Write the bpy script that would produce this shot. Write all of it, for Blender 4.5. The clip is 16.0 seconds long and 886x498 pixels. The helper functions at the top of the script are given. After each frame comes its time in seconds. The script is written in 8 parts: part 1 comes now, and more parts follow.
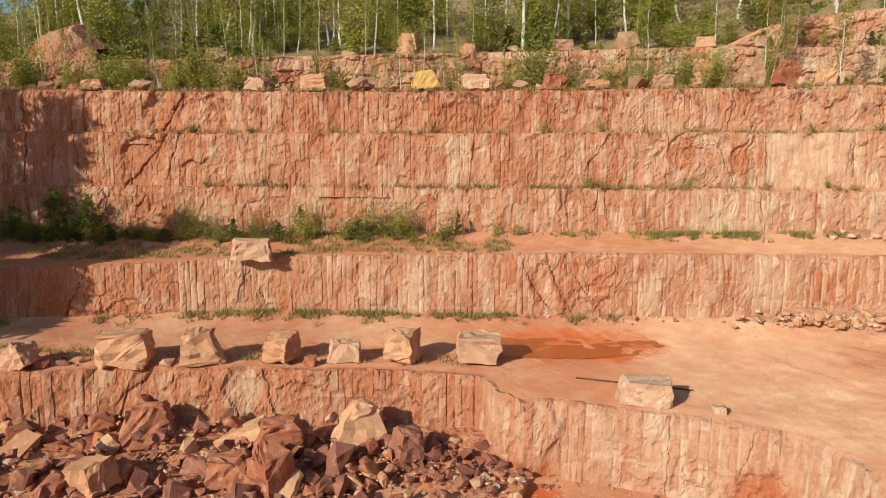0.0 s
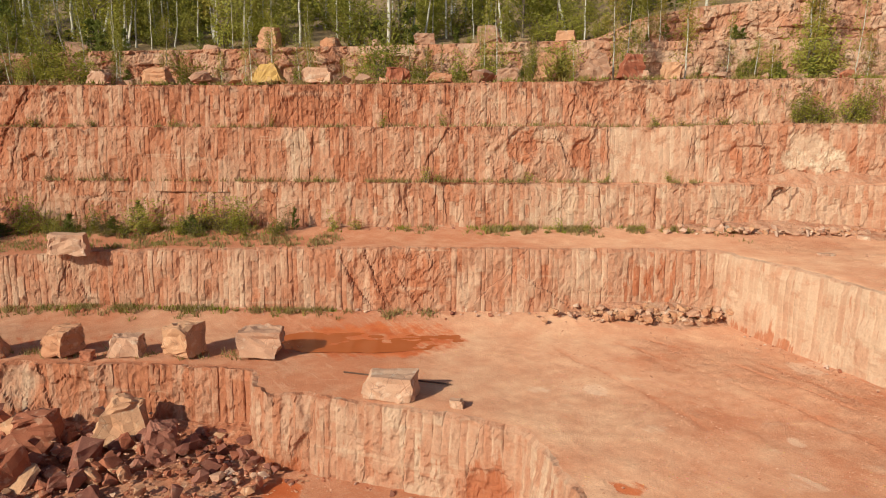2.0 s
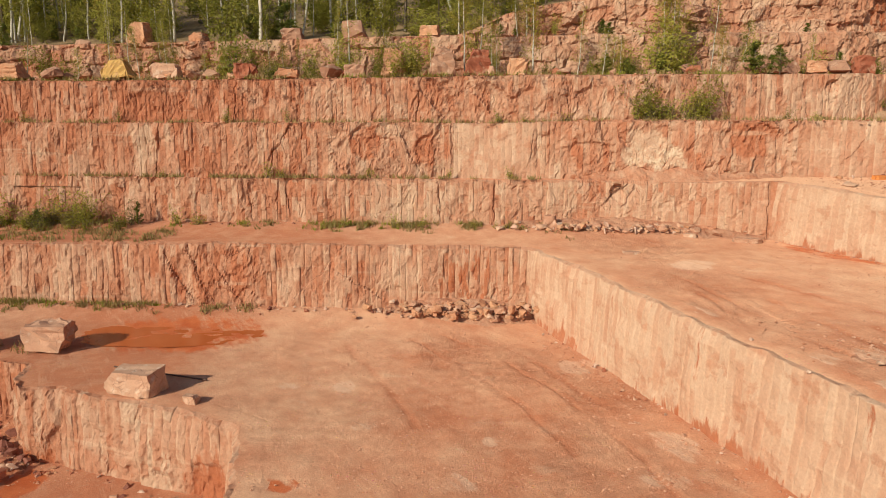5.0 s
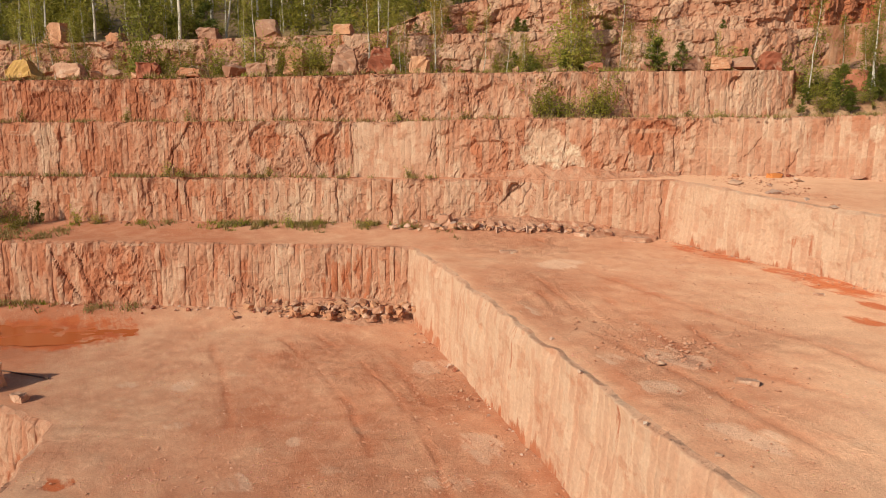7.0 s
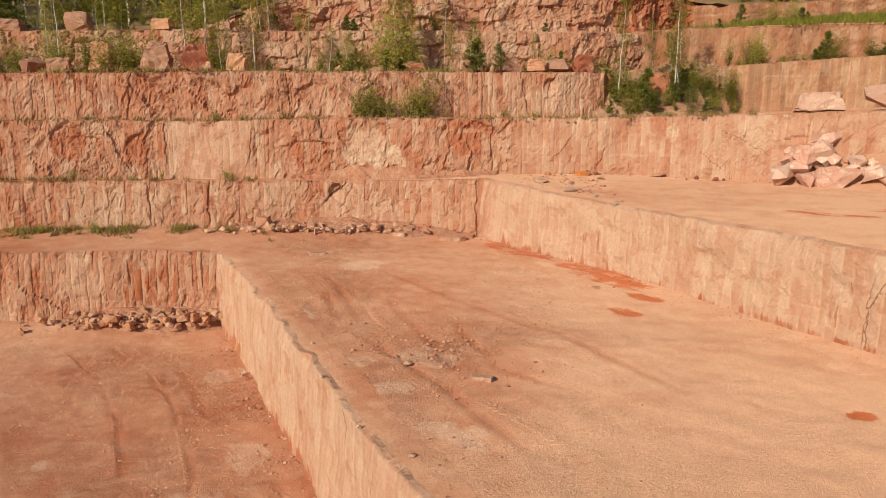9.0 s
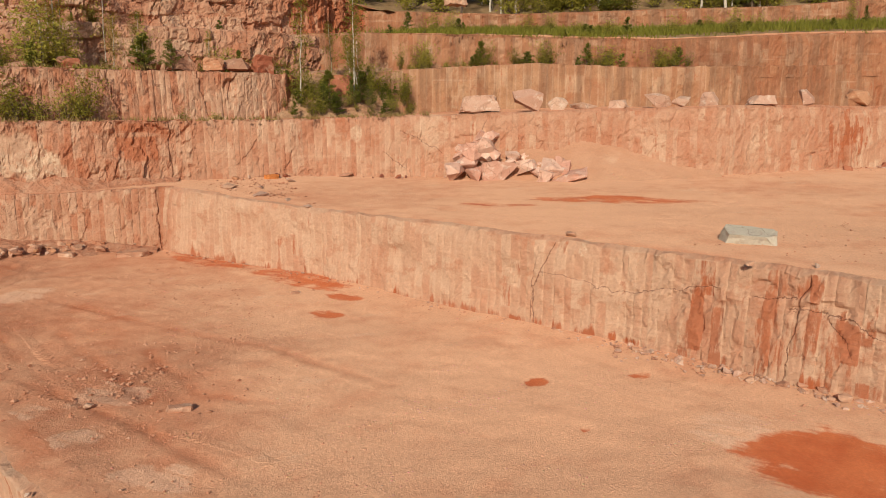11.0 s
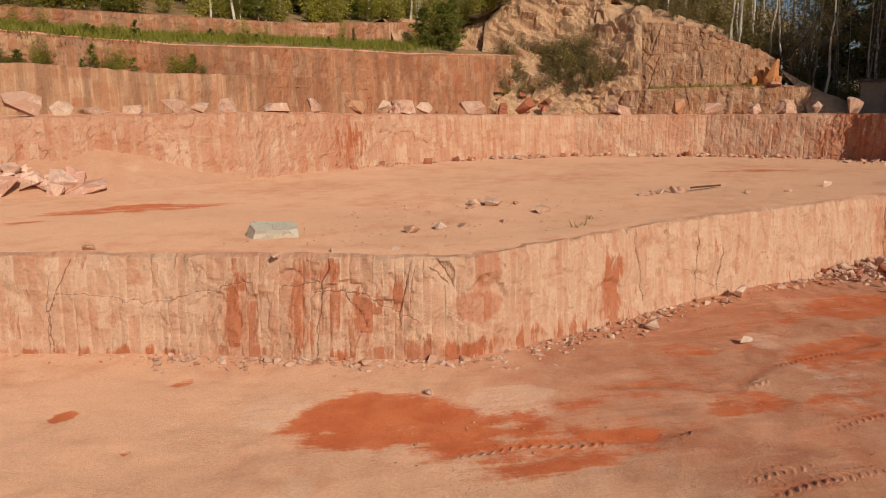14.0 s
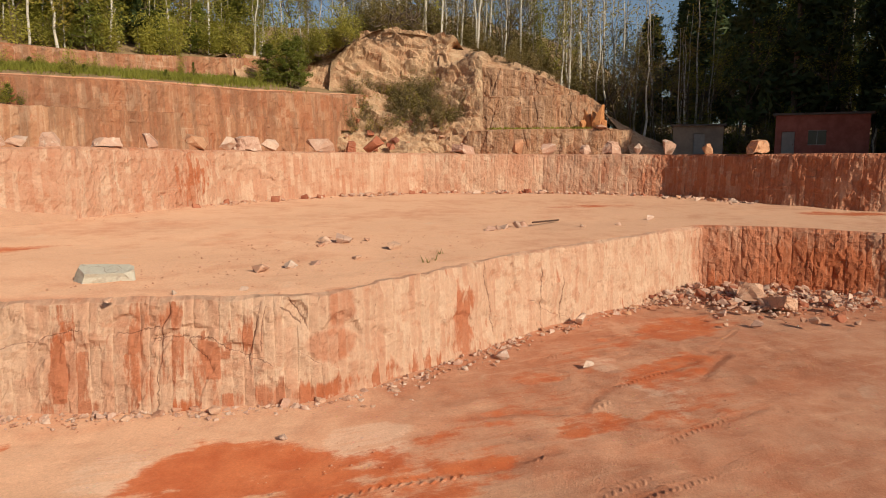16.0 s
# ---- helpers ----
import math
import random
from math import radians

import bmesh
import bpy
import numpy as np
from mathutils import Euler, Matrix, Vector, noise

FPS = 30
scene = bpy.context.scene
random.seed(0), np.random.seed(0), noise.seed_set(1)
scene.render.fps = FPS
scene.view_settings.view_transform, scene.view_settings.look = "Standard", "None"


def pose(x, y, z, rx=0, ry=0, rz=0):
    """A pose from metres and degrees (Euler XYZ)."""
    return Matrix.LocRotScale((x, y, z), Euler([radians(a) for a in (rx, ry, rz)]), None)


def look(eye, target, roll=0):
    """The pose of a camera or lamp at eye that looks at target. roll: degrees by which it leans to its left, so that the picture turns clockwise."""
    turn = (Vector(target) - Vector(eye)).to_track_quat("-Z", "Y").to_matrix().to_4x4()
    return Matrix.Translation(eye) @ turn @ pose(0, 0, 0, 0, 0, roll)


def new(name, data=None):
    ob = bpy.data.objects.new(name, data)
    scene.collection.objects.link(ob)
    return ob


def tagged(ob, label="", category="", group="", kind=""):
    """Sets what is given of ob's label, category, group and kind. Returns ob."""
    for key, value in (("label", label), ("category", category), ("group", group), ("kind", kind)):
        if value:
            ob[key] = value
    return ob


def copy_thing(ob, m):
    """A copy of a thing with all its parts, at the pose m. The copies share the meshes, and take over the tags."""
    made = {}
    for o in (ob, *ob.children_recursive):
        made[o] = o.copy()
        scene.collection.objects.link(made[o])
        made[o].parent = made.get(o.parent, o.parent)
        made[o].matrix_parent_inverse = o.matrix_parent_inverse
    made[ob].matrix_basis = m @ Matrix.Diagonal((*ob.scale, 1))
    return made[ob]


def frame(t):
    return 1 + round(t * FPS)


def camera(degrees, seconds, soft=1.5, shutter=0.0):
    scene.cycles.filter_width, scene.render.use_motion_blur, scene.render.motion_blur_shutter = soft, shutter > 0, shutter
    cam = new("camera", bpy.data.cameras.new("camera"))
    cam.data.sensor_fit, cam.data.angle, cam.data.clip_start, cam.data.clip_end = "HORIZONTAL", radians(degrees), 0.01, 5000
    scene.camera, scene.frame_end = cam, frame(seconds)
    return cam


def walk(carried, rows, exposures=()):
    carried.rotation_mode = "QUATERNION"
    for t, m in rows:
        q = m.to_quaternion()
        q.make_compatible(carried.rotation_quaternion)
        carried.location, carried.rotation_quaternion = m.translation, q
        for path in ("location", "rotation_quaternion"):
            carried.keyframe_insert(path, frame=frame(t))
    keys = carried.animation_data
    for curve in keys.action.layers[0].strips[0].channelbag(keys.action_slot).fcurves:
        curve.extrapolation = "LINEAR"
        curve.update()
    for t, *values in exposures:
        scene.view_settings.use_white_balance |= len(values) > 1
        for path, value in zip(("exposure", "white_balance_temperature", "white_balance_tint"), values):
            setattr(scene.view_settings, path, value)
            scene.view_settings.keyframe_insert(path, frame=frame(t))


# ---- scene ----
cam = camera(65.3, 16.0, 1.0)
PATH = [
    (0, (-0.655, -2.174, 7.16), (-0.812, -0.212, 6.806), 0.0),
    (0.5, (2.212, -1.815, 7.018), (2.056, 0.148, 6.666), 0.0),
    (1, (5.075, -1.531, 6.942), (4.918, 0.431, 6.59), 0.0),
    (1.5, (7.351, -1.292, 6.864), (7.193, 0.67, 6.512), 0.0),
    (2, (9.568, -1.1, 6.862), (9.412, 0.862, 6.504), 0.0),
    (2.5, (11.434, -0.957, 6.946), (11.278, 1.004, 6.582), 0.1),
    (3, (13.273, -0.836, 7.026), (13.117, 1.123, 6.655), 0.1),
    (3.5, (15.0, -0.756, 7.182), (14.839, 1.2, 6.8), 0.2),
    (4, (16.847, -0.664, 7.351), (16.678, 1.291, 6.961), 0.2),
    (6.3, (25.233, 0.32, 7.274), (25.003, 2.269, 6.886), 0.0),
    (6.5, (25.933, 0.457, 7.223), (25.701, 2.405, 6.837), -0.0),
    (7, (27.736, 0.731, 7.113), (27.502, 2.68, 6.729), -0.1),
    (7.5, (29.351, 0.919, 7.046), (29.157, 2.873, 6.664), -0.1),
    (8, (30.929, 1.095, 7.053), (30.804, 3.054, 6.668), -0.1),
    (8.2, (31.446, 1.103, 7.071), (31.341, 3.063, 6.685), -0.0),
    (10.3, (32.492, 1.586, 7.315), (33.049, 3.466, 6.923), -0.1),
    (10.5, (32.489, 1.575, 7.323), (33.135, 3.427, 6.932), -0.1),
    (11, (32.389, 1.691, 7.321), (33.279, 3.439, 6.932), -0.0),
    (11.5, (32.401, 1.641, 7.277), (33.497, 3.27, 6.893), 0.0),
    (12, (32.605, 1.505, 7.206), (33.9, 2.982, 6.826), 0.1),
    (12.5, (32.729, 1.495, 7.127), (34.182, 2.817, 6.753), 0.0),
    (13, (32.763, 1.41, 7.046), (34.358, 2.56, 6.682), -0.0),
    (13.5, (32.796, 1.347, 7.021), (34.494, 2.34, 6.66), -0.1),
    (14, (32.765, 1.375, 6.978), (34.533, 2.238, 6.62), -0.1),
    (14.5, (32.734, 1.407, 6.981), (34.551, 2.165, 6.63), -0.1),
    (15, (32.653, 1.456, 6.99), (34.511, 2.121, 6.661), 0.0),
    (15.5, (32.708, 1.458, 6.972), (34.598, 2.044, 6.683), 0.0),
    (16, (32.78, 1.453, 6.935), (34.709, 1.918, 6.685), 0.3),
]
walk(cam, [(t, look(eye, target, roll)) for t, eye, target, roll in PATH],
     [(0, 0.22, 5700, -5), (1.5, 0.12, 5800, -1), (3.5, 0.02, 5980, 1), (7, -0.06, 6150, 7), (10.5, -0.29, 6350, 11), (12.5, -0.4, 6350, 14), (14.5, -0.3, 6300, 13), (16, -0.1, 6220, 9)])

# ---------------------------------------------------------------- light
SUN_DIR = Vector((0.60, 0.80, -0.52)).normalized()      # the way the light travels
sun_elev = math.asin(-SUN_DIR.z)
sun_az = math.atan2(-SUN_DIR.x, -SUN_DIR.y)
world = bpy.data.worlds.new("sky_world")
scene.world = world
world.use_nodes = True
wn, wl = world.node_tree.nodes, world.node_tree.links
wn.clear()
sky = wn.new("ShaderNodeTexSky")
sky.sky_type, sky.sun_disc = "NISHITA", False
sky.sun_elevation, sky.sun_rotation = sun_elev, sun_az
sky.air_density, sky.dust_density = 1.0, 1.5
bg, wo = wn.new("ShaderNodeBackground"), wn.new("ShaderNodeOutputWorld")
bg.inputs["Strength"].default_value = 0.078
wl.new(sky.outputs[0], bg.inputs[0])
wl.new(bg.outputs[0], wo.inputs[0])
sun_data = bpy.data.lights.new("sun", "SUN")
sun_data.energy, sun_data.angle, sun_data.color = 4.6, radians(0.55), (1.0, 0.865, 0.655)
sun = new("sun", sun_data)
sun.matrix_world = look((0, 0, 60), Vector((0, 0, 60)) + SUN_DIR)


# ---------------------------------------------------------------- numpy noise
def hash2(ix, iy, seed):
    h = (ix.astype(np.int64) * 374761393 + iy.astype(np.int64) * 668265263 + seed * 974711) & 0xFFFFFFFF
    h = ((h ^ (h >> 13)) * 1274126177) & 0xFFFFFFFF
    h = ((h ^ (h >> 16)) * 2246822519) & 0xFFFFFFFF
    return ((h ^ (h >> 15)) & 0xFFFFFF) / float(0xFFFFFF)


def vnoise(x, y, seed=0):
    """Smooth value noise, -1 to 1."""
    x, y = np.asarray(x, float), np.asarray(y, float)
    ix, iy = np.floor(x), np.floor(y)
    fx, fy = x - ix, y - iy
    fx, fy = fx * fx * (3 - 2 * fx), fy * fy * (3 - 2 * fy)
    a, b = hash2(ix, iy, seed), hash2(ix + 1, iy, seed)
    c, d = hash2(ix, iy + 1, seed), hash2(ix + 1, iy + 1, seed)
    return 2 * ((a * (1 - fx) + b * fx) * (1 - fy) + (c * (1 - fx) + d * fx) * fy) - 1


def fbm(x, y, seed=0, octaves=4):
    out, amp = 0.0, 0.5
    for n in range(octaves):
        out = out + amp * vnoise(np.asarray(x) * 2 ** n + 17.3 * n, np.asarray(y) * 2 ** n - 9.1 * n, seed + n)
        amp *= 0.5
    return out


def cells(x, y, seed=0):
    """Random value of the nearest of scattered cell centres, 0 to 1."""
    x, y = np.asarray(x, float), np.asarray(y, float)
    ix, iy = np.floor(x), np.floor(y)
    best, val = np.full(x.shape, 9.0), np.zeros(x.shape)
    for dx in (-1, 0, 1):
        for dy in (-1, 0, 1):
            cx, cy = ix + dx, iy + dy
            px, py = cx + hash2(cx, cy, seed), cy + hash2(cx, cy, seed + 1)
            d = (px - x) ** 2 + (py - y) ** 2
            near = d < best
            best, val = np.where(near, d, best), np.where(near, hash2(cx, cy, seed + 2), val)
    return val


def step01(x, a, b):
    t = np.clip((np.asarray(x, float) - a) / (b - a), 0, 1)
    return t * t * (3 - 2 * t)


# ---------------------------------------------------------------- mesh helpers
def quick_mesh(name, verts, faces, mat=None, attrs=None, smooth=False):
    """A mesh from arrays; faces all with the same number of corners."""
    verts, faces = np.asarray(verts, np.float32), np.asarray(faces, np.int32)
    me = bpy.data.meshes.new(name)
    me.vertices.add(len(verts))
    me.vertices.foreach_set("co", verts.ravel())
    k = faces.shape[1]
    me.loops.add(faces.size)
    me.loops.foreach_set("vertex_index", faces.ravel())
    me.polygons.add(len(faces))
    me.polygons.foreach_set("loop_start", np.arange(0, faces.size, k, dtype=np.int32))
    me.polygons.foreach_set("use_smooth", np.full(len(faces), smooth))
    for key, values in (attrs or {}).items():
        a = me.attributes.new(key, "FLOAT", "POINT")
        a.data.foreach_set("value", np.asarray(values, np.float32).ravel())
    me.update(calc_edges=True)
    me.validate()
    if mat:
        me.materials.append(mat)
    return me


def part(name, bm, material, parent, label=""):
    me = bpy.data.meshes.new(name)
    bm.to_mesh(me)
    bm.free()
    if material:
        me.materials.append(material)
    ob = new(name, me)
    ob.parent = parent
    return tagged(ob, label)


def grid_faces(rows, cols):
    r, c = np.meshgrid(np.arange(rows - 1), np.arange(cols - 1), indexing="ij")
    a = (r * cols + c).ravel()
    return np.stack([a, a + 1, a + cols + 1, a + cols], 1)


# ---------------------------------------------------------------- materials
def nodes_of(name):
    m = bpy.data.materials.new(name)
    m.use_nodes = True
    nt = m.node_tree
    return m, nt.nodes, nt.links, nt.nodes["Principled BSDF"]


def mixc(n, l, fac, a, b, kind="MIX"):
    m = n.new("ShaderNodeMix")
    m.data_type, m.blend_type = "RGBA", kind
    for sock, v in ((m.inputs[0], fac), (m.inputs[6], a), (m.inputs[7], b)):
        if isinstance(v, bpy.types.NodeSocket):
            l.new(v, sock)
        elif isinstance(v, (int, float)):
            sock.default_value = v
        else:
            sock.default_value = (*v, 1)
    return m.outputs[2]


def mathn(n, l, op, a, b=0.0, c=0.0, clamp=False):
    m = n.new("ShaderNodeMath")
    m.operation, m.use_clamp = op, clamp
    for sock, v in zip(m.inputs, (a, b, c)):
        if isinstance(v, bpy.types.NodeSocket):
            l.new(v, sock)
        else:
            sock.default_value = v
    return m.outputs[0]


def ramp(n, l, src, lo, hi):
    m = n.new("ShaderNodeMapRange")
    m.interpolation_type = "SMOOTHSTEP"
    l.new(src, m.inputs[0])
    m.inputs[1].default_value, m.inputs[2].default_value = lo, hi
    return m.outputs[0]


def noise_tex(n, l, vec, scale, detail=4.0, rough=0.55, stretch=None):
    if stretch:
        mp = n.new("ShaderNodeMapping")
        mp.inputs["Scale"].default_value = stretch
        l.new(vec, mp.inputs[0])
        vec = mp.outputs[0]
    t = n.new("ShaderNodeTexNoise")
    t.inputs["Scale"].default_value, t.inputs["Detail"].default_value = scale, detail
    t.inputs["Roughness"].default_value = rough
    l.new(vec, t.inputs["Vector"])
    return t.outputs[0]


def noise_n(n, l, vec, scale):
    t = n.new("ShaderNodeTexNoise")
    t.inputs["Scale"].default_value = scale
    l.new(vec, t.inputs["Vector"])
    return t.outputs["Color"]


def attr(n, key):
    a = n.new("ShaderNodeAttribute")
    a.attribute_name = key
    return a.outputs["Fac"]


RED, CREAM, DEEP, PALE = (0.445, 0.166, 0.085), (0.56, 0.352, 0.238), (0.27, 0.075, 0.034), (0.66, 0.465, 0.325)


def rock_material(name, red=RED, cream=CREAM, old=0.0):
    """Quarried sandstone: red to cream by bed, paler or darker by split piece, streaked down the face."""
    m, n, l, bsdf = nodes_of(name)
    pos = n.new("ShaderNodeNewGeometry").outputs["Position"]
    tone, piece, stain = attr(n, "tone"), attr(n, "piece"), attr(n, "stain")
    keen = mathn(n, l, "MULTIPLY_ADD", attr(n, "plain"), -1.0, 1.0)
    big = noise_tex(n, l, pos, 0.35, 5)
    streak = noise_tex(n, l, pos, 1.6, 5, 0.6, (1, 1, 0.12))
    grain = noise_tex(n, l, pos, 9.0, 6, 0.7)
    bed = noise_tex(n, l, pos, 1.0, 4, 0.6, (0.15, 0.15, 2.2))
    t = mathn(n, l, "ADD", tone, mathn(n, l, "MULTIPLY", mathn(n, l, "SUBTRACT", big, 0.5), 1.1))
    t = mathn(n, l, "ADD", t, mathn(n, l, "MULTIPLY", mathn(n, l, "MULTIPLY", mathn(n, l, "SUBTRACT", streak, 0.5), keen), 1.2))
    t = mathn(n, l, "ADD", t, mathn(n, l, "MULTIPLY", mathn(n, l, "MULTIPLY", mathn(n, l, "SUBTRACT", piece, 0.5), mathn(n, l, "MULTIPLY_ADD", keen, 0.5, 0.5)), 0.5), clamp=True)
    col = mixc(n, l, t, red, cream)
    col = mixc(n, l, mathn(n, l, "MULTIPLY", ramp(n, l, piece, 0.62, 0.95), mathn(n, l, "MULTIPLY_ADD", t, 0.16, 0.05)), col, (0.70, 0.53, 0.39))
    col = mixc(n, l, mathn(n, l, "MULTIPLY", ramp(n, l, piece, 0.3, 0.05), 0.13), col, red)
    col = mixc(n, l, mathn(n, l, "MULTIPLY", ramp(n, l, bed, 0.60, 0.74), 0.35), col, PALE)
    pale = mathn(n, l, "MULTIPLY", ramp(n, l, streak, 0.58, 0.72), mathn(n, l, "MULTIPLY_ADD", keen, 0.24, 0.1))
    col = mixc(n, l, pale, col, PALE)
    dark = mathn(n, l, "MULTIPLY", ramp(n, l, noise_tex(n, l, pos, 2.3, 6, 0.65, (1, 1, 0.3)), 0.60, 0.75), mathn(n, l, "MULTIPLY_ADD", t, -0.4, 0.6))
    col = mixc(n, l, mathn(n, l, "MULTIPLY", dark, keen), col, DEEP)
    rim = mathn(n, l, "MULTIPLY", attr(n, "rim"), mathn(n, l, "MULTIPLY_ADD", keen, 0.65, 0.35))
    col = mixc(n, l, mathn(n, l, "MULTIPLY", rim, mathn(n, l, "MULTIPLY_ADD", t, 0.5, 0.05)), col, PALE)
    col = mixc(n, l, mathn(n, l, "MULTIPLY", rim, mathn(n, l, "MULTIPLY_ADD", t, -0.4, 0.28), clamp=True), col, DEEP)
    warp = mixc(n, l, 0.3, pos, noise_n(n, l, pos, 2.2), "ADD")
    fr = n.new("ShaderNodeTexVoronoi")
    fr.inputs["Scale"].default_value = 3.4
    mpf = n.new("ShaderNodeMapping")
    mpf.inputs["Scale"].default_value = (1, 1, 0.62)
    l.new(warp, mpf.inputs[0])
    l.new(mpf.outputs[0], fr.inputs["Vector"])
    sn = mathn(n, l, "MULTIPLY", mathn(n, l, "SUBTRACT", noise_tex(n, l, pos, 3.2, 7, 0.7, (1, 1, 0.16)), 0.5), 2.6)
    sn = mathn(n, l, "ADD", sn, mathn(n, l, "MULTIPLY", mathn(n, l, "SUBTRACT", piece, 0.5), 0.8))
    sm = ramp(n, l, mathn(n, l, "MULTIPLY_ADD", stain, 1.3, sn), 0.42, 0.85)
    col = mixc(n, l, mathn(n, l, "MULTIPLY", sm, mathn(n, l, "MULTIPLY_ADD", big, 0.8, 0.45)), col, (0.40, 0.112, 0.042))
    line = noise_tex(n, l, pos, 5.5, 4, 0.6, (1, 1, 0.035))
    line = mathn(n, l, "MULTIPLY_ADD", mathn(n, l, "SUBTRACT", line, 0.5), keen, 0.5)
    col = mixc(n, l, mathn(n, l, "MULTIPLY", ramp(n, l, line, 0.60, 0.70), mathn(n, l, "MULTIPLY_ADD", t, -0.15, 0.28)), col, PALE)
    col = mixc(n, l, mathn(n, l, "MULTIPLY", ramp(n, l, line, 0.40, 0.31), mathn(n, l, "MULTIPLY_ADD", t, -0.5, 0.55, clamp=True)), col, DEEP)
    blot = noise_tex(n, l, pos, 0.8, 6, 0.7, (1, 1, 1.4))
    col = mixc(n, l, mathn(n, l, "MULTIPLY", ramp(n, l, blot, 0.56, 0.64), 0.4), col, (0.42, 0.155, 0.075))
    pits = mathn(n, l, "MULTIPLY", ramp(n, l, noise_tex(n, l, pos, 7.0, 5, 0.7, (1, 1, 0.7)), 0.60, 0.70), mathn(n, l, "MULTIPLY_ADD", t, -0.42, 0.52))
    col = mixc(n, l, mathn(n, l, "MULTIPLY", pits, mathn(n, l, "MULTIPLY_ADD", keen, 0.75, 0.25)), col, DEEP)
    scar = mathn(n, l, "MULTIPLY", ramp(n, l, noise_tex(n, l, pos, 5.0, 6, 0.75, (1, 1, 0.6)), 0.60, 0.70), mathn(n, l, "MULTIPLY_ADD", t, -0.35, 0.5))
    col = mixc(n, l, mathn(n, l, "MULTIPLY", scar, mathn(n, l, "MULTIPLY_ADD", keen, 0.7, 0.3)), col, PALE)
    bend = mathn(n, l, "MULTIPLY", mathn(n, l, "SUBTRACT", noise_tex(n, l, pos, 3.0, 5, 0.7), 0.5), 0.22)
    away = mathn(n, l, "ABSOLUTE", mathn(n, l, "ADD", attr(n, "side"), bend))
    thin = mathn(n, l, "MULTIPLY", mathn(n, l, "MULTIPLY_ADD", attr(n, "wide"), 0.27, 0.0), mathn(n, l, "MULTIPLY_ADD", noise_tex(n, l, pos, 1.7, 4, 0.7), 2.4, -0.4))
    slit = mathn(n, l, "MULTIPLY", mathn(n, l, "SUBTRACT", 1.0, mathn(n, l, "DIVIDE", away, mathn(n, l, "MAXIMUM", thin, 0.004)), clamp=True), 2.0, clamp=True)
    slit = mathn(n, l, "MULTIPLY", slit, attr(n, "gate"))
    slit = mathn(n, l, "MAXIMUM", slit, attr(n, "crack"))
    col = mixc(n, l, mathn(n, l, "MULTIPLY", slit, 0.7, clamp=True), col, (0.11, 0.035, 0.02))
    over = mathn(n, l, "MULTIPLY", mathn(n, l, "SUBTRACT", tone, 0.98), 2.0, clamp=True)
    col = mixc(n, l, mathn(n, l, "MULTIPLY", over, ramp(n, l, noise_tex(n, l, pos, 2.6, 6, 0.75), 0.44, 0.6)), col, (0.70, 0.54, 0.39))
    if old:
        age = mathn(n, l, "MULTIPLY", ramp(n, l, noise_tex(n, l, pos, 1.2, 6, 0.65, (1, 1, 0.1)), 0.42, 0.62), old)
        col = mixc(n, l, age, col, (0.17, 0.09, 0.055))
    gv = mathn(n, l, "MULTIPLY_ADD", grain, 0.55, 0.72)
    hs = n.new("ShaderNodeHueSaturation")
    l.new(gv, hs.inputs["Value"])
    l.new(col, hs.inputs["Color"])
    l.new(hs.outputs[0], bsdf.inputs["Base Color"])
    bsdf.inputs["Roughness"].default_value = 0.9
    bsdf.inputs["Diffuse Roughness"].default_value = 0.15
    bsdf.inputs["Specular IOR Level"].default_value = 0.25
    bump = n.new("ShaderNodeBump")
    bump.inputs["Strength"].default_value, bump.inputs["Distance"].default_value = 1.0, 0.09
    h = mathn(n, l, "ADD", mathn(n, l, "MULTIPLY", grain, 0.7), mathn(n, l, "MULTIPLY", noise_tex(n, l, pos, 28, 4, 0.7), 0.35))
    chip = mathn(n, l, "MULTIPLY", fr.outputs["Distance"], mathn(n, l, "MULTIPLY_ADD", t, -1.1, 1.5))
    h = mathn(n, l, "MULTIPLY", mathn(n, l, "ADD", h, chip), mathn(n, l, "MULTIPLY_ADD", keen, 0.55, 0.45))
    l.new(h, bump.inputs["Height"])
    l.new(bump.outputs[0], bsdf.inputs["Normal"])
    return m


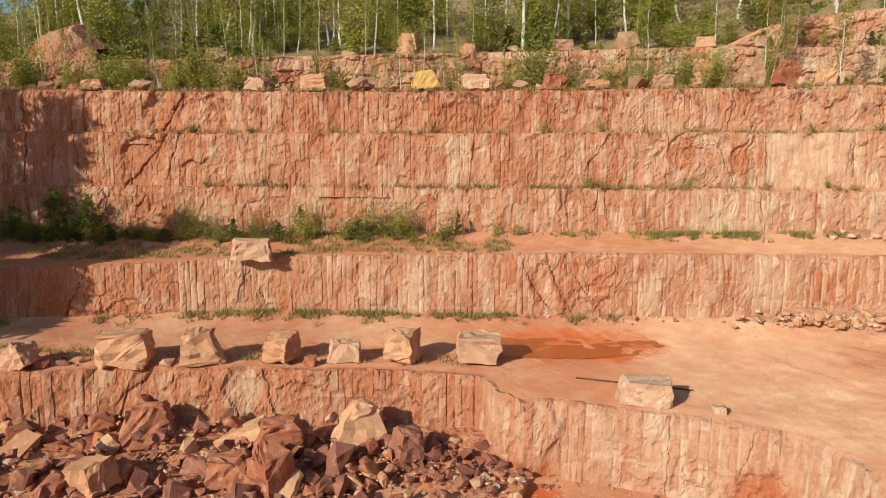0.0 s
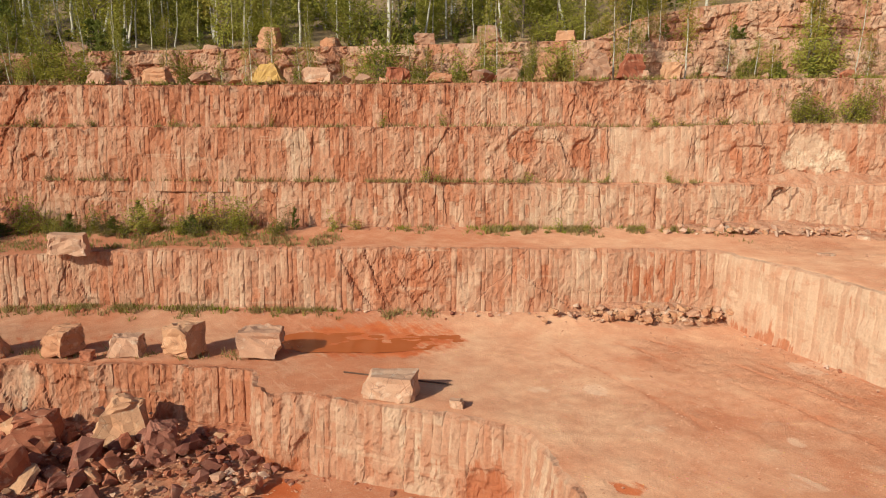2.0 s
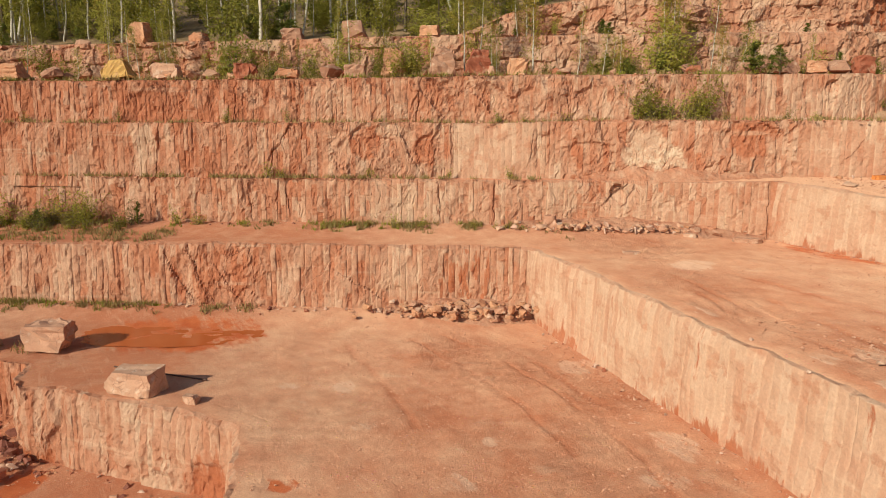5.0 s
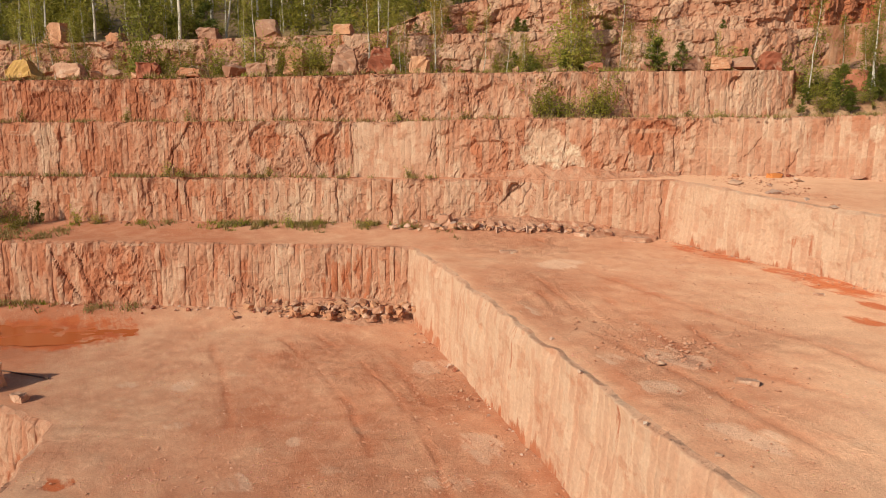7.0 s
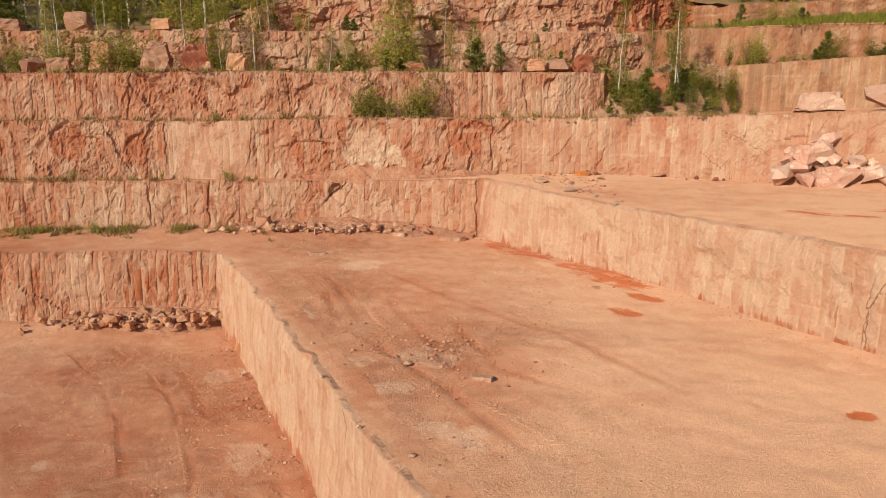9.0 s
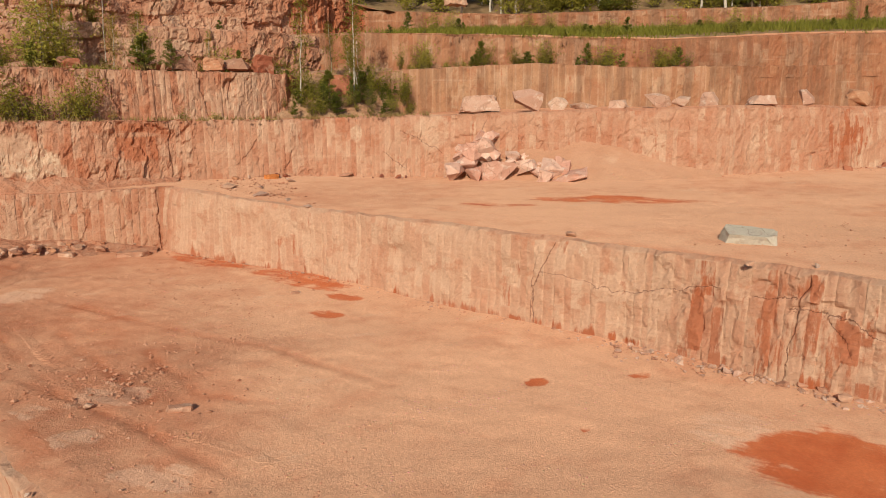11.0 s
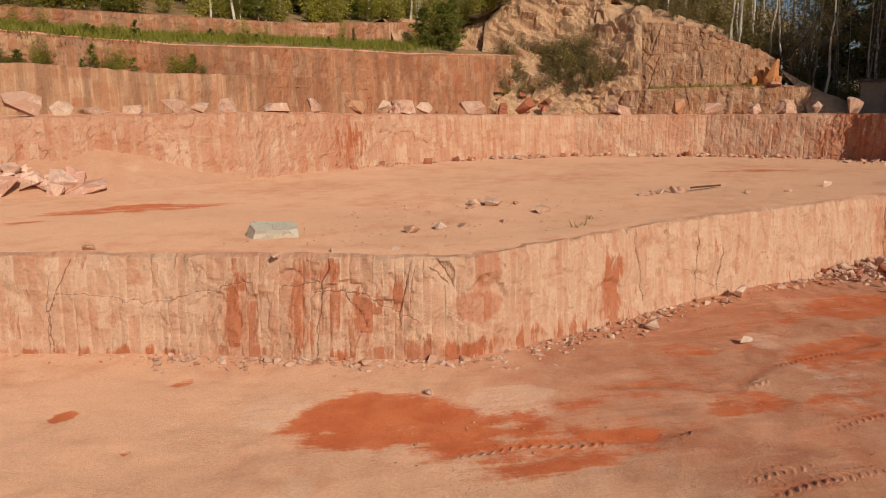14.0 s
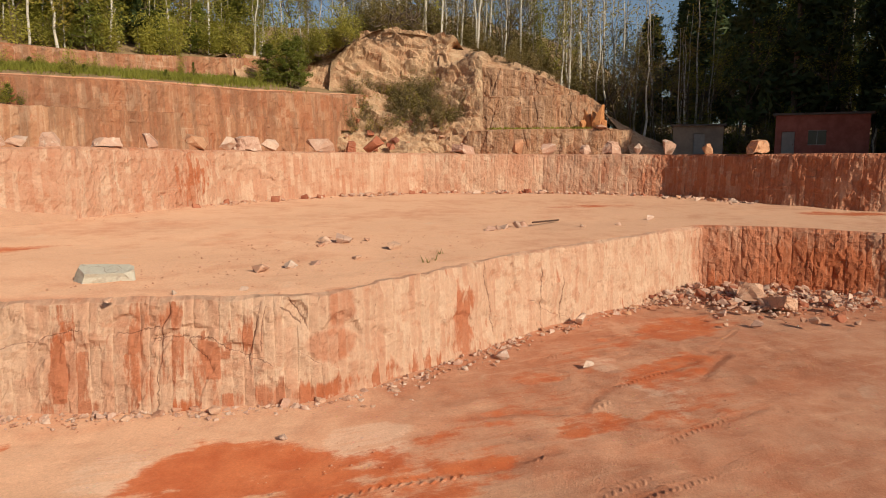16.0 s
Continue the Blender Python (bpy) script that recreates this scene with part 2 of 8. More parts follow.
def ground_material(name, dust=(0.69, 0.395, 0.245), red=(0.50, 0.188, 0.096)):
    """Trodden sandstone dust with gravel, damp red mud where wet."""
    m, n, l, bsdf = nodes_of(name)
    pos = n.new("ShaderNodeNewGeometry").outputs["Position"]
    wet, tone = attr(n, "wet"), attr(n, "tone")
    big = noise_tex(n, l, pos, 0.16, 6, 0.6)
    mid = noise_tex(n, l, pos, 0.9, 6, 0.65)
    grit = noise_tex(n, l, pos, 14, 5, 0.75)
    t = mathn(n, l, "ADD", tone, mathn(n, l, "MULTIPLY", mathn(n, l, "SUBTRACT", big, 0.5), 1.7))
    t = mathn(n, l, "ADD", t, mathn(n, l, "MULTIPLY", mathn(n, l, "SUBTRACT", mid, 0.5), 1.5), clamp=True)
    col = mixc(n, l, t, red, dust)
    drift = noise_tex(n, l, pos, 0.5, 6, 0.65, (1.6, 0.45, 1))
    dusty = mathn(n, l, "MULTIPLY_ADD", tone, -0.65, 0.9, clamp=True)
    col = mixc(n, l, mathn(n, l, "MULTIPLY", ramp(n, l, drift, 0.55, 0.72), mathn(n, l, "MULTIPLY", dusty, 0.38)), col, red)
    patch = mathn(n, l, "MULTIPLY", ramp(n, l, noise_tex(n, l, pos, 0.55, 6, 0.65, (0.7, 1.2, 1)), 0.60, 0.72), 0.36)
    col = mixc(n, l, patch, col, PALE)
    gritty = attr(n, "grit")
    turn = n.new("ShaderNodeMapping")
    turn.inputs["Rotation"].default_value = (0, 0, radians(52))
    l.new(pos, turn.inputs[0])
    scuff = noise_tex(n, l, turn.outputs[0], 1.7, 7, 0.7, (0.22, 1.5, 1))
    col = mixc(n, l, mathn(n, l, "MULTIPLY", ramp(n, l, scuff, 0.53, 0.63), mathn(n, l, "MULTIPLY", dusty, 0.32)), col, red)
    col = mixc(n, l, mathn(n, l, "MULTIPLY", ramp(n, l, scuff, 0.44, 0.34), 0.35), col, dust)
    fleck = noise_tex(n, l, pos, 6.5, 5, 0.8)
    fine = noise_tex(n, l, pos, 22, 3, 0.8)
    amount = mathn(n, l, "MULTIPLY", mathn(n, l, "MULTIPLY_ADD", gritty, 0.36, 0.1), mathn(n, l, "ADD", dusty, 0.3))
    col = mixc(n, l, mathn(n, l, "MULTIPLY", ramp(n, l, fleck, 0.58, 0.66), amount), col, (0.30, 0.105, 0.055))
    col = mixc(n, l, mathn(n, l, "MULTIPLY", ramp(n, l, fine, 0.60, 0.68), amount), col, (0.25, 0.085, 0.045))
    col = mixc(n, l, mathn(n, l, "MULTIPLY", ramp(n, l, fine, 0.40, 0.32), amount), col, PALE)
    chalk = mathn(n, l, "ADD", attr(n, "chalk"), mathn(n, l, "MULTIPLY", mathn(n, l, "SUBTRACT", scuff, 0.5), 2.6))
    col = mixc(n, l, mathn(n, l, "MULTIPLY", ramp(n, l, chalk, 0.35, 0.85), 0.48), col, (0.76, 0.52, 0.37))
    peb = n.new("ShaderNodeTexVoronoi")
    peb.inputs["Scale"].default_value = 7.0
    l.new(pos, peb.inputs["Vector"])
    pm = mathn(n, l, "MULTIPLY", ramp(n, l, peb.outputs["Distance"], 0.26, 0.14), ramp(n, l, noise_tex(n, l, pos, 0.7, 4), 0.5, 0.62))
    col = mixc(n, l, mathn(n, l, "MULTIPLY", pm, 0.45), col, peb.outputs["Color"], "SOFT_LIGHT")
    edge = mathn(n, l, "ADD", wet, mathn(n, l, "MULTIPLY", mathn(n, l, "SUBTRACT", noise_tex(n, l, pos, 1.0, 7, 0.7), 0.5), 1.5))
    edge = mathn(n, l, "ADD", edge, mathn(n, l, "MULTIPLY", mathn(n, l, "SUBTRACT", scuff, 0.5), 1.5))
    wm = ramp(n, l, edge, 0.34, 0.74)
    wcol = mixc(n, l, ramp(n, l, mid, 0.35, 0.65), (0.44, 0.092, 0.026), (0.53, 0.14, 0.046))
    col = mixc(n, l, mathn(n, l, "MULTIPLY", wm, 0.92), col, wcol)
    hs = n.new("ShaderNodeHueSaturation")
    l.new(mathn(n, l, "MULTIPLY_ADD", grit, 0.7, 0.65), hs.inputs["Value"])
    l.new(col, hs.inputs["Color"])
    l.new(hs.outputs[0], bsdf.inputs["Base Color"])
    l.new(mathn(n, l, "MULTIPLY_ADD", wm, -0.35, 0.92), bsdf.inputs["Roughness"])
    bsdf.inputs["Diffuse Roughness"].default_value = 0.5
    bsdf.inputs["Specular IOR Level"].default_value = 0.25
    bump = n.new("ShaderNodeBump")
    bump.inputs["Distance"].default_value = 0.055
    l.new(mathn(n, l, "MULTIPLY_ADD", wm, -0.4, 0.6), bump.inputs["Strength"])
    h = mathn(n, l, "ADD", mathn(n, l, "MULTIPLY", grit, 0.5), mathn(n, l, "MULTIPLY", mid, 1.0))
    h = mathn(n, l, "ADD", h, mathn(n, l, "MULTIPLY", pm, 0.6))
    h = mathn(n, l, "ADD", h, mathn(n, l, "MULTIPLY", mathn(n, l, "ADD", fleck, fine), mathn(n, l, "MULTIPLY_ADD", gritty, 1.3, 0.5)))
    h = mathn(n, l, "ADD", h, mathn(n, l, "MULTIPLY", scuff, 0.6))
    l.new(h, bump.inputs["Height"])
    l.new(bump.outputs[0], bsdf.inputs["Normal"])
    return m


def stone_material(name, a, b, c, spots=0.0):
    """Loose blocks: varied from one to the next and over each face."""
    m, n, l, bsdf = nodes_of(name)
    tc = n.new("ShaderNodeTexCoord").outputs["Object"]
    pos = n.new("ShaderNodeNewGeometry").outputs["Position"]
    rnd = n.new("ShaderNodeObjectInfo").outputs["Random"]
    isl = n.new("ShaderNodeNewGeometry").outputs["Random Per Island"]
    big = noise_tex(n, l, pos, 1.3, 5, 0.6)
    grain = noise_tex(n, l, pos, 16, 5, 0.7)
    r = mathn(n, l, "FRACT", mathn(n, l, "ADD", rnd, mathn(n, l, "MULTIPLY", isl, 7.31)))
    t = mathn(n, l, "ADD", mathn(n, l, "MULTIPLY", r, 0.9), mathn(n, l, "MULTIPLY", mathn(n, l, "SUBTRACT", big, 0.45), 1.2), clamp=True)
    col = mixc(n, l, t, a, b)
    col = mixc(n, l, mathn(n, l, "MULTIPLY", ramp(n, l, noise_tex(n, l, pos, 2.6, 5, 0.6), 0.55, 0.68), 0.6), col, c)
    hs = n.new("ShaderNodeHueSaturation")
    l.new(mathn(n, l, "MULTIPLY_ADD", grain, 0.5, 0.75), hs.inputs["Value"])
    l.new(col, hs.inputs["Color"])
    l.new(hs.outputs[0], bsdf.inputs["Base Color"])
    crk = n.new("ShaderNodeTexVoronoi")
    crk.feature = "DISTANCE_TO_EDGE"
    crk.inputs["Scale"].default_value = 1.8
    l.new(mixc(n, l, 0.2, pos, noise_n(n, l, pos, 2.5), "ADD"), crk.inputs["Vector"])
    cl = mathn(n, l, "MULTIPLY", ramp(n, l, crk.outputs["Distance"], 0.03, 0.0), ramp(n, l, noise_tex(n, l, pos, 1.1, 3), 0.45, 0.6))
    dk = mathn(n, l, "MULTIPLY", ramp(n, l, noise_tex(n, l, pos, 3.3, 6, 0.7), 0.56, 0.68), 0.32)
    col = mixc(n, l, mathn(n, l, "MAXIMUM", mathn(n, l, "MULTIPLY", cl, 0.55), dk), hs.outputs[0], (0.15, 0.055, 0.035))
    l.new(col, bsdf.inputs["Base Color"])
    bsdf.inputs["Roughness"].default_value = 0.88
    bsdf.inputs["Specular IOR Level"].default_value = 0.25
    bump = n.new("ShaderNodeBump")
    bump.inputs["Strength"].default_value, bump.inputs["Distance"].default_value = 0.8, 0.035
    l.new(mathn(n, l, "ADD", grain, noise_tex(n, l, pos, 5.0, 5, 0.6)), bump.inputs["Height"])
    l.new(bump.outputs[0], bsdf.inputs["Normal"])
    return m


ROCK = rock_material("quarry_rock")
ROCK_EARTH = rock_material("sandy_earth", (0.40, 0.205, 0.115), (0.56, 0.385, 0.235))
ROCK_OLD = rock_material("weathered_rock", (0.36, 0.142, 0.07), (0.48, 0.28, 0.16), 0.5)
GROUND = ground_material("quarry_dust")
# floor dust painted darker, to offset the sun the heap's slope catches
HEAP_SAND = ground_material("heap_sand", (0.55, 0.325, 0.21), (0.47, 0.25, 0.15))
STONE_RED = stone_material("red_stone", (0.30, 0.092, 0.05), (0.43, 0.165, 0.092), (0.54, 0.32, 0.215))
STONE_TAN = stone_material("tan_stone", (0.46, 0.21, 0.115), (0.58, 0.32, 0.185), (0.64, 0.45, 0.31))
STONE_PINK = stone_material("pink_stone", (0.46, 0.23, 0.145), (0.60, 0.37, 0.25), (0.68, 0.51, 0.39))
STONE_PALE = stone_material("pale_stone", (0.50, 0.29, 0.21), (0.64, 0.45, 0.34), (0.72, 0.60, 0.50))
STONE_WORN = stone_material("weathered_stone", (0.33, 0.165, 0.105), (0.48, 0.275, 0.18), (0.58, 0.42, 0.31))
STONE_OCHRE = stone_material("ochre_stone", (0.46, 0.26, 0.085), (0.56, 0.34, 0.11), (0.52, 0.30, 0.16))
STONE_DUSK = stone_material("dusky_stone", (0.20, 0.068, 0.046), (0.31, 0.125, 0.085), (0.42, 0.235, 0.165))
STONE_GREY = stone_material("grey_stone", (0.44, 0.40, 0.32), (0.54, 0.49, 0.40), (0.46, 0.36, 0.27))
STONE_HEAP = stone_material("pink_white_stone", (0.60, 0.32, 0.235), (0.72, 0.50, 0.39), (0.80, 0.68, 0.58))


# ---------------------------------------------------------------- rock faces
def resample(plan, ds):
    """Evenly stepped columns along a plan of (x, y, z_bottom, z_top)."""
    p = np.array(plan, float)
    s = np.r_[0, np.cumsum(np.hypot(*np.diff(p[:, :2], axis=0).T))]
    return p, s


def rock_face(name, plan, label, seed, rows=22, step=0.13, flute=1.0, rough=0.12, tone=0.4, tones=(), stains=(),
              cracks=(), smooth=(), facets=0.07, lip=1.9, width=(0.24, 0.44), depth=0.062, crumble=1.0, chips=0.095, batter=0.05, skip=(), mat=None, lip_tone=0.5,
              seams=(), patches=(), scoops=(), joints=0.0, floor=None):
    """A worked face: strips between drill grooves, split ledges, rough patches, a broken top edge and a lip on the bench above."""
    rng = np.random.RandomState(seed)
    p, s = resample(plan, step)
    s = s - s[1]
    length = s[-1]
    cuts = [s[0]]
    while cuts[-1] < length:
        cuts.append(cuts[-1] + rng.uniform(*width))
    cuts = np.array(cuts)
    cols = []
    for a, b in zip(cuts[:-1], cuts[1:]):
        k = max(1, int((b - a) / step))
        cols += [a, a + 0.03, a + 0.075, *(a + 0.08 + (b - a - 0.16) * np.arange(1, k) / k), b - 0.075, b - 0.03]
    u = np.array([c for c in cols if c <= length])
    xs, ys, zb, zt = (np.interp(u, s, p[:, k]) for k in range(4))
    # outward normal, rounded over the corners
    tx, ty = np.gradient(np.interp(u, s, p[:, 0]), u), np.gradient(np.interp(u, s, p[:, 1]), u)
    ker = np.ones(7) / 7
    tx, ty = (np.convolve(np.pad(v, 3, mode="edge"), ker, "valid") for v in (tx, ty))
    nrm = np.hypot(tx, ty) + 1e-9
    nx, ny = ty / nrm, -tx / nrm
    xs = xs + 0.35 * fbm(u * 0.13, u * 0 + seed, seed) * rough * 6 * nx
    ys = ys + 0.35 * fbm(u * 0.13, u * 0 + seed, seed) * rough * 6 * ny
    zt = zt - 0.14 * np.abs(fbm(u * 0.5, u * 0 + 3.7, seed + 5)) - 0.12 * np.maximum(0, vnoise(u * 1.7, u * 0, seed + 6)) - 0.05 * hash2(np.floor(u / 0.4), u * 0, seed)
    zt = zt - crumble * 0.38 * np.maximum(0, cells(u * 0.8, u * 0 + 0.5, seed + 8) - 0.55) * step01(vnoise(u * 0.35, u * 0 + 2.0, seed + 14), -0.35, 0.35)
    idx = np.clip(np.searchsorted(cuts, u, side="right") - 1, 0, len(cuts) - 2)
    gap = np.minimum(u - cuts[idx], cuts[idx + 1] - u)
    v = np.linspace(0, 1, rows)
    U, V = np.meshgrid(u, v)
    H = (zt - zb)[None, :]
    Z = zb[None, :] + V * H
    I = np.repeat(idx[None, :], rows, 0)
    # how plainly the drilling shows
    mask = flute * step01(fbm(U * 0.16, Z * 0.35, seed + 11) + 0.50, 0.0, 0.3)
    for a, b in skip:
        mask = mask * (1 - step01(U, a - 0.4, a) * (1 - step01(U, b, b + 0.4)))
    soft = np.ones(U.shape)
    for a, b, val in smooth:
        w = step01(U, a - 1, a + 1) * (1 - step01(U, b - 1, b + 1))
        soft = soft * (1 - w) + val * w
    which_cut = np.where(u - cuts[idx] < cuts[idx + 1] - u, idx, idx + 1)
    lost = step01(vnoise(U * 0 + which_cut[None, :] * 0.83, Z * 1.1, seed + 12), -0.45, 0.15)
    groove = lost * (0.12 + 0.88 * hash2(which_cut, idx * 0, seed + 9) ** 1.6)[None, :] * (0.15 + 0.85 * soft) * (0.75 * np.exp(-(gap[None, :] / 0.028) ** 2) + 0.5 * np.exp(-(gap[None, :] / 0.085) ** 2)) * depth
    seg = np.floor((V + 0.35 * hash2(I, I * 0, seed + 3)) * (1.2 + 2.2 * hash2(I, I * 0 + 1, seed + 4)))
    piece = hash2(I, seg, seed + 7)
    D = mask * ((piece - 0.5) * 0.055 * soft - groove)
    D = D + rough * 1.5 * fbm(U * 0.55, Z * 0.7, seed + 21) + rough * 0.5 * fbm(U * 2.3, Z * 2.6, seed + 22) * (1.25 - mask) * soft
    wu, wz = U + 0.4 * vnoise(U * 1.3, Z * 1.3, seed + 31), Z + 0.4 * vnoise(U * 1.3 + 9, Z * 1.3, seed + 32)
    c1 = cells(wu * 0.55, wz * 0.8, seed + 41)
    c2 = cells(wu * 1.5, wz * 1.9, seed + 43)
    D = D + soft * facets * (2.2 * (c1 - 0.5) + 1.3 * (c2 - 0.5)) * (1.2 - 0.8 * np.clip(mask, 0, 1))
    c3 = cells(wu * 3.4, wz * 3.0, seed + 45)
    D = D + soft * facets * 0.8 * (c3 - 0.5) * (1.3 - np.clip(mask, 0, 1))
    D = D - facets * 2.0 * step01(V, 0.86, 1.0) * step01(vnoise(U * 0.9, V * 0, seed + 51), 0.0, 0.7)
    chipped = vnoise(wu * 1.25, wz * 0.75, seed + 81) + 0.55 * vnoise(wu * 3.1, wz * 2.2, seed + 82) + 0.3 * vnoise(wu * 7.0, wz * 5.0, seed + 83)
    scars = step01(chipped, 0.42, 0.50) * (0.5 + 0.5 * step01(chipped, 0.5, 1.1))
    D = D - chips * soft * scars + 0.6 * chips * soft * step01(-chipped, 0.55, 0.62)
    side, gate, wide = np.full(U.shape, 1.0), np.zeros(U.shape), np.zeros(U.shape)
    nearest = np.full(U.shape, 9.0)
    lines = [(cu - lean * 0.5 * 3.2, 0.0, cu + lean * 0.5 * 3.2, 1.0, cw, v0, v1) for cu, lean, cw, v0, v1 in cracks] + [(*q, -1, 2) for q in seams]
    for u0, v0, u1, v1, cw, lo, hi in lines:
        hh = float(np.interp((u0 + u1) / 2, u, zt - zb))
        au, az = u1 - u0, (v1 - v0) * hh
        du, dz = U + 0.10 * vnoise(Z * 2.3, U * 2.3, seed + 63) - u0, (V - v0) * hh + 0.10 * vnoise(U * 2.7, Z * 2.7, seed + 64)
        k = np.clip((du * au + dz * az) / (au * au + az * az + 1e-9), 0, 1)
        perp = (du * az - dz * au) / math.hypot(au, az)
        off = np.hypot(du - k * au, dz - k * az)
        on_line = step01(V, lo - 0.04, lo + 0.04) * (1 - step01(V, hi - 0.04, hi + 0.04))
        D = D + on_line * (0.045 * soft * np.exp(-(off / 0.9) ** 2) * np.sign(perp) - (0.01 + 0.25 * cw * soft) * np.exp(-(off / max(0.6 * cw, 0.05)) ** 2))
        hit = off < nearest
        nearest = np.where(hit, off, nearest)
        side, wide = np.where(hit, perp, side), np.where(hit, cw, wide)
        gate = np.where(hit, on_line * (1 - step01(off, 0.16, 0.26)), gate)
    for cu, cv, ru, rv, deep in scoops:
        r = np.hypot((U - cu) / ru, (V - cv) / rv) + 0.35 * fbm(U * 1.1, Z * 1.1, seed + 65)
        D = D - deep * (1 - step01(r, 0.75, 1.0)) * (0.6 + 0.4 * np.clip((V - cv) / rv, -1, 1))
    gap_j = np.zeros(U.shape)
    if joints:
        bent = 0.5 * vnoise(U * 0.16, Z * 0.2, seed + 66) + 0.22 * vnoise(U * 0.9, Z * 0.7, seed + 73)
        jr = np.floor(Z / 1.0 + bent)
        ju = U / 1.35 + 7.3 * hash2(jr, jr * 0, seed + 67) + 0.5 * vnoise(Z * 0.8, U * 0.4, seed + 68)
        jc = np.floor(ju)
        fz, fu = Z / 1.0 + bent - jr, ju - jc
        rim_j = np.minimum(np.minimum(fz, 1 - fz) * 1.15, np.minimum(fu, 1 - fu) * 1.5)
        cut = np.exp(-(rim_j / 0.07) ** 2) * step01(vnoise(U * 0.6, Z * 0.6, seed + 70), -0.1, 0.5)
        fine = hash2(jr * 3 + np.floor(fz * 2 + 0.3 * vnoise(U * 2, Z * 2, seed + 74)), jc * 3 + np.floor(fu * 2.3), seed + 75)
        D = D + joints * (hash2(jr, jc, seed + 69) - 0.5) + 0.45 * joints * (fine - 0.5) - 0.12 * cut
        gap_j = 0.4 * cut
        piece = hash2(jr, jc, seed + 71)
    D = D - batter * V * H
    X, Y = xs[None, :] + nx[None, :] * D, ys[None, :] + ny[None, :] * D
    # foot below the floor, lip on the bench
    foot = np.stack([X[0] + nx * 0.15, Y[0] + ny * 0.15, Z[0] - 0.6], -1)
    top = np.stack([X[-1], Y[-1], Z[-1]], -1)
    rowsv = [foot] + [np.stack([X[k], Y[k], Z[k]], -1) for k in range(rows)]
    flat = np.interp(u, s, p[:, 3])
    lipt = []
    for back, blend in ((0.06, 0.25), (0.22, 0.95), (0.6, 1.0), (1.0, 1.0), (lip - 0.45, 1.0), (lip, 1.0)):
        q = top.copy()
        q[:, 0] -= nx * back
        q[:, 1] -= ny * back
        ground, gt, _ = (flat - 0.01, flat * 0 + lip_tone, 0) if floor is None else floor_at(floor, q[:, 0], q[:, 1])
        q[:, 2] = top[:, 2] * (1 - blend) + (ground + float(np.interp(back, [0.6, 1.0, lip - 0.45, lip], [0.02, 0.012, -0.03, -0.12]))) * blend
        rowsv.append(q)
        lipt.append(gt)
    verts = np.concatenate(rowsv)
    t = np.full(U.shape, float(tone))
    for a, b, val in tones:
        w = step01(U, a - 1.5, a + 1.5) * (1 - step01(U, b - 1.5, b + 1.5))
        t = t * (1 - w) + val * w
    for cu, cv, ru, rv, val in patches:
        r = np.hypot((U - cu) / ru, (V - cv) / rv) + 0.55 * fbm(U * 1.3, Z * 1.3, seed + 72)
        w = 1 - step01(r, 0.85, 1.05)
        t = t * (1 - w) + val * w
    st = np.zeros(U.shape)
    for cu, cv, ru, rv, val in stains:
        st = np.maximum(st, val * np.exp(-((U - cu) / ru) ** 2 - ((V - cv) / rv) ** 2))
    pad = lambda a, end: np.concatenate([a[:1], a, np.repeat(end[None], 6, 0)])
    attrs = {"tone": pad(t, t[-1] + 0.1), "piece": pad(piece, piece[-1] * 0 + 0.5), "stain": pad(st, st[-1] * 0), "rim": pad(np.exp(-(gap[None, :] / 0.045) ** 2) * np.clip(mask, 0, 1), st[-1] * 0), "wet": np.zeros(len(verts))}
    attrs["tone"][-6:] = [t[-1] - 0.15, t[-1] - 0.15] + lipt[2:]
    for key, val in (("side", side), ("gate", gate), ("wide", wide), ("crack", gap_j)):
        attrs[key] = pad(val, st[-1] * 0)
    attrs["plain"] = pad(np.clip(1.2 - 1.2 * soft, 0, 1), st[-1] * 0)
    me = quick_mesh(name, verts, grid_faces(rows + 7, len(u)), mat or ROCK, attrs, smooth=False)
    me.materials.append(GROUND)
    which = np.zeros((rows + 6, len(u) - 1), np.int32)
    which[-4:] = 1
    me.polygons.foreach_set("material_index", which.ravel())
    return tagged(new(name, me), label, "rock face", kind="structure")


# ---------------------------------------------------------------- bench floors
def inside(px, py, poly):
    """Even-odd test and distance to the outline."""
    poly = np.array(poly, float)
    hit = np.zeros(px.shape, bool)
    dist = np.full(px.shape, 1e9)
    for (x0, y0), (x1, y1) in zip(poly, np.roll(poly, -1, 0)):
        cond = (y0 > py) != (y1 > py)
        hit ^= cond & (px < (x1 - x0) * (py - y0) / (y1 - y0 + 1e-12) + x0)
        t = np.clip(((px - x0) * (x1 - x0) + (py - y0) * (y1 - y0)) / ((x1 - x0) ** 2 + (y1 - y0) ** 2 + 1e-9), 0, 1)
        dist = np.minimum(dist, np.hypot(px - x0 - t * (x1 - x0), py - y0 - t * (y1 - y0)))
    return hit, dist


def relief(x, y, rough, seed):
    return rough * fbm(x * 0.4, y * 0.4, seed) * 1.6 + rough * 0.75 * fbm(x * 2.0, y * 2.0, seed + 3)


FLOORS = {}


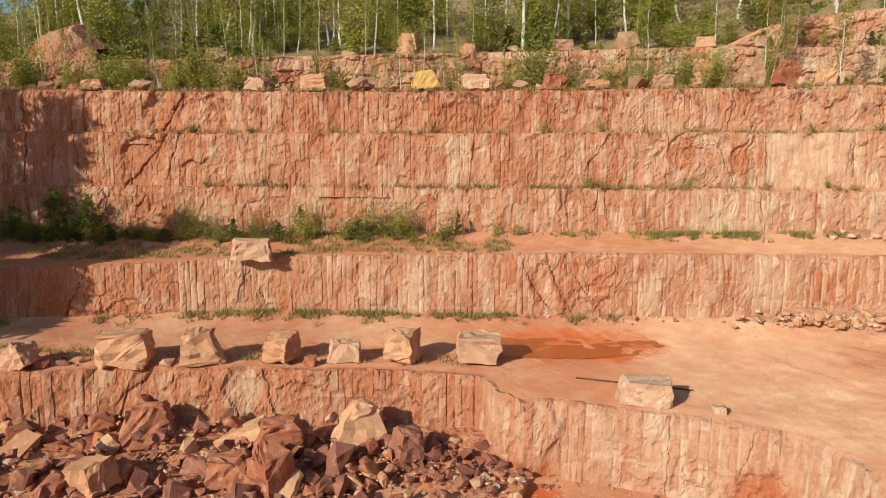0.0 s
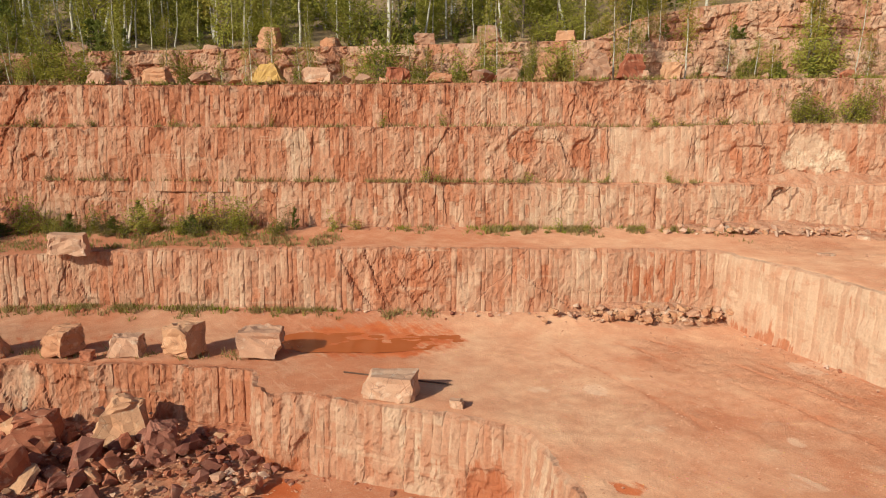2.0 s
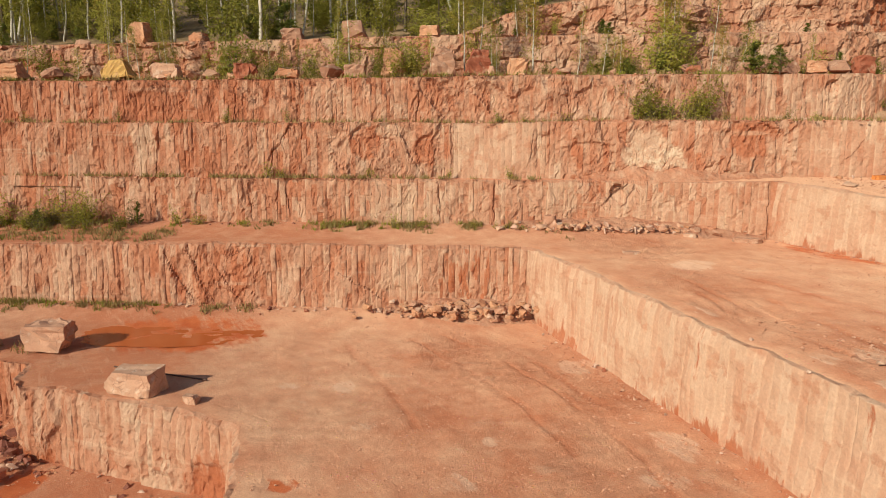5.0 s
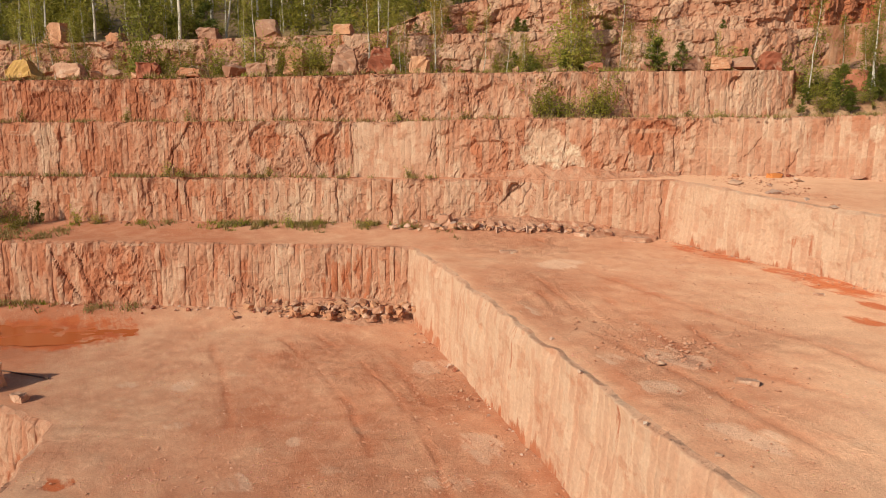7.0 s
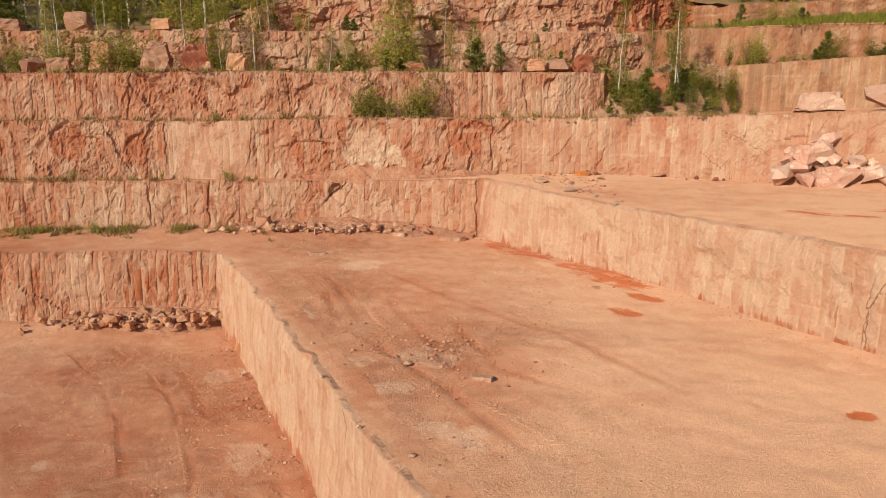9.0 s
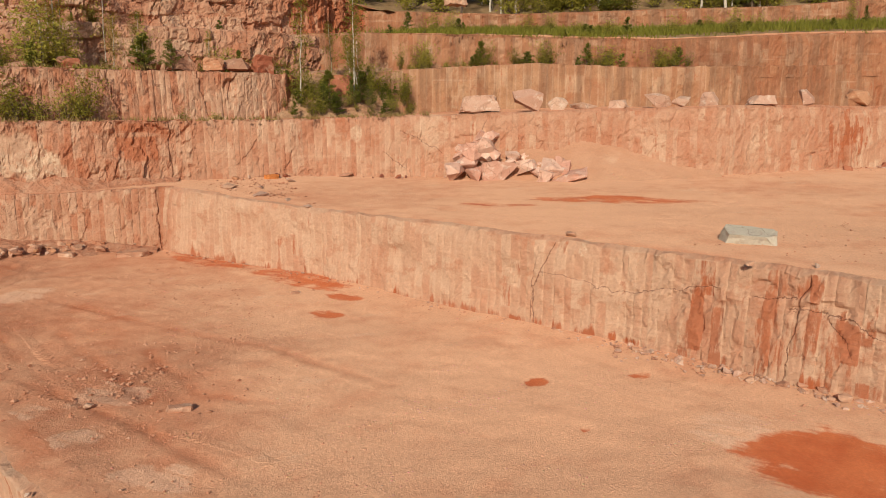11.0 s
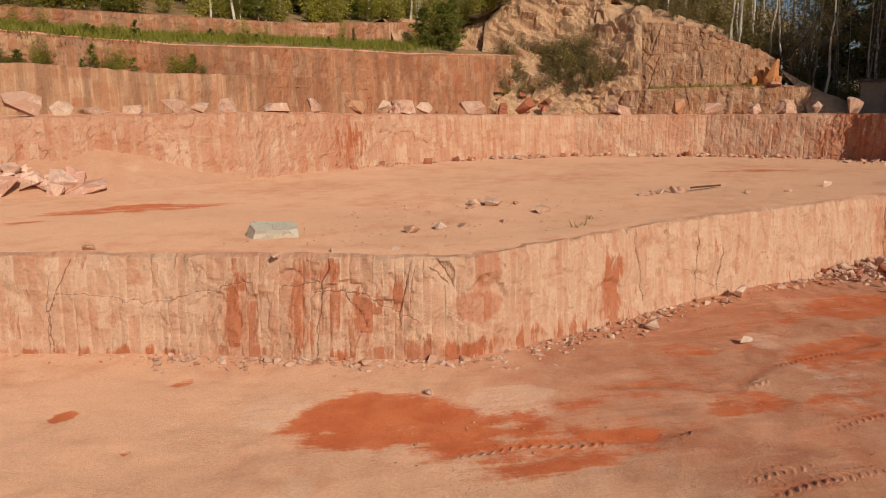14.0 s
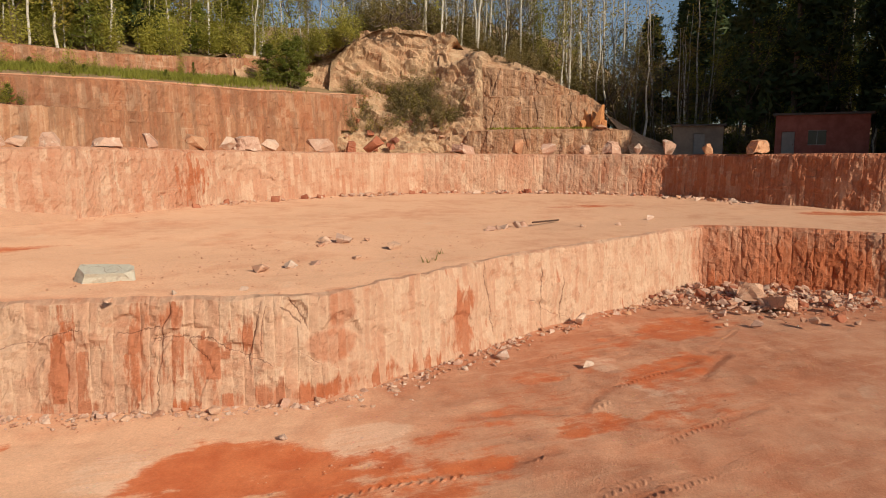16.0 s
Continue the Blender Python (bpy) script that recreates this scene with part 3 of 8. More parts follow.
def floor_at(name, px, py):
    """Height, tone and wetness of a floor as its mesh has them."""
    x, y, Z, T, W = FLOORS[name]
    i, j = np.clip(np.searchsorted(x, px) - 1, 0, len(x) - 2), np.clip(np.searchsorted(y, py) - 1, 0, len(y) - 2)
    a, b = np.clip((px - x[i]) / (x[i + 1] - x[i]), 0, 1), np.clip((py - y[j]) / (y[j + 1] - y[j]), 0, 1)
    return [(g[j, i] * (1 - a) + g[j, i + 1] * a) * (1 - b) + (g[j + 1, i] * (1 - a) + g[j + 1, i + 1] * a) * b for g in (Z, T, W)]


def spacing(lo, hi, cell, near):
    """Grid lines, closer together within the near stretch."""
    if near is None:
        return np.arange(lo, hi + cell, cell)
    a, b, fine = near
    return np.unique(np.r_[np.arange(lo, a, cell), np.arange(a, b, fine), np.arange(b, hi + cell, cell)])


def bench(name, poly, height, label, cell=0.36, wets=(), tone=0.6, rough=0.05, seed=0, margin=0.8, tone_fn=None, mat=None,
          near=(None, None), ruts=(), grits=(), chalks=()):
    """A floor of packed dust, cut along the rock edge, with wheel ruts and patches of gravel and chalky dust."""
    pl = np.array(poly, float)
    x = spacing(pl[:, 0].min(), pl[:, 0].max(), cell, near[0])
    y = spacing(pl[:, 1].min(), pl[:, 1].max(), cell, near[1])
    X, Y = np.meshgrid(x, y)
    Z = height(X, Y) + relief(X, Y, rough, seed)
    trod = np.zeros(X.shape)
    for wide, deep, line in ruts:
        wide, deep = 0.75 * wide, 0.9 * deep
        d, _ = dist_to(X + 0.12 * vnoise(X * 0.8, Y * 0.8, seed + 8), Y, [(a, b, 0.0) for a, b in line])
        broken = step01(vnoise(X * 0.45, Y * 0.45, seed + 9), -0.7, 0.1)
        Z = Z + broken * deep * (-np.exp(-(d / wide) ** 2) + 0.7 * np.exp(-((d - 1.9 * wide) / (0.7 * wide)) ** 2))
        trod = np.maximum(trod, broken * np.exp(-(d / (1.5 * wide)) ** 2))
    blot = fbm(X * 0.9, Y * 0.9, seed + 10)
    grit, chalk = 0.25 + 0.5 * fbm(X * 0.25, Y * 0.25, seed + 12), np.zeros(X.shape)
    for cx, cy, r, val in grits:
        grit = np.maximum(grit, val * (1 - step01(np.hypot(X - cx, Y - cy) / r + 0.6 * blot, 0.5, 1.1)))
    for cx, cy, r in chalks:
        chalk = np.maximum(chalk, 0.8 * (1 - step01(np.hypot(X - cx, Y - cy) / r + 0.7 * blot, 0.5, 1.2)))
    Z = Z + 0.042 * np.clip(grit - 0.25, 0, 1) * vnoise(X * 2.9, Y * 2.9, seed + 13)
    hit, dist = inside(X, Y, poly)
    ok = hit & (dist > margin)
    f = grid_faces(len(y), len(x))
    f = f[ok.ravel()[f].all(1)]
    wet = np.zeros(X.shape)
    for cx, cy, rx, ry, ang, val in wets:
        c, s_ = math.cos(radians(ang)), math.sin(radians(ang))
        a, b = (X - cx) * c + (Y - cy) * s_, -(X - cx) * s_ + (Y - cy) * c
        r = np.sqrt((a / rx) ** 2 + (b / ry) ** 2)
        wet = np.maximum(wet, val * (1 - step01(r, 0.55, 1.25)))
    Z = Z - 0.04 * np.clip(wet, 0, 1)
    tn = (np.full(X.shape, tone) if tone_fn is None else tone_fn(X, Y)) - 0.34 * trod
    FLOORS[name] = (x, y, Z, tn, wet)
    used, inv = np.unique(f, return_inverse=True)
    v = np.stack([X.ravel(), Y.ravel(), Z.ravel()], 1)[used]
    me = quick_mesh(name, v, inv.reshape(f.shape), mat or GROUND, {"wet": wet.ravel()[used], "tone": tn.ravel()[used], "grit": np.clip(grit, 0, 1).ravel()[used], "chalk": chalk.ravel()[used]}, smooth=True)
    return tagged(new(name, me), label, "ground", kind="structure")


def dist_to(px, py, line):
    """Distance to a plan line, and the line's own height at the nearest place."""
    best, z = np.full(px.shape, 1e9), np.zeros(px.shape)
    for a, b in zip(line[:-1], line[1:]):
        dx, dy = b[0] - a[0], b[1] - a[1]
        t = np.clip(((px - a[0]) * dx + (py - a[1]) * dy) / (dx * dx + dy * dy), 0, 1)
        d = np.hypot(px - a[0] - t * dx, py - a[1] - t * dy)
        near = d < best
        best, z = np.where(near, d, best), np.where(near, a[-1] + t * (b[-1] - a[-1]), z)
    return best, z


# heights of the benches
def z_pit(x, y):
    return -7.3 + 0 * x


def z_low(x, y):
    return -4.0 + 0.42 * step01(y, 33.2, 36.3) * (1 - step01(x, 16, 26))


def z_mid(x, y):
    return (0.0 - 1.0 * step01(-x, -4, 34) * (1 - 0.5 * step01(y, 37, 42)) + 0.35 * step01(y, 38, 42.6) * (1 - step01(x, 28, 35))
            - 0.2 * step01(-y, -34, -24))


def z_high(x, y):
    d = (x - 45.2) * 0.9 + (y - 23.6) * 0.42
    return 3.02 + 0.95 * np.clip(d / 40, 0, 1) + 0.38 * step01(y, 33, 40) * (1 - step01(x, 42, 50)) * step01(x, 31, 36) + 0.1 * (1 - step01(x, 31, 36))


def z_four(x, y):
    return np.interp(x, [-78, -24, -2, 12, 20, 27, 40], [6.75, 6.65, 6.6, 6.68, 6.62, 6.82, 6.85]) + 0.85 * step01(x, 40, 70)


def z_top(x, y):
    return np.interp(x, [-78, -30, -20, -3, 11, 22, 45], [9.5, 9.5, 9.3, 9.3, 9.48, 9.65, 9.7])


W0 = [(-78, 19, -7.6, -4.2), (-48, 23.5, -7.6, -4.2), (-23, 25.7, -7.6, -4.1), (-19.3, 26.7, -7.6, -4.0), (-12.6, 27.4, -7.6, -3.97), (-6.8, 27.7, -7.6, -3.93),
      (-1.3, 27.3, -7.6, -3.9), (-0.75, 25.7, -7.6, -3.85), (0.3, 24.85, -7.6, -3.85), (1.9, 24.7, -7.5, -3.85), (4.3, 24.1, -7.5, -3.9), (6.1, 23.6, -7.5, -3.95),
      (8.4, 22.8, -7.5, -4.0), (10.2, 22.3, -7.5, -4.05), (10.45, 22.15, -7.5, -4.05), (11.2, 19.6, -7.5, -4.0), (11.9, 17.6, -7.5, -4.0), (12.8, 5, -7.5, -4.0),
      (13, -12, -7.5, -4.0), (13, -50, -7.5, -4.0)]
W1 = [(-78, 30, -4.1, -1.2), (-48, 32.6, -4.1, -1.2), (-29, 34.2, -4.0, -0.95), (-14, 36.2, -3.8, -0.4), (-6, 36.35, -3.65, -0.2), (6, 36.5, -3.55, 0.02),
      (18.7, 37.1, -3.6, 0.0), (21.5, 37.0, -3.75, 0.0), (25.3, 28.7, -4.0, -0.1), (28.2, 22.4, -4.0, -0.15), (29.85, 18.6, -4.0, -0.2),
      (31.0, 15.8, -4.0, -0.2), (32.1, 13.2, -4.0, -0.2), (34, 8.8, -4.0, -0.2), (38, -1.4, -4.0, -0.2), (50, -36, -4.0, -0.2)]
W2 = [(-78, 40.0, -0.8, 3.2), (-48, 41.0, -0.8, 3.2), (-24, 42.0, -0.6, 3.25), (-12, 42.1, -0.1, 3.25), (0, 42.1, 0.2, 3.2), (16, 42.8, 0.38, 3.1), (26, 43.2, 0.38, 3.1),
      (31, 42.7, 0.3, 3.2), (35.6, 41.35, 0.0, 3.4), (38.6, 36, -0.15, 3.25), (41, 32.4, -0.2, 3.05), (43.2, 27.9, -0.2, 3.0),
      (45.2, 23.6, -0.2, 3.0), (46.9, 20, -0.2, 3.0), (48.3, 17, -0.15, 3.0), (49.3, 14.3, -0.1, 3.0), (50.7, 10.9, -0.1, 3.05),
      (51.6, 9.5, -0.1, 3.05), (52.6, 8.7, -0.1, 3.1), (55, 7.7, -0.1, 3.15), (56.7, 6.8, -0.1, 3.2), (60, 5.2, -0.1, 3.2),
      (66, 1.8, -0.1, 3.25), (71.5, -1.8, -0.1, 3.3), (74.7, -3.8, -0.1, 3.3), (74.7, -8.6, -0.1, 3.2), (72, -22, -0.1, 3.1), (70, -50, -0.1, 3.1)]
W3 = [(-78, 41.2, 3.0, 6.8), (-48, 42.0, 3.0, 6.75), (-24, 42.5, 3.1, 6.7), (0, 42.6, 3.1, 6.65), (10, 43.4, 3.05, 6.72), (16, 44.5, 3.0, 6.68), (27, 44.3, 3.0, 6.8),
      (33, 43.7, 3.3, 6.85), (37, 43.7, 3.45, 6.9), (45, 43.2, 3.5, 7.0), (51, 41, 3.6, 7.1), (58, 36.5, 3.6, 7.35), (66, 31.6, 3.7, 7.6),
      (81, 28.8, 3.9, 7.65), (97, 19, 3.9, 7.65), (101, 8, 3.95, 7.65), (99.5, -3.6, 3.9, 7.7), (92, -12, 3.8, 7.6), (84, -24, 3.6, 7.5), (80, -50, 3.6, 7.5)]
W4 = [(-78, 42.2, 6.5, 9.52), (-48, 42.9, 6.5, 9.52), (-24, 43.2, 6.5, 9.36), (-5, 43.4, 6.5, 9.34), (10, 44.7, 6.5, 9.52), (18, 45.3, 6.5, 9.62), (24, 45.6, 6.7, 9.65),
      (36, 46.1, 6.75, 9.75), (41, 46.5, 6.8, 9.8), (44.5, 47.6, 6.9, 9.8), (46.5, 51, 7.0, 9.8), (48, 56, 7.0, 9.8)]
W4A = [(52, 51.5, 6.9, 10.2), (53.5, 49.6, 7.0, 10.45), (62, 45, 7.2, 10.85), (66, 42.9, 7.3, 10.7), (70, 40.7, 7.4, 10.55), (73.5, 39.3, 7.5, 10.75), (80, 37.6, 7.5, 10.8),
       (92, 33.6, 7.5, 11.1), (99, 30.6, 7.5, 11.2), (102, 29.1, 7.5, 11.2)]
W4B = [(46, 58.5, 9.4, 13.3), (51.5, 55.5, 10.0, 13.45), (60, 51.5, 10.4, 13.3), (67, 46.5, 10.3, 12.9), (71, 42.2, 10.3, 12.55), (74, 39.8, 10.4, 12.65),
       (80, 38.0, 10.5, 13.0), (92, 34.0, 10.7, 13.35), (99, 31.0, 10.8, 13.7), (103, 29.2, 10.8, 13.95), (107, 27.5, 10.4, 14.2)]
W5L = [(-78, 47.5, 9.2, 11.5), (-48, 48.6, 9.4, 11.7), (-30, 49.5, 9.5, 12.0), (-5, 50.5, 9.5, 12.4), (8, 50.8, 9.5, 12.6), (16, 51.2, 9.5, 12.8),
       (19, 51.5, 9.5, 12.6), (23, 51.9, 9.5, 12.75), (31, 52.2, 9.5, 12.9), (38, 52.4, 9.6, 12.9), (44, 53.3, 9.6, 13.0), (49, 56.2, 9.6, 13.2),
       (53, 59.6, 10, 13.6), (57, 62.2, 12, 14.2)]
W5U = [(13, 53.6, 12.2, 12.6), (17, 53.4, 12.3, 13.2), (20, 53.7, 12.4, 14.6), (24, 54.2, 12.5, 15.4), (31, 54.0, 12.6, 16.0), (35, 54.9, 12.7, 16.4), (39, 54.5, 12.7, 16.6), (44, 55.4, 12.8, 17.0),
       (49.6, 58.3, 13.0, 17.1), (53.5, 61.7, 13.3, 16.9), (57.5, 64.3, 13.8, 16.6), (60, 65.5, 14, 16.4)]
W5 = [(54, 64, 13.8, 16.3), (58, 60.8, 14.1, 16.15), (66, 55.2, 14.5, 15.7), (76, 49.7, 14.6, 16.0), (88, 44.6, 15.2, 16.45), (98, 40.6, 15.7, 17.45),
      (103, 38.6, 15.7, 18.0), (109, 35.5, 15.5, 17.9), (114, 33, 15.3, 18)]


def xy(plan):
    return [(a[0], a[1]) for a in plan]


HILL_LINE = [(a[0], a[1], a[3]) for a in W5L[:5] + W5U[1:-3]] + [(53.5, 61.7, 16.9)] + [(a[0], a[1], a[3]) for a in W5[1:-2]] + [
    (108, 34.5, 18.5), (110.5, 28, 22.2), (112, 22, 21.4), (113, 15, 18.6), (112, 8, 14.8), (111, 2.5, 11.5), (112, -6, 7.9), (112, -30, 7.9), (104, -60, 7.9)]


def z_hill(x, y):
    d, z = dist_to(x, y, HILL_LINE)
    grow = 0.24 * np.clip(d - 2.6, 0, 70) * (1 - 0.6 * step01(-y, -25, 5))
    return z - 0.12 + grow + 0.5 * fbm(x * 0.12, y * 0.12, 77) * step01(d, 3, 8)


def z_grass(x, y):
    a, za = dist_to(x, y, [(p[0], p[1], p[3]) for p in W4B])
    b, zb = dist_to(x, y, [(p[0], p[1], p[2]) for p in W5])
    return za + (zb - za) * a / (a + b + 1e-6)


def z_ledge(x, y):
    return np.interp(x, [p[0] for p in W4A], [p[3] for p in W4A]) - 0.06


def tone_mid(x, y):
    return 0.46 - 0.5 * step01(-x, -18, 6) * step01(y, 30, 37) + 0.55 * step01(x - 0.2 * y, 27.5, 34) - 0.72 * step01(x - 0.6 * y, 40.5, 49)


def tone_low(x, y):
    return 0.38 - 0.22 * step01(x, -3, 2) + 0.44 * step01(x, 4, 9) - 0.3 * step01(x, 13, 19) + 0.25 * step01(y, 32, 36) * step01(x, 8, 14)


EARTH = ground_material("brushy_earth", (0.30, 0.20, 0.11), (0.20, 0.13, 0.06))
bench("ground", [(-420, -420), (420, -420), (420, 420), (-420, 420)], z_pit, "wide red earth round the quarry", cell=8.0, rough=0.02, tone=0.5)
bench("ground_pit", [(-78, -30), (16, -30), (16, 30), (-78, 30)], lambda x, y: z_pit(x, y) + 0.05, "trodden red pit floor with rubble", cell=0.3, seed=4,
      wets=[(1.4, 23.0, 0.9, 1.3, 0, 1.0), (9.0, 21.3, 1.4, 0.8, -30, 0.8)], tone=0.12)
bench("ground_low_bench", xy(W0) + [(45, -50), (45, 45), (-78, 45)], z_low, "packed pale red dust on the lower bench", seed=1, cell=0.4, near=((9, 31, 0.15), (15, 37, 0.15)),
      grits=[(24.2, 26.2, 2.6, 1.0), (20.9, 29.3, 3.2, 0.8), (18.2, 31.1, 3.0, 0.7), (23.8, 21.1, 3.2, 1.0), (26.6, 20.8, 2.4, 0.9), (20.4, 21.8, 2.4, 0.6)],
      chalks=[(11.3, 26.3, 0.7), (13.8, 26.4, 0.7), (15.4, 22.9, 0.8), (19.0, 19.3, 0.6), (26.4, 22.5, 1.0), (23.6, 30.0, 1.0), (25.4, 20.1, 0.9), (20.0, 22.1, 0.4)],
      ruts=[(0.16, 0.035, [(17.3, 33.7), (20.5, 29.9), (22.8, 26.3), (24.8, 21.8), (25.8, 19.1)]), (0.16, 0.035, [(15.6, 32.8), (18.8, 29.0), (21.0, 25.4), (22.8, 21.4)]),
            (0.2, 0.03, [(19.6, 33.5), (22.3, 29.4), (24.2, 25.6)]), (0.14, 0.03, [(12.5, 31.5), (15.0, 27.6), (17.2, 23.0)])],
      wets=[(3.2, 32.3, 5.8, 3.2, 4, 0.66), (-10, 31.0, 7, 1.2, 2, 0.45), (13.6, 18.6, 0.7, 0.5, 0, 0.8), (-24, 30, 6, 1.2, 0, 0.4)], tone_fn=tone_low)
bench("ground_middle_bench", xy(W1) + [(110, -50), (110, 46), (-78, 46)], z_mid, "packed pink dust on the middle bench", seed=2, cell=0.5, near=((24, 66, 0.15), (-7, 42, 0.16)),
      ruts=[(0.17, 0.05, [(28.3, 28.4), (29.5, 24.8), (31.5, 21.4), (32.8, 19.1), (34.1, 16.6), (34.9, 15.0)]), (0.15, 0.045, [(28.1, 31.5), (29.9, 25.9), (31.0, 22.7), (31.8, 20.7)]),
            (0.2, 0.03, [(30.9, 27.8), (32.1, 24.2), (33.2, 20.5)]), (0.2, 0.03, [(33.5, 24.6), (34.5, 20.6), (36.2, 18.9)]), (0.2, 0.025, [(30.2, 33), (33.5, 28), (37, 23.5), (39.5, 18)]),
            (0.2, 0.04, [(45.4, 7.6), (46.8, 6.2), (48.1, 4.1), (49.5, 2.5)]), (0.2, 0.03, [(51.0, 5.4), (52.5, 2.1), (54.6, 1.4), (58.7, -1.7)]), (0.18, 0.04, [(46.4, 1.5), (47.5, 0.4), (49.1, -1.1), (51, -2.8)]),
            (0.2, 0.04, [(50.2, 0.3), (52.4, -1.4), (54.2, -3.2)]), (0.22, 0.06, [(55.4, -1.5), (57.6, -2.0), (60, -3.0)]), (0.2, 0.03, [(57.2, 3.9), (59.0, 2.8), (61.5, 1.0)])],
      grits=[(32.8, 22.2, 2.0, 1.0), (35.0, 23.2, 1.6, 0.8), (27.7, 26.2, 2.2, 0.9), (28.2, 30, 3.0, 0.7), (27.0, 39.5, 5.0, 1.0), (30.6, 19.0, 3.0, 0.9), (47.5, 2.5, 3.5, 0.8), (54, 2, 4.5, 0.8), (60, -2, 5, 0.9), (67, -4, 5, 1.0), (53, 6.5, 2.5, 0.8)],
      chalks=[(29.4, 33.6, 1.3), (32.4, 21.4, 1.1), (33.3, 15.8, 0.8), (32.6, 16.5, 0.6), (31.4, 19.2, 0.7), (30.2, 21.2, 0.8), (27.7, 26.2, 1.0), (48.8, 7.4, 1.5), (55.4, -0.2, 1.0), (45.5, 12.4, 1.2), (57.5, 1.6, 1.0)],
      wets=[(46.3, 10.2, 2.2, 1.75, -30, 0.95), (46.9, 7.2, 2.4, 0.9, -28, 0.72), (46.9, 8.8, 1.6, 1.3, -30, 0.95), (47.0, 5.2, 3.2, 1.3, -40, 0.62), (51.6, 1.7, 1.7, 0.9, -30, 0.62), (57.5, -0.9, 3.4, 1.4, -25, 0.62),
            (64.0, -1.8, 3.8, 1.8, -40, 0.72), (37.2, 37.3, 1.1, 3.6, 28, 0.62), (40.3, 31.9, 1.3, 3.4, 25, 0.66), (39.9, 26.2, 0.5, 0.9, 30, 0.7),
            (41.2, 28.0, 0.5, 1.0, 30, 0.7), (43.2, 17.0, 0.5, 0.35, 20, 0.9), (46.2, 16.1, 0.45, 0.3, 0, 0.75), (42.5, 14.0, 0.16, 0.16, 0, 0.9),
            (55, 3.0, 5, 1.8, -20, 0.42), (50.5, 4.4, 3.6, 1.4, -35, 0.4), (60.5, 1.2, 4, 1.2, -30, 0.42), (53.5, -1.2, 3.5, 1.2, -35, 0.4)], tone_fn=tone_mid)
bench("ground_upper_bench", xy(W2) + [(125, -50), (125, 60), (30, 60), (-78, 44)], z_high, "packed pale dust on the upper bench", seed=3,
      near=((44, 70, 0.25), (8, 30, 0.25)), wets=[(54.5, 27.0, 4.6, 1.3, -38, 0.68), (49.0, 28.6, 2.6, 0.5, -35, 0.55), (86, 3, 4.5, 1.0, -60, 0.66), (86, -14.5, 4, 1.6, -70, 0.8)], tone_fn=lambda x, y: 0.95 - 0.85 * (1 - step01(x, 30, 38)) * step01(y, 38, 41))
bench("ground_block_bench", xy(W3) + [(160, -50), (160, 90), (-78, 90)], z_four, "rock bench strewn with blocks", seed=5, cell=0.5, tone_fn=lambda x, y: 0.05 + 0.4 * step01(x, 44, 56))
bench("ground_top_bench", xy(W4) + [(48, 100), (-78, 100)], z_top, "stony top bench with brush", seed=6, cell=0.5, tone=0.1)
bench("ground_ledge", xy(W4A) + [(108, 40), (46, 75)], z_ledge, "narrow rock ledge with saplings", seed=7, cell=0.5, tone=0.4)
bench("ground_grass_bench", xy(W4B) + [(118, 34), (107, 39), (98, 44), (66, 60), (50, 66)], z_grass, "grassy bench between two faces", seed=8, cell=0.5, mat=EARTH)
bench("ground_wooded_hill", [(a[0], a[1]) for a in HILL_LINE] + [(200, -120), (240, 200), (-78, 200)], z_hill, "wooded hillside above the quarry", seed=9, cell=1.25, margin=0.05, mat=EARTH)

rock_face("rock_face_pit", W0, "red drilled sandstone face over the pit", 3, floor="ground_low_bench", tone=0.12, chips=0.05, flute=1.3, facets=0.05, depth=0.07,
          seams=[(31.6, 1.0, 30.4, 0.7, 0.14), (30.4, 0.7, 30.2, 0.33, 0.12), (36.9, 0.89, 37.2, 0.53, 0.08), (35.1, 0.68, 35.6, 0.42, 0.08)],
          scoops=[(30.1, 0.85, 1.4, 0.3, 0.35), (32.3, 0.95, 1.6, 0.3, 0.3), (36.0, 0.8, 1.2, 0.35, 0.15), (50.2, 0.55, 1.5, 0.6, -0.28), (59.3, 0.1, 1.2, 0.5, 0.16)], patches=[(36.0, 0.68, 1.0, 0.3, 0.5), (29.2, 0.8, 1.0, 0.3, 0.15)], tones=[(47, 54, 0.42), (54, 130, 0.62)], rows=26,
          cracks=[(56.0, 0.0, 0.11, 0, 1), (48.9, 0.0, 0.08, 0, 0.95), (31.0, 0.35, 0.22, 0.0, 1), (51.8, 0.15, 0.14, 0.35, 1.0), (58.6, 0.3, 0.08, 0.35, 1)],
          stains=[(50.6, 0.1, 1.3, 0.25, 0.9), (59.3, 0.14, 1.05, 0.42, 1.25)], skip=[(48.6, 51.7), (32, 40)])
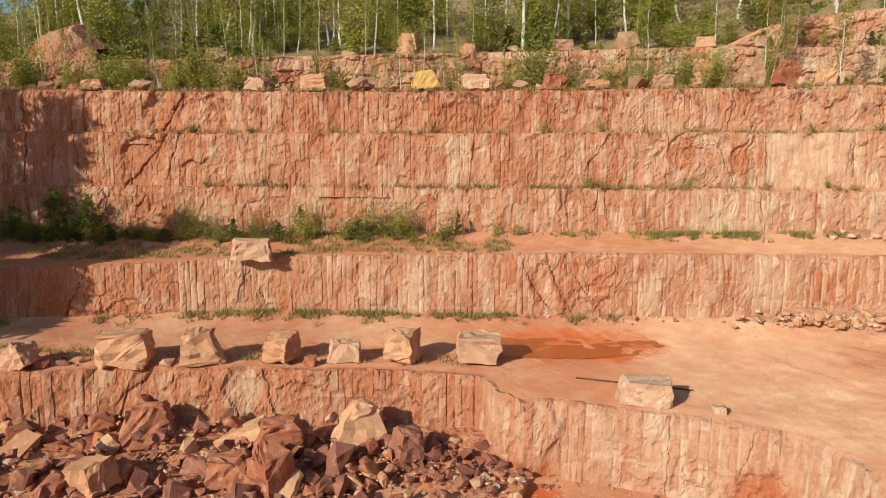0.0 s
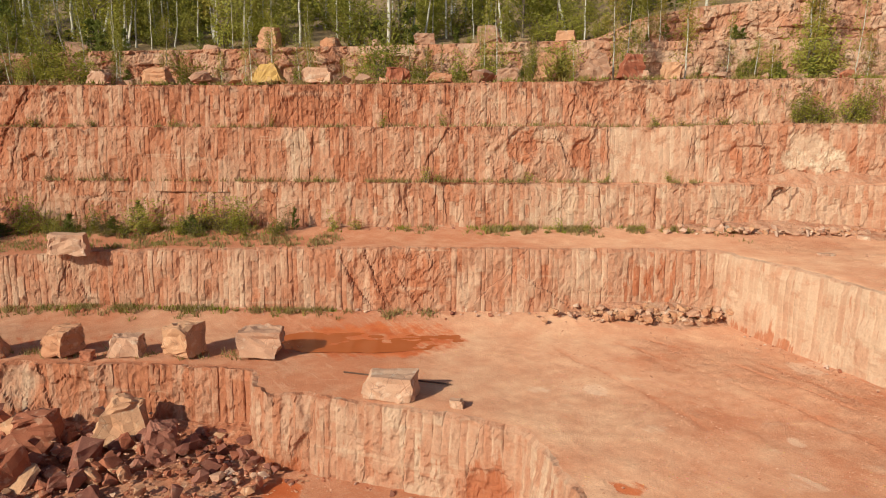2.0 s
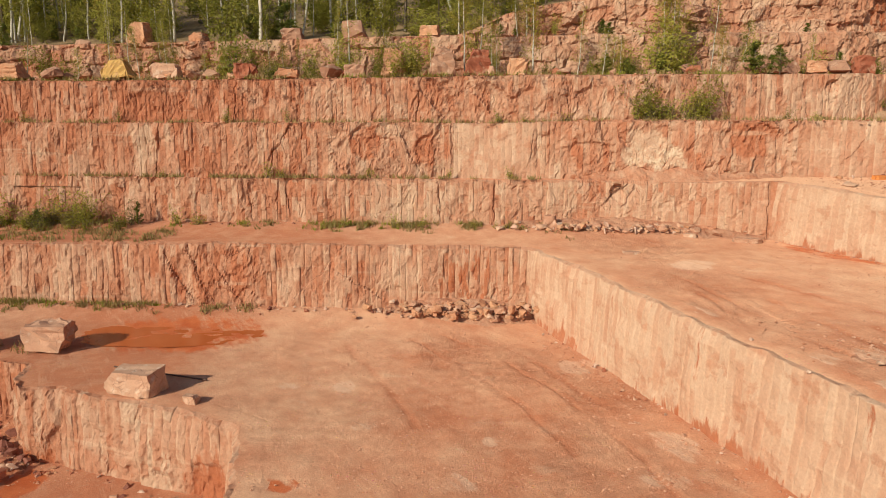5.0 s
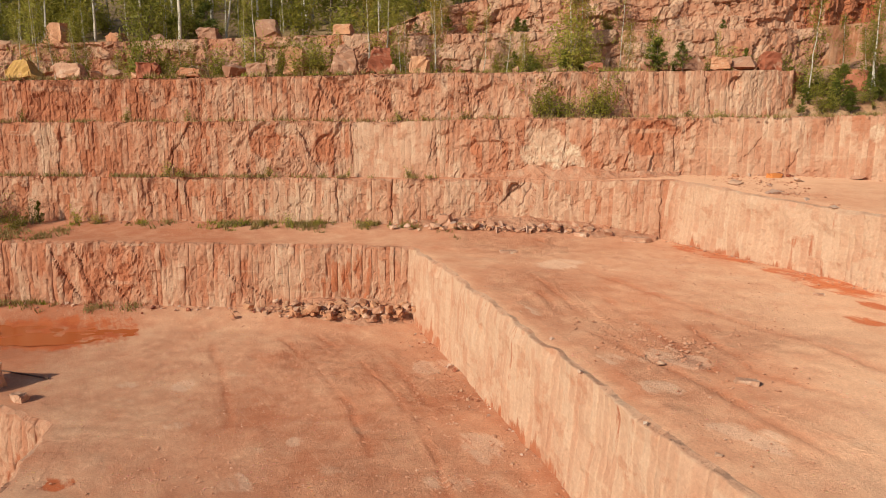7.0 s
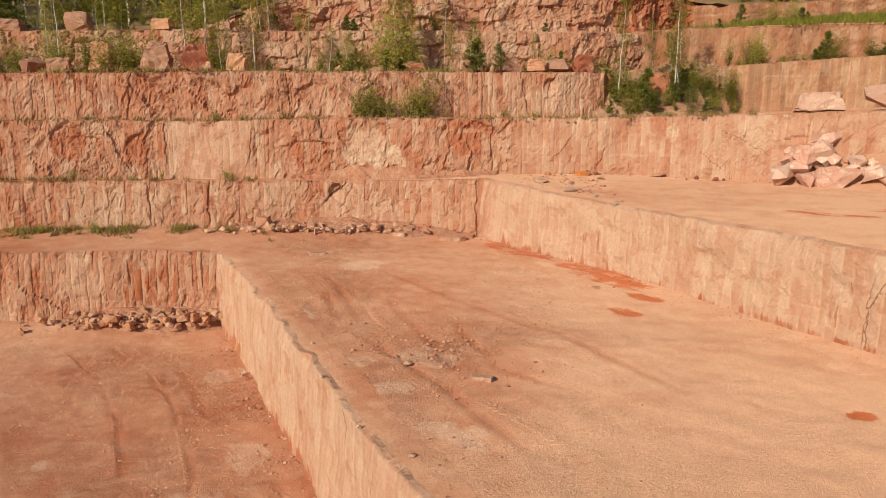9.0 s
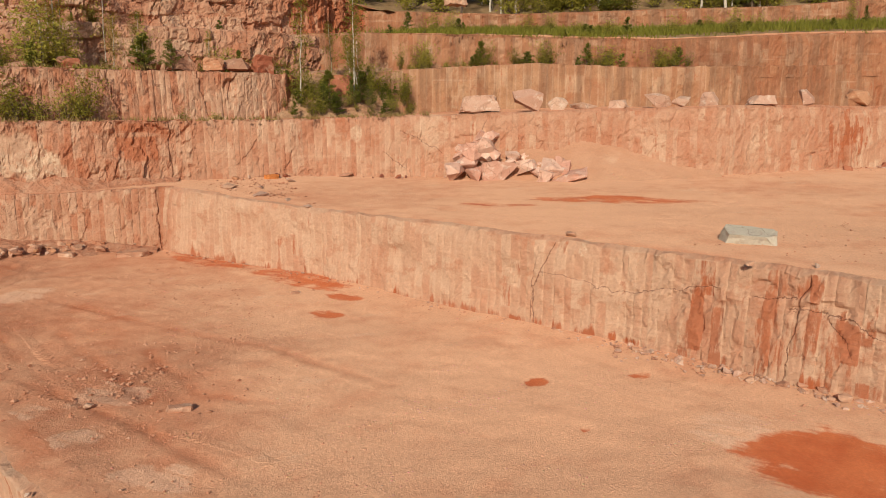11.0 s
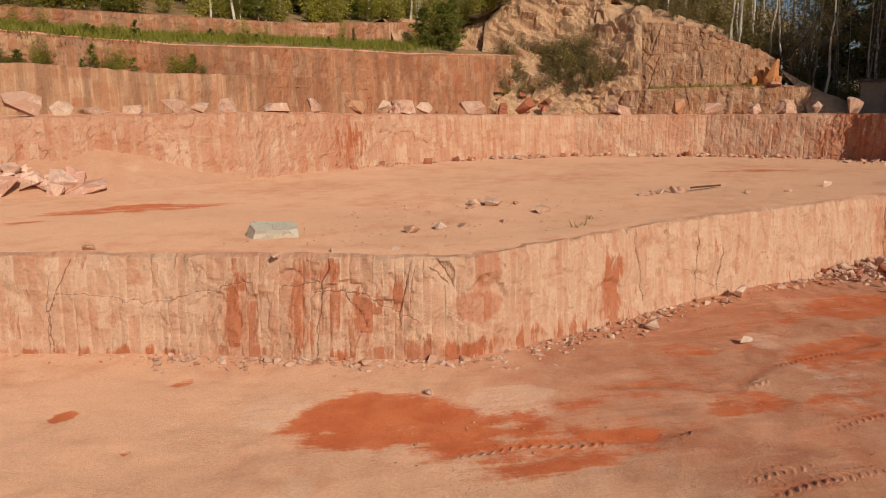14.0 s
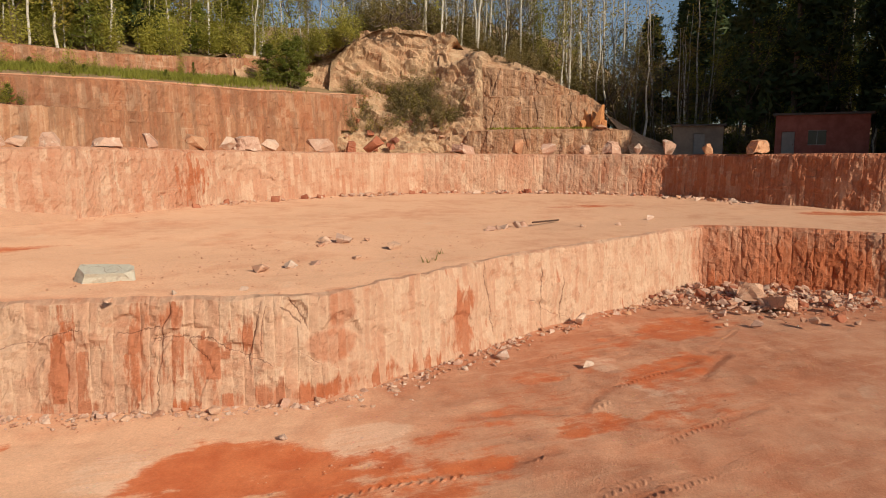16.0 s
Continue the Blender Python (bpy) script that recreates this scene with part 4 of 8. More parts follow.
rock_face("rock_face_low", W1, "drilled sandstone face with split strips", 11, floor="ground_middle_bench", tone=0.2, chips=0.07, flute=1.2, facets=0.06, tones=[(28, 60, 0.38), (60, 70, 0.5), (70, 140, 0.93)],
          seams=[(49.1, 0.82, 49.5, 0.51, 0.09), (49.5, 0.51, 50.5, 0.13, 0.11), (50.4, 0.98, 50.7, 0.64, 0.09), (50.7, 0.64, 51.3, 0.2, 0.08), (52.7, 0.76, 54.2, 1.04, 0.1), (52.2, 0.52, 53.4, 0.05, 0.08),
                 (56.6, 0.16, 58.2, 0.6, 0.08), (58.2, 0.6, 59.4, 0.97, 0.08), (59.3, 0.55, 61.4, 0.19, 0.08), (23.9, 0.92, 22.4, 0.0, 0.12), (32.9, 0.76, 32.6, 0.5, 0.08)],
          scoops=[(52.3, 0.75, 1.6, 0.45, 0.16), (50.2, 0.4, 0.9, 0.5, 0.14), (20, 0.5, 2.6, 0.6, 0.15)], patches=[(52.4, 0.5, 1.6, 0.5, 0.12), (62.5, 0.6, 1.4, 0.5, 0.75), (33.5, 0.5, 1.5, 0.8, 0.5), (42, 0.5, 3, 0.6, 0.5)],
          cracks=[(23.2, 0.4, 0.12, 0, 1), (33.0, 0.2, 0.10, 0.5, 1), (51.0, -0.55, 0.08, 0.0, 0.95), (52.6, -0.2, 0.06, 0.2, 1), (54.9, 0.3, 0.10, 0.75, 1), (45.7, 0.02, 0.06, 0.2, 1),
                  (58.5, 0.5, 0.05, 0.2, 0.95), (97.5, 0.05, 0.05, 0, 1)],
          smooth=[(71, 140, 0.4)], skip=[(50, 55)], stains=[(22, 0.4, 3.0, 0.8, 0.6), (66.5, 0.4, 2.0, 0.8, 0.42), (73, 0.02, 3, 0.12, 0.7), (86, 0.0, 5, 0.12, 0.7)], rows=24)
rock_face("rock_face_middle", W2, "pale drilled sandstone face of the middle bench", 23, floor="ground_upper_bench", tone=0.2, tones=[(30, 58, 0.32), (58, 74, 0.56), (74, 84, 0.6), (84, 112, 0.95), (112, 146, 0.97), (146, 190, 0.26)],
          seams=[(108.7, 0.55, 110.3, 0.59, 0.05), (110.3, 0.59, 112.4, 0.73, 0.06), (113.9, 0.72, 114.9, 0.77, 0.08), (114.9, 0.66, 116.0, 0.68, 0.08), (116.0, 0.68, 117.7, 0.38, 0.07), (118.4, 0.87, 118.7, 0.76, 0.09), (117.7, 0.85, 117.7, 0.55, 0.09),
                 (121.6, 0.88, 121.6, 0.05, 0.06), (118.8, 0.43, 119.2, 0.37, 0.05), (129.6, 0.9, 129.2, 0.01, 0.08), (130.8, 0.37, 133.2, 0.05, 0.07), (134.1, 0.9, 134.2, 0.09, 0.07), (135.7, 0.9, 135.7, 0.13, 0.07), (106.6, 0.65, 109.2, 0.57, 0.05)] +
                [(106.9, 0.97, 106.2, 0.4, 0.08), (106.2, 0.4, 106.2, 0.05, 0.08), (51.3, 1.02, 51.3, 0.74, 0.12), (53.7, 1.03, 53.6, 0.62, 0.15), (54.2, 0.83, 54.3, 0.41, 0.09), (63.9, 0.95, 64.0, 0.38, 0.11), (67.5, 1.05, 67.5, 0.35, 0.09),
                 (51.7, 0.65, 51.8, 0.4, 0.1), (75.6, 1.0, 74.5, 0.6, 0.4), (83.6, 1.0, 83.8, 0.1, 0.06)],
          patches=[(120.1, 0.86, 0.5, 0.2, 0.35), (119.7, 0.49, 0.8, 0.16, 0.4), (108.1, 0.95, 0.15, 0.12, 1.5), (126.4, 0.45, 0.4, 0.12, 1.0), (23, 0.6, 2.0, 0.6, 0.05), (47, 0.5, 4, 0.5, 0.5), (61.0, 0.5, 1.6, 0.5, 0.8)],
          cracks=[(75.4, 0.45, 0.24, 0.45, 1), (53.0, -0.2, 0.12, 0.5, 1), (61.6, 0.1, 0.08, 0.0, 0.9), (106.2, 0.1, 0.06, 0.0, 0.8), (114.9, 0.1, 0.06, 0.0, 1), (117.4, 0.15, 0.08, 0.3, 0.95),
                  (116.0, -0.6, 0.06, 0.3, 0.7), (119.3, -0.5, 0.05, 0.7, 1), (127.8, -0.2, 0.06, 0.1, 1), (131.5, 0.0, 0.07, 0.0, 0.8), (133, 0.05, 0.06, 0.0, 0.6), (146.1, 0, 0.05, 0, 1), (40, 0.3, 0.1, 0, 1)],
          stains=[(112.2, 0.35, 0.45, 0.55, 0.75), (114.2, 0.39, 0.7, 0.6, 0.8), (115.2, 0.5, 1.8, 0.5, 0.4), (114.6, 0.85, 0.6, 0.16, 0.75), (115.2, 0.89, 0.3, 0.15, 0.7), (116.1, 0.36, 0.45, 0.4, 0.7), (117.1, 0.65, 0.25, 0.2, 0.6), (125.9, 0.3, 0.8, 0.4, 0.9), (126.7, 0.6, 0.5, 0.2, 0.7), (120.5, 0.09, 1.0, 0.12, 0.8), (119.5, 0.05, 3.5, 0.12, 0.8), (110, 0.02, 22, 0.08, 0.5),
                  (152.5, 0.35, 3.4, 0.5, 1.3), (147.5, 0.1, 1.0, 0.3, 0.8), (88, 0.0, 6, 0.1, 0.6)],
          scoops=[(75.1, 0.78, 0.5, 0.24, 0.5), (113.8, 0.76, 0.5, 0.16, 0.12), (115.6, 0.62, 0.9, 0.18, 0.16), (116.9, 0.42, 0.8, 0.24, 0.15), (118.6, 0.82, 0.4, 0.15, 0.16), (120.1, 0.5, 0.8, 0.28, 0.16), (112.5, 0.45, 0.35, 0.4, 0.09), (121.9, 0.3, 0.5, 0.3, 0.12), (125.8, 0.25, 0.9, 0.3, 0.14), (129.5, 0.6, 0.4, 0.3, 0.12), (131.6, 0.2, 0.9, 0.2, 0.14)],
          smooth=[(84.5, 110, 0.4), (110, 124, 0.68), (124, 147, 0.6)], rows=34, step=0.11)
# past 175 the tone paints in shade on the end turned from the sun
rock_face("rock_face_upper", W3, "rough drilled sandstone face of the upper bench", 37, floor="ground_block_bench", tone=0.16, tones=[(28, 56, 0.26), (56, 64, 0.55), (64, 72, 0.68), (72, 84, 0.45), (84, 112, 0.66), (112, 127, 0.68), (127, 173, 0.72), (175.5, 240, 0.1)],
          seams=[(45.7, 0.75, 45.5, 0.05, 0.1), (54.3, 0.95, 53.2, 0.49, 0.09), (53.2, 0.49, 53.0, 0.1, 0.07), (61.5, 0.76, 62.6, 0.2, 0.09), (64.7, 0.95, 64.7, 0.4, 0.14), (58.6, 0.38, 60.3, 0.63, 0.08), (70.0, 0.75, 69.8, 0.45, 0.16),
                 (15.6, 0.95, 15.4, 0.05, 0.14), (19.0, 0.9, 19.2, 0.38, 0.11), (19.2, 0.38, 20.0, 0.06, 0.1), (25.3, 0.95, 23.8, 0.44, 0.14), (23.8, 0.44, 22.4, 0.02, 0.16), (26.0, 0.8, 25.4, 0.31, 0.1), (74.1, 0.95, 74.5, 0.6, 0.14)] +
                [(82.1, 0.46, 81.8, 0.2, 0.12), (84.7, 0.95, 84.7, 0.1, 0.07), (89.4, 0.64, 88.7, 0.36, 0.09), (91.5, 0.43, 91.1, 0.1, 0.09), (97.2, 0.37, 98.4, 0.11, 0.08), (98.4, 0.75, 100.7, 0.38, 0.08)],
          scoops=[(59.2, 0.66, 1.1, 0.32, 0.22), (63.4, 0.52, 1.3, 0.32, 0.14), (23.6, 0.44, 1.8, 0.6, 0.4), (77.4, 0.55, 2.0, 0.4, 0.2), (83.2, 0.7, 2.0, 0.4, 0.15), (71.5, 0.5, 1.5, 0.5, 0.2)],
          patches=[(59.2, 0.66, 1.0, 0.28, -0.1), (63.4, 0.52, 1.2, 0.28, 0.15), (44.9, 0.41, 0.7, 0.5, 0.9), (61.0, 0.85, 1.1, 0.12, 0.95), (65.5, 0.75, 0.7, 0.4, 0.95), (77.0, 0.62, 1.3, 0.3, 1.1), (78.2, 0.35, 1.3, 0.25, 1.4), (76.3, 0.4, 0.8, 0.3, 1.25), (81.1, 0.36, 0.6, 0.16, 0.3), (100.0, 0.74, 1.1, 0.31, 1.1), (95.5, 0.76, 0.35, 0.14, 1.3), (83.2, 0.72, 1.6, 0.3, 0.1), (22.7, 0.2, 1.4, 0.3, -0.1)],
          cracks=[(45.0, 0.0, 0.07, 0, 0.9), (64.4, 0.08, 0.10, 0.0, 1), (70.2, 0.05, 0.14, 0.2, 0.85), (74.2, 0.3, 0.22, 0.3, 0.9), (78.4, 0.4, 0.12, 0.2, 0.6), (103, 0.3, 0.07, 0, 0.9)],
          stains=[(127, 0.5, 1.5, 0.6, 0.6)], skip=[(57, 64), (72, 86), (100, 126)], smooth=[(65, 70, 0.4), (86, 126, 0.6), (128, 172, 0.6)], rows=26)
rock_face("rock_face_top", W4, "red drilled sandstone face below the brush", 41, floor="ground_top_bench", tone=0.12, tones=[(28, 40, 0.2), (40, 54, 0.14), (54, 66, 0.42), (66, 92, 0.58)],
          seams=[(46.0, 0.02, 47.6, 0.75, 0.1), (43.3, 0.5, 43.6, 0.8, 0.1), (54.5, 0.1, 55.5, 0.65, 0.08), (50.5, 0.75, 50.5, 0.2, 0.09), (62.8, 0.64, 64.1, 0.2, 0.08), (64.5, 0.48, 66.2, 0.85, 0.08), (15.3, 0.98, 15.2, 0.2, 0.14),
                 (19.6, 0.95, 19.4, 0.08, 0.14), (26.2, 0.9, 24.7, 0.0, 0.25), (62.6, 0.96, 62.3, 0.14, 0.08), (72.0, 0.95, 72.1, 0.35, 0.16), (86.8, 0.93, 87.2, 0.11, 0.1), (81.8, 0.87, 82.3, 0.12, 0.08), (88.9, 0.85, 88.6, 0.6, 0.2)],
          scoops=[(25.2, 0.5, 1.6, 0.8, 0.5), (45.2, 0.4, 2.2, 0.45, 0.16), (88.7, 0.7, 0.5, 0.2, 0.35), (64.8, 0.5, 1.5, 0.5, 0.15)], patches=[(45.2, 0.35, 2.4, 0.4, -0.2), (25.6, 0.3, 1.0, 0.4, -0.2), (27.3, 0.5, 1.0, 0.4, 0.5), (89.5, 0.5, 1.5, 0.6, 0.9)],
          cracks=[(72.3, 0.05, 0.13, 0.15, 1), (18.6, 0.1, 0.2, 0, 1), (26, 0.3, 0.35, 0, 1), (44.5, 0.4, 0.15, 0.3, 1), (80, 0.1, 0.06, 0, 0.7)], skip=[(24, 29), (62, 78)], rows=20)
rock_face("rock_face_far_lower", W4A, "pale orange drilled face behind the blocks", 53, mat=ROCK_OLD, floor="ground_ledge", tone=0.75, tones=[(24, 60, 0.34)], rows=14, step=0.2, width=(0.35, 0.75), smooth=[(0, 60, 0.7)])
rock_face("rock_face_far_middle", W4B, "dark streaked drilled face over the ledge", 59, mat=ROCK_OLD, floor="ground_grass_bench", tone=0.30, tones=[(0, 20, 0.45)], rows=14, step=0.2, width=(0.35, 0.75), smooth=[(0, 60, 0.7)])
rock_face("rock_face_far_top", W5, "low red face below the wood", 61, lip=3.2, mat=ROCK_OLD, tone=0.4, rows=10, step=0.22, width=(0.4, 0.9))
rock_face("rock_face_cliff", W5L, "cream broken step of jointed sandstone", 67, tone=0.62, tones=[(20, 48, 0.45), (68, 90, 0.75)], rows=30, step=0.13, rough=0.1, facets=0.07, flute=0.5, joints=0.34, width=(0.35, 0.9),
          skip=[(0, 60)], lip=3.0, lip_tone=0.1)
rock_face("rock_face_cliff_crown", W5U, "tall jointed sandstone cliff with dark red columns", 68, tone=0.5, tones=[(8, 28, 0.72), (31, 60, 0.0)], rows=38, step=0.12, rough=0.12, facets=0.09, flute=1.0, joints=0.4, width=(0.3, 0.8), depth=0.16,
          skip=[(-6, 27)], lip=3.2, stains=[(38, 0.5, 8, 0.9, 0.45)], lip_tone=0.0)


# ---------------------------------------------------------------- slopes of debris and earth
def slope(name, lines, label, seed, nu=90, nv=60, rough=0.3, tone=0.5, mat=None, stain=0.0, facets=0.15, hollows=()):
    """A surface lofted over plan lines (x, y, z), broken up by noise."""
    L = np.array(lines, float)
    ku, kv = np.linspace(0, 1, L.shape[1]), np.linspace(0, 1, L.shape[0])
    u, v = np.linspace(0, 1, nu), np.linspace(0, 1, nv)
    across = np.array([[np.interp(u, ku, L[r, :, k]) for k in range(3)] for r in range(L.shape[0])])
    G = np.array([[np.interp(v, kv, across[:, k, c]) for c in range(nu)] for k in range(3)])
    X, Y, Z = (g.T for g in G)
    edge = np.clip(np.minimum(np.minimum(v, 1 - v)[:, None] * 8, np.minimum(u, 1 - u)[None, :] * 12), 0, 1)
    a = X * 0.7 + Y * 0.7
    n1 = fbm(a * 0.5, Z * 0.6 + (X - Y) * 0.3, seed) * 1.6 + 0.5 * fbm(a * 2, Z * 2 + (X - Y), seed + 3)
    c = cells(a * 0.9, Z * 1.1 + (X - Y) * 0.5, seed + 7) - 0.5
    d = edge * (rough * n1 + facets * c)
    X, Y, Z = X - d * 0.6, Y - d * 0.45, Z + d * 0.6
    for hx, hy, hz, hr, deep in hollows:
        r = np.sqrt((X - hx) ** 2 + (Y - hy) ** 2 + (Z - hz) ** 2) / hr + 0.2 * fbm(Y * 0.9, Z * 0.9, seed + 9)
        push = deep * (1 - step01(r, 0.35, 1.0))
        X, Y = X + 0.95 * push, Y + 0.3 * push
    V = np.stack([X.ravel(), Y.ravel(), Z.ravel()], 1)
    me = quick_mesh(name, V, grid_faces(nv, nu), mat or ROCK, {"tone": np.full(V.shape[0], tone), "piece": np.full(V.shape[0], 0.5), "stain": np.full(V.shape[0], stain),
                                                         "wet": np.zeros(V.shape[0])}, smooth=False)
    return tagged(new(name, me), label, "slope", kind="structure")


base = [(100.5, 30.5), (102.2, 27), (103.3, 23.5), (104.2, 20), (104.8, 17), (105.2, 14.5)]
rise = [(-1.0, [7.2] * 6), (0.2, [7.9, 7.9, 7.9, 7.8, 7.8, 7.8]), (2, [10.5, 10.2, 9.8, 9.5, 9.7, 9.4]), (4, [13.0, 13.2, 12.3, 11.7, 12.3, 12.8]), (6.5, [15.5, 17, 16.6, 15.6, 16.4, 16.4]),
        (7.6, [17, 20, 20.2, 18.8, 19.2, 18.0]), (9.5, [18.5, 22.0, 22.4, 21.4, 20.6, 18.6]), (13, [19, 22.2, 22.4, 21.6, 20.6, 18.4])]
slope("rock_slope_gully", [[(bx + 0.95 * r * f, by + 0.3 * r * f, z) for (bx, by), z, f in zip(base, zs, (1, 1, 1, 0.9, 0.65, 0.38))] for r, zs in rise], "broken sandy slope with brush and fallen stones", 71, mat=ROCK_EARTH, nu=190, nv=160, rough=0.7, tone=0.68, stain=0.18, facets=0.8, hollows=[(110.2, 17.8, 19.2, 2.3, 4.0), (109.4, 20.6, 18.6, 1.2, 1.4), (106.6, 25.5, 12.5, 1.1, 1.0), (105.2, 21.5, 10.5, 1.0, 1.0)])
H1 = [(110, 21, 7.5, 10.2), (106.4, 18.6, 7.5, 10.2), (104.9, 16.4, 7.5, 10.2), (104.6, 13.5, 7.5, 10.3), (105.4, 8, 7.5, 10.4), (105.6, 1.5, 7.5, 10.4), (106.6, -0.5, 7.5, 10.3), (112, -2, 7.5, 9.5)]
H2 = [(113, 20, 10, 13.6), (109, 17.6, 10.2, 13.8), (107.2, 15.6, 10.2, 13.9), (107.0, 13, 10.2, 13.9), (107.4, 8, 10.3, 14.0), (107.7, 4, 10.3, 14.0), (109, 2.5, 10.3, 13.0), (113, 2, 10.3, 12.0)]
H3 = [(115, 20, 13.6, 17.0), (111, 18, 13.6, 17.2), (109.4, 16, 13.7, 17.4), (109.0, 14, 13.7, 17.2), (109.4, 10, 13.8, 16.6), (109.8, 6.5, 13.8, 15.0), (110.6, 5, 13.8, 14.6), (113, 5, 13.8, 14.4)]
for k, (plan, lab) in enumerate(((H1, "low stepped rock face with a grassy ledge"), (H2, "pale stepped rock face under the mound"), (H3, "cream top step of the mound"))):
    rock_face("rock_face_mound", plan, lab, 81 + k, mat=ROCK_OLD, tone=0.8 + 0.1 * k, rows=24, step=0.14, rough=0.16, facets=0.07, width=(0.4, 0.9), flute=0.8, lip=3.0,
              cracks=[(4.5, 0.3, 0.12, 0, 1), (9.0, -0.2, 0.1, 0.2, 1), (12.5, 0.1, 0.08, 0, 0.8)])
slope("rock_slope_head", [[(98.5, 39.0, 15.0), (103.0, 37.0, 13.8), (106.6, 33.8, 13.2), (108.4, 29.6, 13.4)], [(99.6, 40.2, 16.8), (104.2, 38.2, 16.4), (108.2, 35.0, 16.6), (110.2, 30.4, 17.6)],
                          [(101, 42, 18.3), (106, 39.8, 18.7), (110.5, 36.6, 19.2), (112.4, 31.4, 20.6)], [(104, 46, 18.2), (109, 44, 18.6), (114, 40, 19.6), (117, 33, 20.8)]],
      "sandy head of the gully below the wood", 107, mat=ROCK_EARTH, nu=60, nv=50, rough=0.4, tone=0.55, facets=0.4)
slope("rock_slope_cap", [[(109.6, 20.5, 17.4), (110.2, 17, 17.3), (110.6, 12, 16.6), (111, 7.5, 15.0)], [(111.6, 21, 20.2), (112.2, 17.5, 19.4), (112.4, 12.5, 18.0), (112.4, 8, 16.2)],
                         [(115, 22, 21.2), (115.5, 18, 20.2), (115.5, 13, 18.6), (115.5, 8, 16.8)]], "sandy crown of the mound below the trees", 109, mat=ROCK_EARTH, nu=50, nv=30, rough=0.35, tone=0.6, facets=0.2)
slope("rock_slope_mound", [[(105.8, -0.5, 7.4), (105.2, -3, 7.4), (107, -5.5, 7.4), (111, -6.5, 7.4)], [(107, 0.2, 9.6), (107, -1.5, 9.0), (108.3, -3.3, 8.8), (111, -4, 8.6)],
                           [(108.2, 1.6, 11.2), (108.6, 0, 10.6), (109.6, -0.8, 10.3), (112, -1.5, 10.0)], [(110.5, 4, 14.2), (110.8, 3, 12.6), (111.6, 2, 11.8), (114, 1, 11.0)]],
      "loose orange earth mound beside the step", 91, mat=ROCK_EARTH, nu=40, nv=40, rough=0.25, tone=0.5, facets=0.1)
slope("rock_slope_brush", [[(43.3, 46.8, 6.8), (46, 45.8, 6.8), (49, 45.6, 6.8), (52.5, 47, 6.9)], [(44, 48.6, 8.2), (46.8, 48.2, 8.0), (49.6, 48.2, 7.8), (53, 49.5, 7.6)],
                           [(44.5, 51, 9.6), (47.5, 51, 9.6), (50.5, 51, 9.6), (53.5, 52, 9.6)], [(45, 54, 9.9), (48.5, 54.5, 10.4), (51.5, 55, 10.8), (55, 55, 11.2)]],
      "stony brush slope between two faces", 93, mat=ROCK_EARTH, nu=50, nv=40, rough=0.3, tone=0.4, facets=0.25)
slope("spoil_heap", [[(-39, 50.0, 11.6), (-36.5, 49.6, 11.6), (-34, 49.6, 11.6), (-31.5, 50.2, 11.6)], [(-38, 51, 12.6), (-36, 51, 14.0), (-34, 51, 14.6), (-32.2, 51.2, 12.9)],
                     [(-38, 53, 12.9), (-36, 53, 14.6), (-34.2, 53, 15.2), (-32, 53, 13.2)], [(-38, 56, 12.4), (-36, 56, 13.2), (-34, 56, 13.6), (-31.5, 56, 12.4)]],
      "heap of bare red spoil at the edge of the wood", 105, nu=50, nv=40, rough=0.25, tone=0.35, facets=0.15)
slope("sand_heap", [[(52.0, 39.6, 3.2), (54.5, 36.6, 3.1), (57.6, 33.0, 3.1), (61.3, 31.0, 3.1), (66, 29.8, 3.1)], [(53.0, 40.5, 4.6), (55.8, 38.0, 4.8), (59.5, 35.0, 4.8), (62.6, 33.2, 4.3), (66, 31.4, 3.8)],
                    [(53.5, 41, 5.9), (57, 38.6, 6.4), (60.8, 36.0, 6.2), (63.5, 34.0, 5.0), (66.3, 32.2, 3.9)], [(54, 41.5, 5.9), (58, 38.8, 6.5), (61.8, 36.5, 6.2), (64.5, 34.4, 4.9), (67, 32.6, 3.7)]],
      "smooth heap of pale sand against the face", 95, nu=60, nv=40, rough=0.2, tone=0.5, mat=HEAP_SAND, facets=0.08)
slope("rubble_bed", [[(-27, 20.0, -7.35), (-18, 19.2, -7.35), (-8, 20.0, -7.35), (-3, 21.8, -7.35), (1.2, 23.4, -7.35)], [(-27, 22.5, -7.1), (-18, 22, -7.05), (-9, 22.5, -7.1), (-3.4, 23.6, -7.15), (0.6, 24.2, -7.15)],
                     [(-27, 24.5, -6.8), (-18, 24.8, -6.8), (-9, 25.4, -6.9), (-3.2, 25.8, -6.9), (-0.2, 25.6, -6.8)], [(-27, 26, -6.5), (-18, 27.2, -6.5), (-9, 28, -6.6), (-3, 28, -6.4), (-0.5, 27.4, -6.2)]],
      "bed of small red rubble in the pit", 97, nu=130, nv=60, rough=0.22, tone=0.08, facets=0.28)
slope("rubble_bed_foot", [[(13.2, 35.6, -4.1), (16, 34.8, -4.1), (19.3, 34.6, -4.1), (22.6, 35.3, -4.1)], [(13.6, 36.2, -3.5), (16, 36, -3.3), (19.3, 36, -3.2), (21.9, 36.4, -3.5)],
                          [(13.6, 37.2, -3.4), (16, 37.2, -2.9), (19.3, 37.3, -2.9), (21.8, 37.4, -3.3)]], "low bank of broken stone at the foot of the face", 99, nu=60, nv=24, rough=0.12, tone=0.5, facets=0.2)
